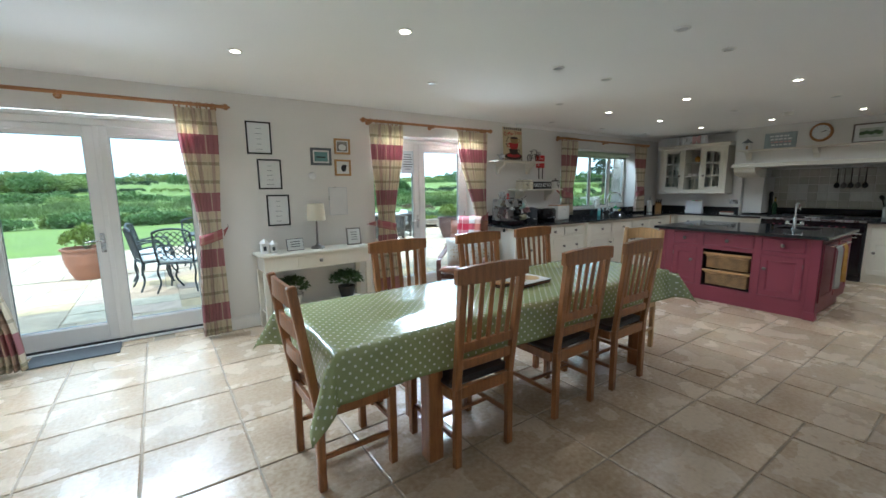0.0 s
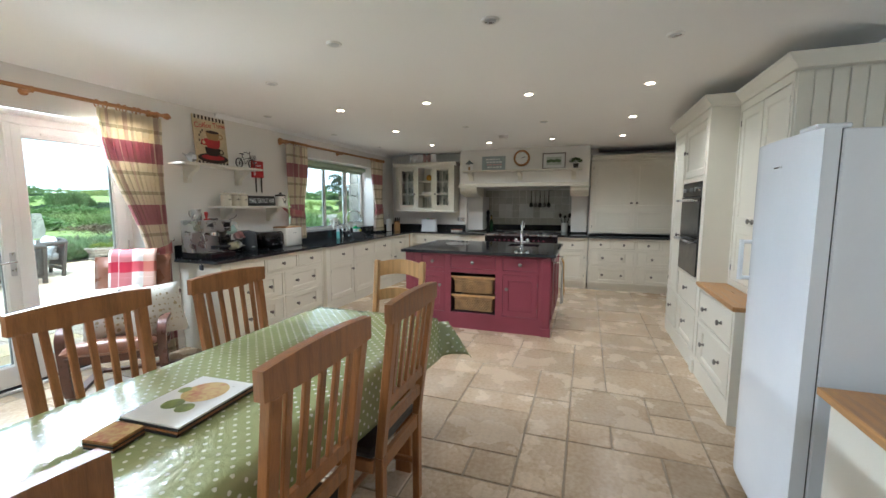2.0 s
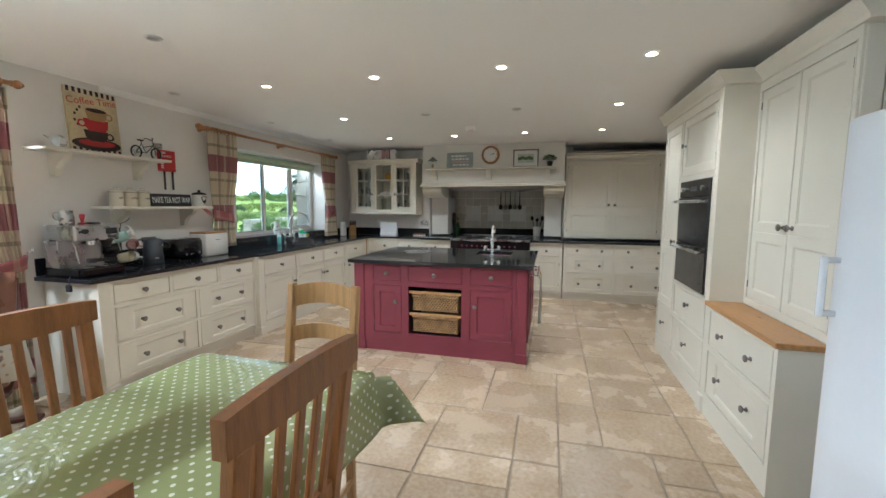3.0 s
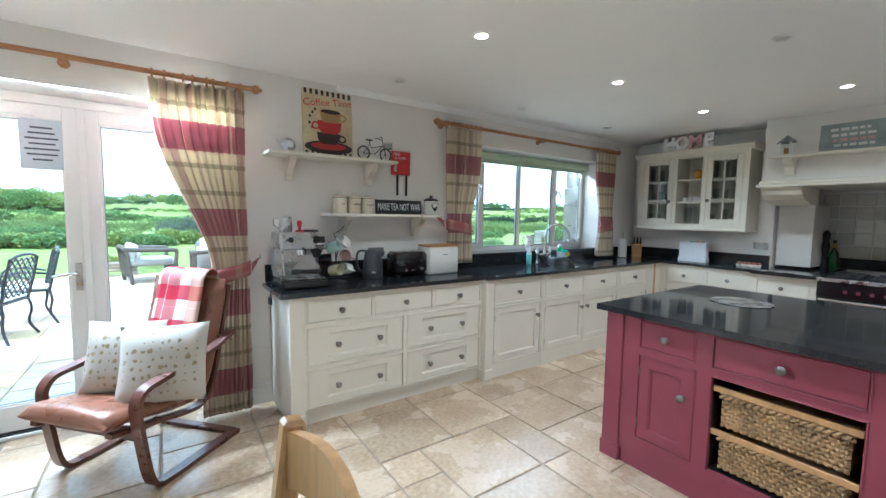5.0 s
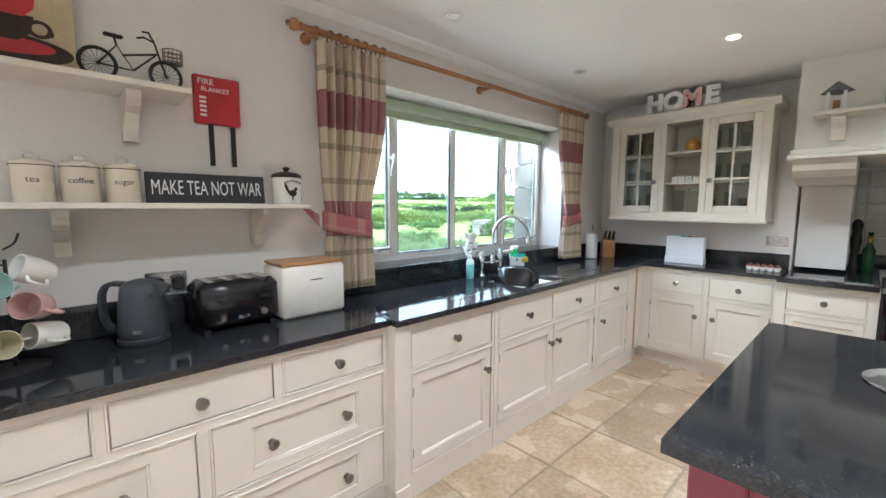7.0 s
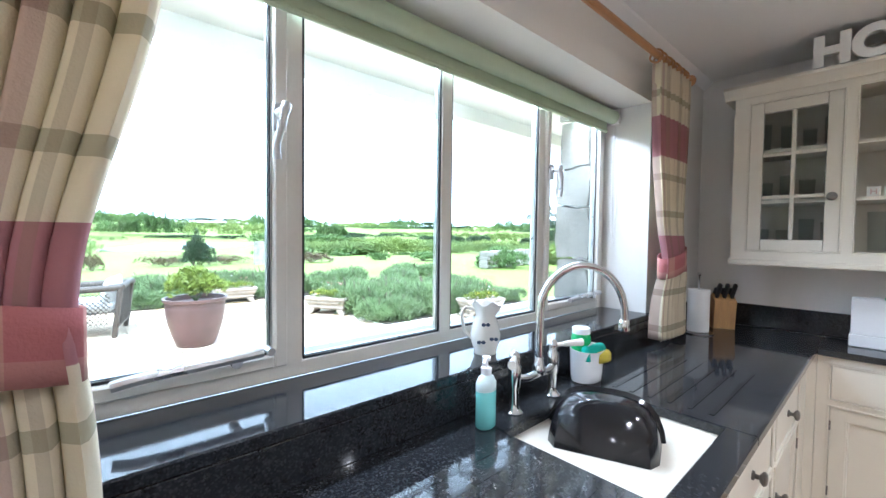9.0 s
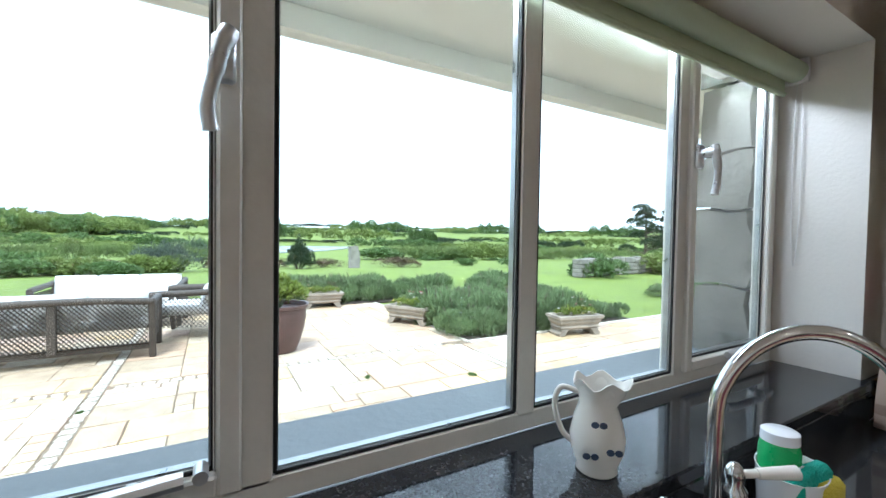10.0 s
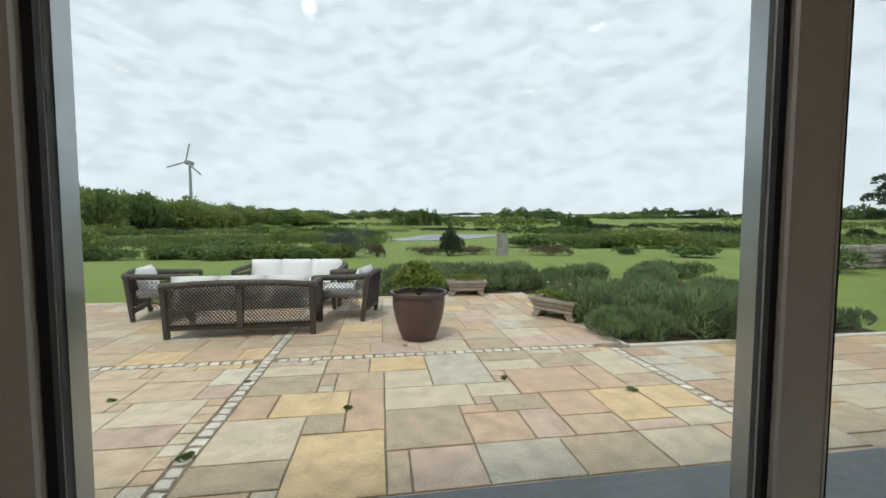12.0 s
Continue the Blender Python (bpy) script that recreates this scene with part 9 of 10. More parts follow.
for x, y, sx, sz in ((13.0, 113.0, 0.32, 2.0), (8.0, 118.0, 0.25, 1.5), (46.0, 98.0, 0.34, 1.5), (50.0, 101.0, 0.22, 1.2), (145.0, 215.0, 1.3, 2.4), (168.0, 205.0, 0.9, 2.0)):
    x, y, q = sited(x, y)
    t = thing("hedgerow", "group of taller trees standing above the hedges", "trees", (x, y, land(x, y) - 0.1), -8, "far trees")
    ob = new("leaves", FAR_ME[0])
    ob.parent, ob.matrix_basis = t, Matrix.Diagonal((sx, 1, sz, 1))
    tagged(t, kind="stuff")
# taller dark trees to the right
for x, y, h, r, sd in ((25.6, 18.8, 3.0, 1.3, 1), (27.0, 18.0, 3.2, 1.5, 2), (28.6, 17.0, 2.9, 1.5, 3), (30.5, 15.5, 3.3, 1.6, 4), (33.0, 14.0, 3.6, 1.8, 5), (36.0, 15.0, 4.0, 2.0, 6)):
    x, y, q = sited(x, y)
    h, r = h * q, r * q
    t = thing("pine_tree", "dark pine tree beyond the stone wall", "tree", (x, y, land(x, y)), sd * 50, "pines by the wall")
    bm = B()
    rod(bm, (0, 0, -0.2), (0.1, 0, h * 0.9), 0.16, 0.03, 8)
    rr7 = random.Random(sd)
    blobs = []
    for q in range(13):
        f = (q + 1) / 13
        a, ln = rr7.uniform(0, 6.28), r * (1.05 - 0.75 * f) * rr7.uniform(0.7, 1.1)
        e = (ln * math.cos(a), ln * math.sin(a), h * (0.18 + 0.78 * f) + 0.15)
        rod(bm, (0, 0, h * (0.15 + 0.75 * f)), e, 0.05, 0.012, 5)
        blobs.append((e[0] * 0.75, e[1] * 0.75, e[2], 0.55, 0.55, 0.32))
    part("trunk", bm, BARK, t, "tapered trunk and limbs")
    ob = new("crown", leaf_cloud("crown", blobs, 5200, 0.17, 90 + sd, CONIFER, 0.14, 0.5))
    ob.parent = t
# pond
WATER = material("pond_water", (0.16, 0.19, 0.20), 0.30, dark=0.9, scale=0.5, spec=1.0, bump=0.9, bump_scale=2.0)
for nm, cx, cy, rx, ry, slant in (("pond", 26.0, 96.0, 9.5, 36.0, 0.43), ("pond", 69.0, 61.0, 11.0, 8.0, 0.0)):
    bm = B()
    prism(bm, [(cx + slant * ry * math.sin(a) + rx * math.cos(a) * (1 + 0.12 * math.sin(3 * a)), cy + ry * math.sin(a) * (1 + 0.1 * math.cos(2 * a))) for a in [2 * math.pi * q / 48 for q in range(48)]], land(cx, cy) - 0.2, land(cx, cy) + 0.06, "Z")
    structure(nm, bm, WATER, "still pale pond beyond the lawn", "pond")
REED = material("reeds", (0.15, 0.21, 0.06), 0.8, dark=0.5, scale=0.5, fine=0.6)
REED_ME = leaf_cloud("reed_blades", [(q * 1.6 - 6, random.Random(q).uniform(-0.8, 0.8), 0.5, 1.2, 1.0, 0.65) for q in range(9)], 2600, 0.45, 7, REED, 0.04, 1.6)
for i in range(34):
    a = radians(-40 + 92 * (i + rnd.uniform(-0.4, 0.4)) / 34)
    d = rnd.uniform(40, 46) if i % 2 else rnd.uniform(96, 112)
    x, y = 6 + d * math.sin(a), 5 + d * math.cos(a)
    if (-6 if i % 2 else 1) < math.degrees(a) < (30 if i % 2 else 21):
        continue
    t = thing("reed_bed", "tall green reeds round the pond", "reeds", (x, y, land(x, y)), -math.degrees(a), "reed beds")
    ob = new("blades", REED_ME)
    ob.parent, ob.matrix_basis = t, Matrix.Diagonal((1.3, 1.1, rnd.uniform(0.8, 1.3), 1))
    tagged(t, kind="stuff")
t = thing("standing_stone", "upright grey standing stone on the lawn", "stone", (12.94, 25.5, land(12.94, 25.5)))
bm = B()
box(bm, -0.30, 0.30, -0.17, 0.17, -0.1, 1.15)
bmesh.ops.subdivide_edges(bm, edges=bm.edges, cuts=5, use_grid_fill=True)
for v in bm.verts:
    v.co.x *= 1.0 - 0.25 * max(0, v.co.z)
    v.co += 0.09 * noise.noise_vector(v.co * 2.5)
part("stone", bm, STONE, t, "", 40)
# wind turbine
TURB = material("grey_turbine_paint", (0.36, 0.38, 0.40), 0.5, dark=0.85, scale=0.5)
t = thing("wind_turbine", "white wind turbine standing beyond the bank", "wind turbine", (-50.1, 138.0, land(-50.1, 138)))
HUB = 19.9 - land(-50.1, 138)
bm = B()
rod(bm, (0, 0, -1), (0, 0, HUB - 0.5), 0.6, 0.35, 14)
part("tower", bm, TURB, t, "", 50)
bm = boxes((-0.7, 0.7, -2.0, 1.6, HUB - 0.6, HUB + 0.6), bevel=0.2)
rod(bm, (0, -2.0, HUB), (0, -2.7, HUB), 0.5, 0.25)
part("nacelle", bm, TURB, t)
for q in range(3):
    a = radians(78 + 120 * q)
    bm = B()
    tipx, tipz = 5.5 * math.cos(a), 5.5 * math.sin(a)
    bar(bm, (0, -2.5, HUB), (tipx, -2.5, HUB + tipz), 0.5, 0.12, 0.03, up=(0, 1, 0))
    part("blade", bm, TURB, t)
# garden wall
gw = thing("stone_wall", "low dry-stone garden wall of grey stones", "stone wall", (19.0, 15.6, land(19.0, 15.6)), 6)
part("core", boxes((0.05, 10.0, -0.16, 0.16, -0.1, 0.60)), STONE, gw, "rubble core")
rr8 = random.Random(3)
zz = 0.0
for course in range(4):
    x = 0.0
    h = 0.17
    while x < 10.0:
        w = rr8.uniform(0.2, 0.5)
        bm = boxes((x + 0.008, x + w - 0.008, -0.21 - rr8.uniform(0, 0.03), 0.21, zz, zz + h - 0.015 + (0.12 if course == 3 else 0) * rr8.random()), bevel=0.02)
        part("stone", bm, STONE, gw)
        x += w
    zz += h

# small weeds in the joints of the paving
WEED_ME = leaf_cloud("weed_leaves", [(0, 0, 0.02, 0.07, 0.05, 0.03), (0.05, 0.02, 0.015, 0.05, 0.04, 0.02)], 160, 0.035, 77, SHRUB, 0.25, 0.5)
for x, y, s in ((5.33, 7.17, 1.2), (6.27, 7.72, 0.9), (7.65, 8.15, 0.9), (8.65, 7.72, 1.1), (5.32, 8.4, 0.7), (6.8, 9.3, 0.5), (4.35, 8.15, 0.8), (9.2, 7.1, 1.0)):
    s *= 0.55
    t = thing("weed", "small green weed growing in a paving joint", "weed", (x, y, 0.0), x * 77, "weeds in the paving")
    ob = new("leaves", WEED_ME)
    ob.parent, ob.matrix_basis = t, Matrix.Diagonal((s, s, s, 1))

# ---- patio furniture ----
RATTAN = material("brown_rattan", (0.07, 0.056, 0.045), 0.6, dark=0.6, scale=20, bump=0.4, bump_scale=90)
CUSH = material("white_outdoor_cushion", (0.72, 0.72, 0.71), 0.85, dark=0.95, scale=5, bump=0.2, bump_scale=150)


def lattice(bm, x0, x1, z0, z1, y, pitch, t, th=0.006):
    """Crossing diagonal strips that fill a rectangle, with gaps between."""
    w, h = x1 - x0, z1 - z0
    s = -h
    while s < w:
        for sg in (1, -1):
            a, b = max(s, 0.0), min(s + h, w)
            if b - a > 0.01:
                za, zb = a - s, b - s
                if sg < 0:
                    za, zb = h - za, h - zb
                bar(bm, (x0 + a, y, z0 + za), (x0 + b, y, z0 + zb), th, t, 0, up=(0, 1, 0))
        s += pitch


def pillow(bm, cx, cy, cz, w, h, d, rx=0.0):
    tmp = B()
    n = 8
    for sg in (1, -1):
        vs = [[tmp.verts.new(((2 * i / n - 1) * w / 2, sg * d / 2 * ((1 - abs(2 * i / n - 1) ** 3) * (1 - abs(2 * j / n - 1) ** 3)) ** 0.5, (2 * j / n - 1) * h / 2)) for j in range(n + 1)] for i in range(n + 1)]
        for i in range(n):
            for j in range(n):
                tmp.faces.new((vs[i][j], vs[i + 1][j], vs[i + 1][j + 1], vs[i][j + 1]))
    bmesh.ops.transform(tmp, matrix=pose(cx, cy, cz, rx), verts=tmp.verts)
    me = bpy.data.meshes.new("tmp")
    tmp.to_mesh(me)
    bm.from_mesh(me)
    tmp.free()


def rattan_seat(name, label, at, rz, w, cat, group=""):
    """A rattan sofa or armchair: its back at y = 0, seat towards +y."""
    t = thing(name, label, cat, at, rz, group)
    t.matrix_basis = t.matrix_basis @ Matrix.Diagonal((1, 1, 1.12, 1))
    d = 0.78
    for x in (0.0, w):
        s = 1 if x else -1
        for y0, y1, top in ((0.0, -0.06, 0.62), (d - 0.06, d - 0.02, 0.56)):
            bm = B()
            bar(bm, (x, y0 + (0.02 if y0 == 0 else 0), 0.0), (x, y1, top), 0.07, 0.06, 0.012, up=(0, 1, 0))
            part("leg", bm, RATTAN, t)
        bm = B()
        tube(bm, curve([(x, -0.07, 0.60), (x, 0.2, 0.585), (x, d - 0.1, 0.57), (x, d, 0.55)]), 0.04, 8)
        part("arm_rail", bm, RATTAN, t, "", 50)
        bm = B()
        lat = B()
        lattice(lat, 0.06, d - 0.1, 0.16, 0.52, 0, 0.055, 0.010)
        bmesh.ops.transform(lat, matrix=pose(x, 0, 0, 0, 0, 90), verts=lat.verts)
        me = bpy.data.meshes.new("tmp")
        lat.to_mesh(me)
        bm.from_mesh(me)
        lat.free()
        bm2 = bm
        part("side_weave", bm2, RATTAN, t, "open woven rattan")
    bm = B()
    tube(bm, curve([(-0.01, -0.07, 0.60), (w * 0.3, -0.085, 0.63), (w * 0.7, -0.085, 0.63), (w + 0.01, -0.07, 0.60)]), 0.035, 8)
    part("back_rail", bm, RATTAN, t, "", 50)
    part("seat_rail", boxes((-0.02, w + 0.02, -0.02, 0.03, 0.10, 0.16), (-0.02, w + 0.02, d - 0.05, d, 0.20, 0.30), bevel=0.01), RATTAN, t)
    if w > 1.2:
        part("back_post", boxes((w / 2 - 0.04, w / 2 + 0.04, -0.07, 0.0, 0.12, 0.62), bevel=0.01), RATTAN, t)
    spans = [(0.04, w / 2 - 0.05), (w / 2 + 0.05, w - 0.04)] if w > 1.2 else [(0.04, w - 0.04)]
    for a, b in spans:
        bm = B()
        lattice(bm, a, b, 0.16, 0.60, -0.035, 0.044, 0.025)
        part("back_weave", bm, RATTAN, t, "open woven rattan")
    n = 3 if w > 1.2 else 1
    for q in range(n):
        x0, x1 = 0.05 + (w - 0.1) * q / n, 0.05 + (w - 0.1) * (q + 1) / n
        part("seat_cushion", boxes((x0 + 0.005, x1 - 0.005, 0.04, d - 0.03, 0.30, 0.42), bevel=0.035), CUSH, t, "white seat cushion", 60)
        bm = B()
        pillow(bm, (x0 + x1) / 2, 0.11, 0.525, (x1 - x0) * 1.02, 0.36, 0.18, 14)
        part("back_cushion", bm, CUSH, t, "white scatter cushion", 60)
    return t


rattan_seat("garden_sofa", "brown rattan garden sofa with white cushions, seen from behind", (3.89, 9.98, 0), 0.5, 1.75, "garden sofa", "rattan garden set")
rattan_seat("garden_armchair", "brown rattan garden armchair with a white cushion", (*sited(5.95, 10.35)[:2], 0), 77, 0.80, "garden armchair", "rattan garden set")
rattan_seat("garden_armchair", "brown rattan garden armchair with a white cushion", (*sited(2.55, 11.2)[:2], 0), -78, 0.80, "garden armchair", "rattan garden set")
rattan_seat("garden_sofa", "brown rattan garden sofa with white scatter cushions", (*sited(5.45, 12.05)[:2], 0), 176, 1.75, "garden sofa", "rattan garden set")
TERRA = material("brown_glazed_terracotta", (0.105, 0.058, 0.052), 0.42, dark=0.7, scale=4, bump=0.15, bump_scale=60)
TERRA2 = material("red_terracotta", (0.30, 0.125, 0.07), 0.6, dark=0.75, scale=4, bump=0.15, bump_scale=60)


def big_pot(label, x, y, r, h, mat, seed, spread=1.0):
    t = thing("plant_pot", label, "plant pot", (x, y, 0))
    bm = B()
    lathe(bm, [(r * 0.58, 0.0), (r * 0.62, 0.012), (r * 0.76, h * 0.22), (r * 0.89, h * 0.48), (r * 0.955, h * 0.70), (r * 0.965, h * 0.79), (r * 0.965, h * 0.82), (r * 0.955, h * 0.84), (r * 0.97, h * 0.86), (r * 0.96, h * 0.88), (r * 0.97, h * 0.92), (r * 1.04, h * 0.94), (r * 1.05, h), (r * 0.96, h), (r * 0.93, h * 0.9), (0.01, h * 0.9)], 40)
    part("pot", bm, mat, t, "ribbed rim", 40)
    ob = new("leaves", leaf_cloud("pot_leaves", [(q[0] * r * spread, q[1] * r * spread, h + 0.10 + q[2] * 0.12, r * 0.42 * spread, r * 0.42 * spread, 0.16) for q in ((0, 0, 1.2), (0.5, 0.1, 0.2), (-0.5, 0.2, 0.4), (0.1, -0.5, 0.3), (-0.2, 0.5, 0.8), (0.55, -0.4, 0.0), (-0.55, -0.4, 0.1))], 1500, 0.055, seed, YOUNG, 0.3, 0.4))
    ob.parent = t
    bm = B()
    for q in range(9):
        a = q * 0.7
        rod(bm, (0, 0, h * 0.88), (0.6 * r * math.cos(a), 0.6 * r * math.sin(a), h + 0.25), 0.006, 0.003, 5)
    part("stems", bm, LEAF, t)


big_pot("large brown glazed pot with leafy green plants on the patio", 6.99, 9.62, 0.34, 0.60, TERRA, 5)
big_pot("large terracotta pot with bright leafy plants on the patio", -1.02, 8.97, 0.35, 0.53, TERRA2, 6)
TROUGH = material("weathered_stone_trough", (0.36, 0.31, 0.25), 0.9, dark=0.6, scale=7, bump=0.6, bump_scale=50)
PETAL = [material("yellow_petal", (0.75, 0.52, 0.02), 0.7, dark=0.8, scale=20), material("crimson_petal", (0.42, 0.02, 0.07), 0.7, dark=0.8, scale=20), material("white_petal", (0.75, 0.74, 0.70), 0.7, dark=0.9, scale=20)]


def trough(label, x, y, rz, seed):
    t = thing("planter_trough", label, "planter", (x, y, 0), rz, "stone troughs")
    w, d = 0.74, 0.34
    bm = B()
    loops = []
    for o, z in ((0.05, 0.10), (0.02, 0.13), (0.035, 0.16), (0.0, 0.21), (0.0, 0.24), (-0.03, 0.27), (-0.03, 0.31), (0.03, 0.31), (0.05, 0.26)):
        loops.append([bm.verts.new(((sx * (w / 2 - o)), sy * (d / 2 - o), z)) for sx, sy in ((-1, -1), (1, -1), (1, 1), (-1, 1))])
    for a, b in zip(loops, loops[1:]):
        for q in range(4):
            bm.faces.new((a[q], a[(q + 1) % 4], b[(q + 1) % 4], b[q]))
    bm.faces.new(loops[0])
    bm.faces.new(loops[-1])
    part("basin", bm, TROUGH, t)
    for s in (-1, 1):
        bm = B()
        prism(bm, [(s * 0.30, 0.0), (s * 0.36, 0.0), (s * 0.37, 0.04), (s * 0.33, 0.075), (s * 0.34, 0.105), (s * 0.20, 0.105), (s * 0.24, 0.06), (s * 0.26, 0.02)], -d / 2 + 0.03, d / 2 - 0.03, "Y")
        part("foot", bm, TROUGH, t, "scrolled stone foot")
    ob = new("leaves", leaf_cloud("trough_leaves", [(-0.25 + 0.125 * q, 0, 0.34, 0.12, 0.12, 0.07 + 0.04 * (q % 2)) for q in range(5)], 420, 0.05, seed, YOUNG, 0.25, 0.8))
    ob.parent = t
    rr9 = random.Random(seed)
    for ci, n in ((0, 10), (1, 5), (2, 5)):
        bm = B()
        for _ in range(n):
            c = Vector((rr9.uniform(-0.3, 0.3), rr9.uniform(-0.12, 0.12), rr9.uniform(0.33, 0.42) + (0.18 if ci else 0) * rr9.random()))
            for q in range(5):
                a = q * 1.257
                v = [bm.verts.new(c + Vector(p)) for p in ((0, 0, 0), (0.022 * math.cos(a), 0.022 * math.sin(a), 0.008), (0.022 * math.cos(a + 0.9), 0.022 * math.sin(a + 0.9), 0.008))]
                bm.faces.new(v)
        part("flowers", bm, PETAL[ci], t, ("yellow", "crimson", "white")[ci] + " flowers")


trough("weathered stone trough planted with flowers by the lavender", 8.24, 12.62, -5, 1)
trough("weathered stone trough planted with flowers on the patio", 9.20, 10.42, -57, 2)
trough("weathered stone trough with crimson and white flowers", 11.18, 8.60, -11, 3)
trough("weathered stone trough beside the lawn edge", 2.6, 12.6, 0, 4)
trough("weathered stone trough at the far patio edge", 14.6, 8.5, 0, 5)
IRON = material("dark_cast_aluminium", (0.045, 0.05, 0.055), 0.45, 0.6, dark=0.7, scale=20, bump=0.2, bump_scale=120)


def garden_chair(label, at, rz):
    """Cast metal chair with a lattice back (towards -y) and a cream cushion."""
    t = thing("garden_chair", label, "garden chair", at, rz, "cast metal garden chairs")
    for s in (-1, 1):
        for y, b in ((-0.20, -0.06), (0.20, 0.08)):
            bm = B()
            tube(bm, curve([(s * 0.22, y, 0.42), (s * 0.24, y + b * 0.3, 0.30), (s * 0.22, y, 0.15), (s * 0.26, y + b, 0.0)]), 0.014, 8)
            part("leg", bm, IRON, t, "", 50)
        bm = B()
        tube(bm, curve([(s * 0.24, -0.22, 0.62), (s * 0.29, 0.0, 0.66), (s * 0.28, 0.16, 0.62), (s * 0.24, 0.20, 0.42)]), 0.014, 8)
        part("arm", bm, IRON, t, "", 50)
        bm = B()
        tube(bm, curve([(s * 0.22, -0.20, 0.42), (s * 0.24, -0.25, 0.65), (s * 0.23, -0.30, 0.88)]), 0.015, 8)
        part("back_post", bm, IRON, t, "", 50)
    bm = B()
    tube(bm, curve([(-0.23, -0.30, 0.88), (-0.12, -0.31, 0.915), (0.0, -0.315, 0.925), (0.12, -0.31, 0.915), (0.23, -0.30, 0.88)]), 0.016, 8)
    part("top_rail", bm, IRON, t, "", 50)
    lat, bm = B(), B()
    lattice(lat, -0.22, 0.22, 0.0, 0.42, 0, 0.085, 0.013, 0.010)
    bmesh.ops.transform(lat, matrix=pose(0, -0.215, 0.475, 12), verts=lat.verts)
    part("lattice", lat, IRON, t, "crossed lattice back")
    bm.free()
    part("seat", boxes((-0.24, 0.24, -0.22, 0.22, 0.41, 0.43), bevel=0.006), IRON, t)
    part("seat_pad", boxes((-0.225, 0.225, -0.20, 0.21, 0.431, 0.475), bevel=0.016), CUSH, t, "cream seat pad", 60)
    return t


gc = garden_chair("dark cast metal garden chair with a cream pad", (0.22, 7.08, 0), -20)
for x, y, rz in ((1.92, 7.62, 75), (2.02, 8.40, 105), (-0.10, 7.48, -78), (-0.12, 8.35, -100), (0.62, 9.0, 186)):
    copy_thing(gc, pose(x, y, 0, 0, 0, rz))
t = thing("garden_table", "oval cast metal garden table with a lattice top", "garden table", (0.98, 8.05, 0))
t.matrix_basis = t.matrix_basis @ Matrix.Diagonal((0.66, 0.9, 1, 1))
bm = B()
n = 40
lo = [bm.verts.new((0.92 * math.cos(2 * math.pi * q / n), 0.62 * math.sin(2 * math.pi * q / n), 0.70)) for q in range(n)]
hi = [bm.verts.new((0.92 * math.cos(2 * math.pi * q / n), 0.62 * math.sin(2 * math.pi * q / n), 0.73)) for q in range(n)]
for q in range(n):
    bm.faces.new((lo[q], lo[(q + 1) % n], hi[(q + 1) % n], hi[q]))
bm.faces.new(lo[::-1])
bm.faces.new(hi)
part("top", bm, IRON, t, "dark metal top")
for s in (-1, 1):
    for r in (-1, 1):
        bm = B()
        tube(bm, curve([(s * 0.35, r * 0.2, 0.70), (s * 0.30, r * 0.18, 0.4), (s * 0.45, r * 0.28, 0.12), (s * 0.55, r * 0.34, 0.0)]), 0.02, 8)
        part("leg", bm, IRON, t, "", 50)

# ---- separate panels ----
def split_loose(ob, name):
    """Leave the first joined piece in ob and make each further one a part of its own beside it."""
    bm = B()
    bm.from_mesh(ob.data)
    left, groups = set(bm.verts), []
    while left:
        stack, seen = [left.pop()], []
        while stack:
            v = stack.pop()
            seen.append(v)
            for e in v.link_edges:
                o = e.other_vert(v)
                if o in left:
                    left.discard(o)
                    stack.append(o)
        groups.append(seen)
    if len(groups) < 2 or len(groups) > 150:
        bm.free()
        return
    groups.sort(key=lambda g: -len(g))
    for k, g in enumerate(groups):
        idx = {v: n for n, v in enumerate(g)}
        faces = {f for v in g for f in v.link_faces}
        me = bpy.data.meshes.new(name)
        me.from_pydata([v.co[:] for v in g], [], [[idx[v] for v in f.verts] for f in faces])
        for m in ob.data.materials:
            me.materials.append(m)
        if k == 0:
            first = me
        else:
            q = new(name, me)
            q.parent, q.matrix_basis = ob.parent, ob.matrix_basis
    bm.free()
    ob.data = first


for ob in sorted(scene.objects, key=lambda o: o.name):
    kind = ob.name.split(".")[0]
    if ob.type == "MESH" and ob.parent and kind in ("body", "top", "upstand", "cornice", "apron", "seat_rail"):
        split_loose(ob, {"body": "panel", "top": "slab"}.get(kind, kind))

# ---- laid pieces: floor tiles, paving, wall tiles ----
def packed(nx, ny, sizes, seed, fixed=()):
    """A random bond of rectangles on a grid: (i, j, w, h)."""
    rr, used, out = random.Random(seed), set(), list(fixed)
    for i, j, w, h in fixed:
        used.update((a, b) for a in range(i, i + w) for b in range(j, j + h))
    for j in range(ny):
        for i in range(nx):
            if (i, j) in used:
                continue
            opts = list(sizes)
            rr.shuffle(opts)
            opts.sort(key=lambda s: -s[0] * s[1] * rr.uniform(0.35, 1.0))
            for w, h in opts + [(1, 1)]:
                cells = [(a, b) for a in range(i, i + w) for b in range(j, j + h)]
                if i + w <= nx and j + h <= ny and not any(c in used for c in cells):
                    used.update(cells)
                    out.append((i, j, w, h))
                    break
    return out


PIECES = {}


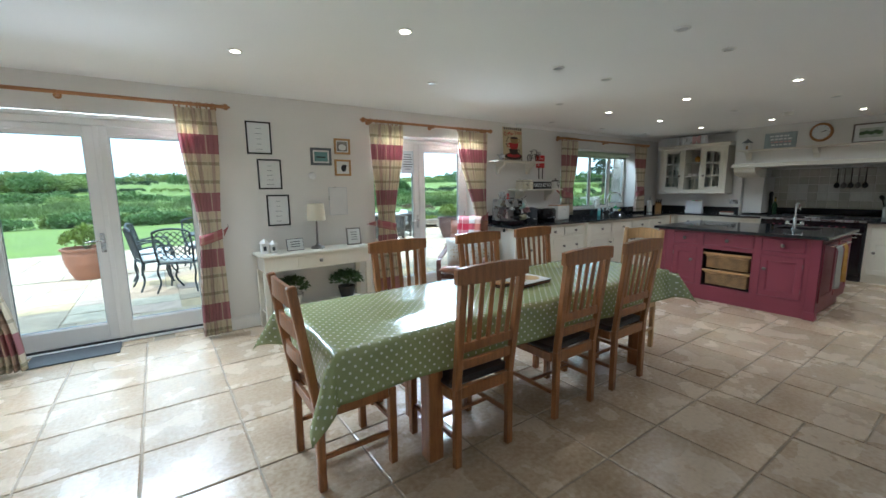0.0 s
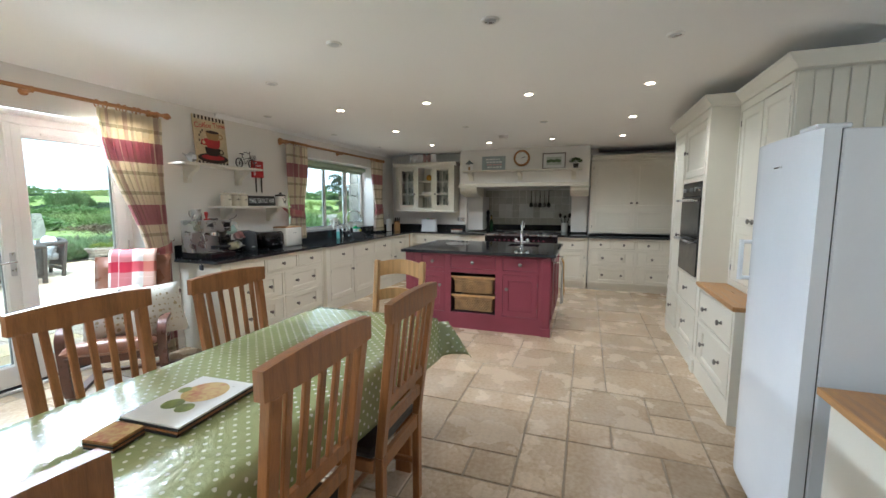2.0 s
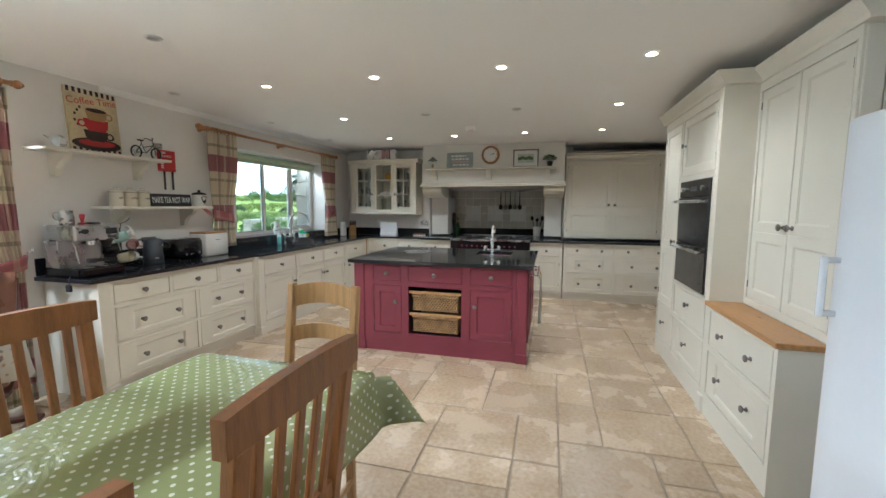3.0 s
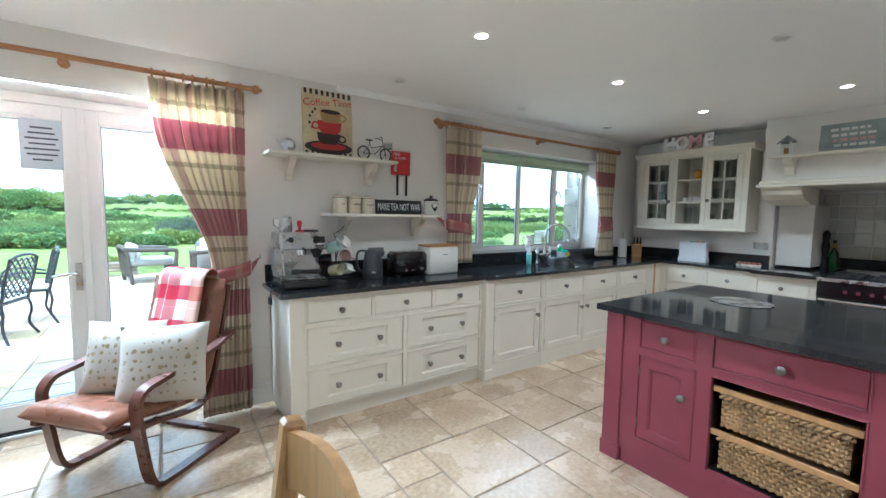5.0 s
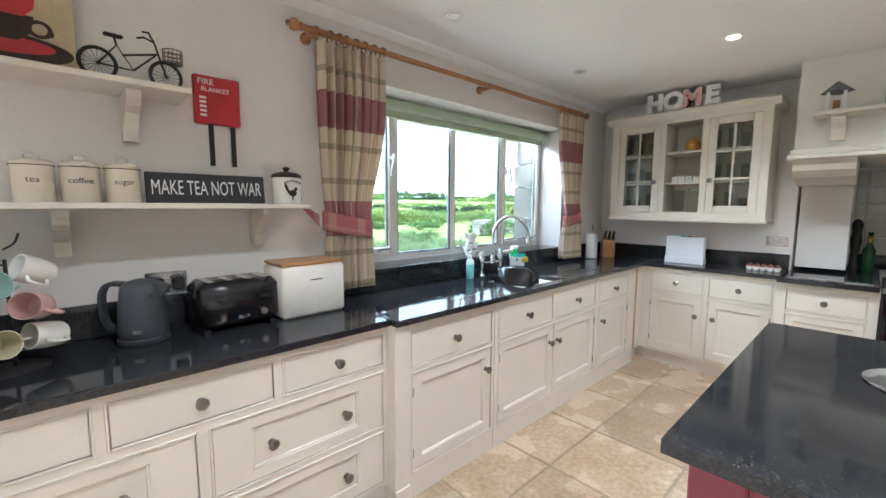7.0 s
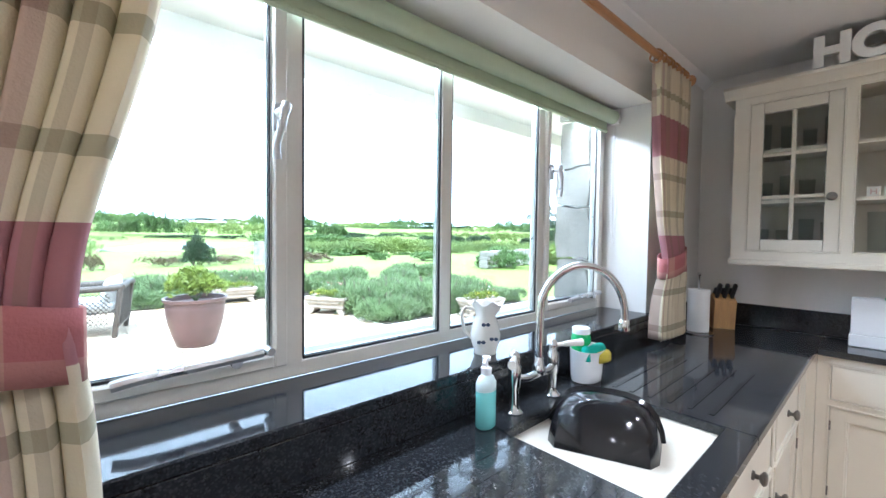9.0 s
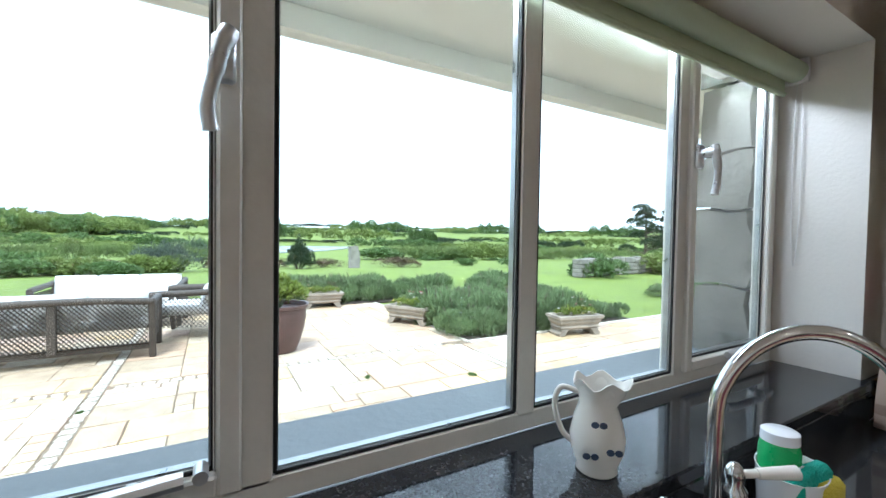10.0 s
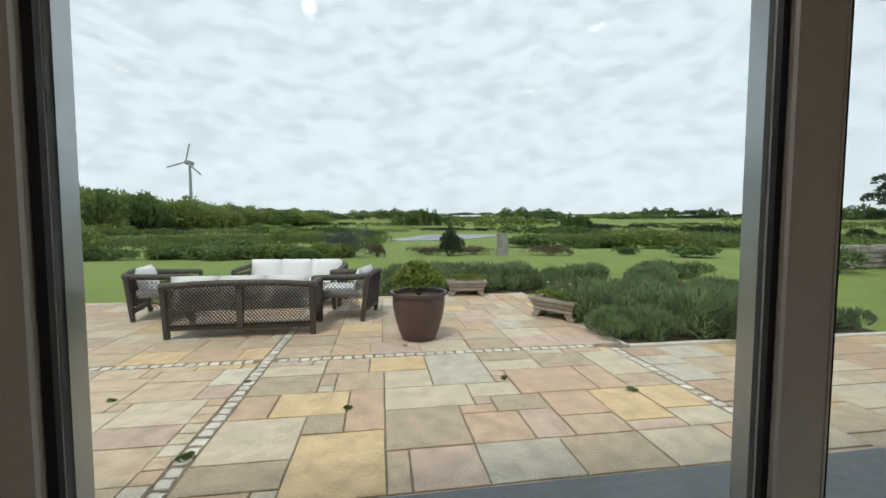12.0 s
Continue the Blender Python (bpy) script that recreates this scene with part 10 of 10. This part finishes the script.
def piece_mesh(key, w, h, t, worn, mat):
    """A slab w x h, its top edge worn, shared by all of its size."""
    if key not in PIECES:
        rr = random.Random(str(key))
        bm = B()
        n = 3

        def ring(inset, z):
            pts = []
            for k in range(4):
                a, b = ((0, 0), (w, 0), (w, h), (0, h))[k], ((0, 0), (w, 0), (w, h), (0, h))[(k + 1) % 4]
                for s in range(n):
                    f = s / n
                    x, y = a[0] + (b[0] - a[0]) * f, a[1] + (b[1] - a[1]) * f
                    x, y = x + (inset if x < w / 2 else -inset), y + (inset if y < h / 2 else -inset)
                    pts.append((min(max(x, inset), w - inset), min(max(y, inset), h - inset), z))
            return pts
        jit = [(rr.uniform(-worn, worn), rr.uniform(-worn, worn)) for _ in range(4 * n)]
        r0 = [bm.verts.new((x + a * 0.6, y + b * 0.6, z)) for (x, y, z), (a, b) in zip(ring(worn, -t), jit)]
        r1 = [bm.verts.new((x + a, y + b, z)) for (x, y, z), (a, b) in zip(ring(worn, -0.003), jit)]
        r2 = [bm.verts.new((x + a, y + b, z)) for (x, y, z), (a, b) in zip(ring(worn + 0.005, 0.0), jit)]
        m = len(r0)
        for lo, hi in ((r0, r1), (r1, r2)):
            for k in range(m):
                bm.faces.new((lo[k], lo[(k + 1) % m], hi[(k + 1) % m], hi[k]))
        bm.faces.new(r2)
        me = mesh_of("tile", bm, mat)
        PIECES[key] = me
    return PIECES[key]


def lay(parent, name, x0, y0, cell_x, cell_y, rects, gap, t, z, worn, mat, keep, limit, seed, tilt=0.0):
    rr, rest, made = random.Random(seed), [], 0
    for i, j, w, h in rects:
        ww, hh = w * cell_x - gap, h * cell_y - gap
        px, py = x0 + i * cell_x + gap / 2, y0 + j * cell_y + gap / 2
        if not keep(px + ww / 2, py + hh / 2, ww, hh):
            continue
        near_it = made < limit
        me = piece_mesh((name, w, h, rr.randrange(3)), ww, hh, t, worn, mat)
        if near_it:
            ob = new(name, me)
            ob.parent = parent
            ob.matrix_basis = pose(px, py, z + rr.uniform(-0.0012, 0.0012), rr.uniform(-tilt, tilt), rr.uniform(-tilt, tilt), 0)
            made += 1
        else:
            rest.append((me, pose(px, py, z + rr.uniform(-0.0012, 0.0012))))
    if rest:
        bm = B()
        for me, m in rest:
            k = len(bm.verts)
            bm.from_mesh(me)
            bm.verts.ensure_lookup_table()
            for v in bm.verts[k:]:
                v.co = m @ v.co
        ob = part(name + "s", bm, mat, parent)
        tagged(ob, kind="stuff")


floor_ob = bpy.data.objects["floor"]
SZ = [(2, 2), (2, 2), (2, 1), (1, 2), (2, 2), (1, 1)]
CELL = 0.257
rects = packed(43, 22, SZ, 11, [(24, 5, 2, 2), (25, 8, 2, 2), (26, 4, 2, 2), (22, 8, 2, 2), (27, 7, 2, 2), (26, 17, 2, 2), (21, 5, 2, 2), (23, 7, 2, 1), (23, 6, 1, 1), (25, 4, 1, 1), (21, 7, 2, 1), (21, 8, 1, 1)])
rects.sort(key=lambda r: -(r[0] + r[2] / 2) if r[0] > 8 else 100)
lay(floor_ob, "tile", -2.258, -0.929, CELL, CELL, rects, 0.0065, 0.012, 0.0, 0.002, TILE,
    lambda x, y, w, h: not (y - h / 2 > 4.3 and x > 4.3) and not (x > 8.75) and y + h / 2 < 4.75, 300, 3)
for dx in (D1, D2):
    lay(floor_ob, "tile", dx[0], 4.735, 0.42, 0.165, [(k, 0, 1, 1) for k in range(4)], 0.010, 0.012, 0.0, 0.0025, TILE, lambda x, y, w, h: True, 50, 4)

# flags: the middle field first, then round it
PS = [(3, 2), (4, 3), (4, 2), (2, 2), (3, 2), (3, 3), (4, 2), (3, 1), (2, 1), (3, 2), (2, 3)]
UNIT = 0.142
SB = 0.16
MIDDLE = [(11, 21, 4, 6), (15, 23, 4, 2), (19, 23, 4, 3), (23, 21, 3, 5), (16, 19, 5, 4), (21, 19, 2, 4), (23, 19, 3, 2), (5, 21, 3, 3), (8, 18, 5, 3), (13, 19, 3, 2), (14, 17, 3, 2), (17, 16, 3, 3),
          (20, 15, 3, 4), (2, 18, 4, 3), (6, 16, 2, 5), (8, 14, 4, 4), (12, 14, 3, 3), (16, 11, 4, 3), (0, 14, 4, 4), (4, 11, 4, 5), (9, 11, 3, 3), (12, 11, 4, 3), (8, 11, 1, 3), (15, 14, 2, 3)]
fields = [(5.39, 5.10, 9.14, 8.94, 21, 210), (5.39, 9.06, 9.40, 12.76, 22, 90), (-4.0, 5.10, 5.27, 8.94, 23, 90), (9.26, 5.10, 15.9, 8.86, 24, 50), (-4.0, 9.06, 5.27, 12.76, 25, 40)]
for x0, y0, x1, y1, seed, lim in fields:
    nx, ny = round((x1 - x0) / UNIT), round((y1 - y0) / UNIT)
    lay(pave, "flagstone", x0, y0, (x1 - x0) / nx, (y1 - y0) / ny, packed(nx, ny, PS, seed, MIDDLE if seed == 21 else ()), 0.007, 0.03, 0.0, 0.0035, FLAG, lambda x, y, w, h: True, lim, seed, 0.25)
rr = random.Random(9)
setts = [(5.28, 5.10 + 0.112 * k) for k in range(68)] + [(9.15, 5.10 + 0.112 * k) for k in range(34)] + [(0.4 + 0.112 * k, 8.95) for k in range(81) if not (5.2 < 0.46 + 0.112 * k < 5.45 or k > 76)]
for x, y in setts:
    ob = new("sett", piece_mesh(("sett", rr.randrange(4)), 0.100, 0.100, 0.03, 0.009, SETT))
    ob.parent = pave
    ob.matrix_basis = pose(x, y, rr.uniform(-0.002, 0.003), rr.uniform(-1, 1), rr.uniform(-1, 1), rr.uniform(-3, 3))
structure("bed_edging", boxes((9.42, 16.0, 8.88, 8.95, -0.1, 0.02), (9.40, 9.46, 8.95, 12.76, -0.1, 0.01), bevel=0.006), SETT, "grey stone edging of the planting beds", "edging")

# wall tiles behind the cooker
WTILE = material("glazed_wall_tile", (0.52, 0.50, 0.43), 0.22, dark=0.88, scale=5, spread=0.06)
DTILE = material("white_picture_tile", (0.68, 0.67, 0.61), 0.2, dark=0.93, scale=8)
splash = tagged(thing("wall_tiles", "pale glazed tiles behind the range cooker", "wall tiles", (9.496, 2.72, 1.02)), kind="structure")
splash.matrix_basis = pose(9.496, 2.72, 1.02, 90, 0, -90)
for i in range(13):
    for j in range(5):
        w = 0.138
        deco = (i in (2, 3) and j in (1, 2)) or (i in (5, 6) and j in (1, 2)) or (i in (8, 9) and j in (1, 2))
        ob = new("tile", piece_mesh(("wt", deco), w - 0.004, w - 0.004, 0.006, 0.001, DTILE if deco else WTILE))
        ob.parent = splash
        ob.matrix_basis = pose(0.10 + i * w - 0.16, j * w, 0.006)
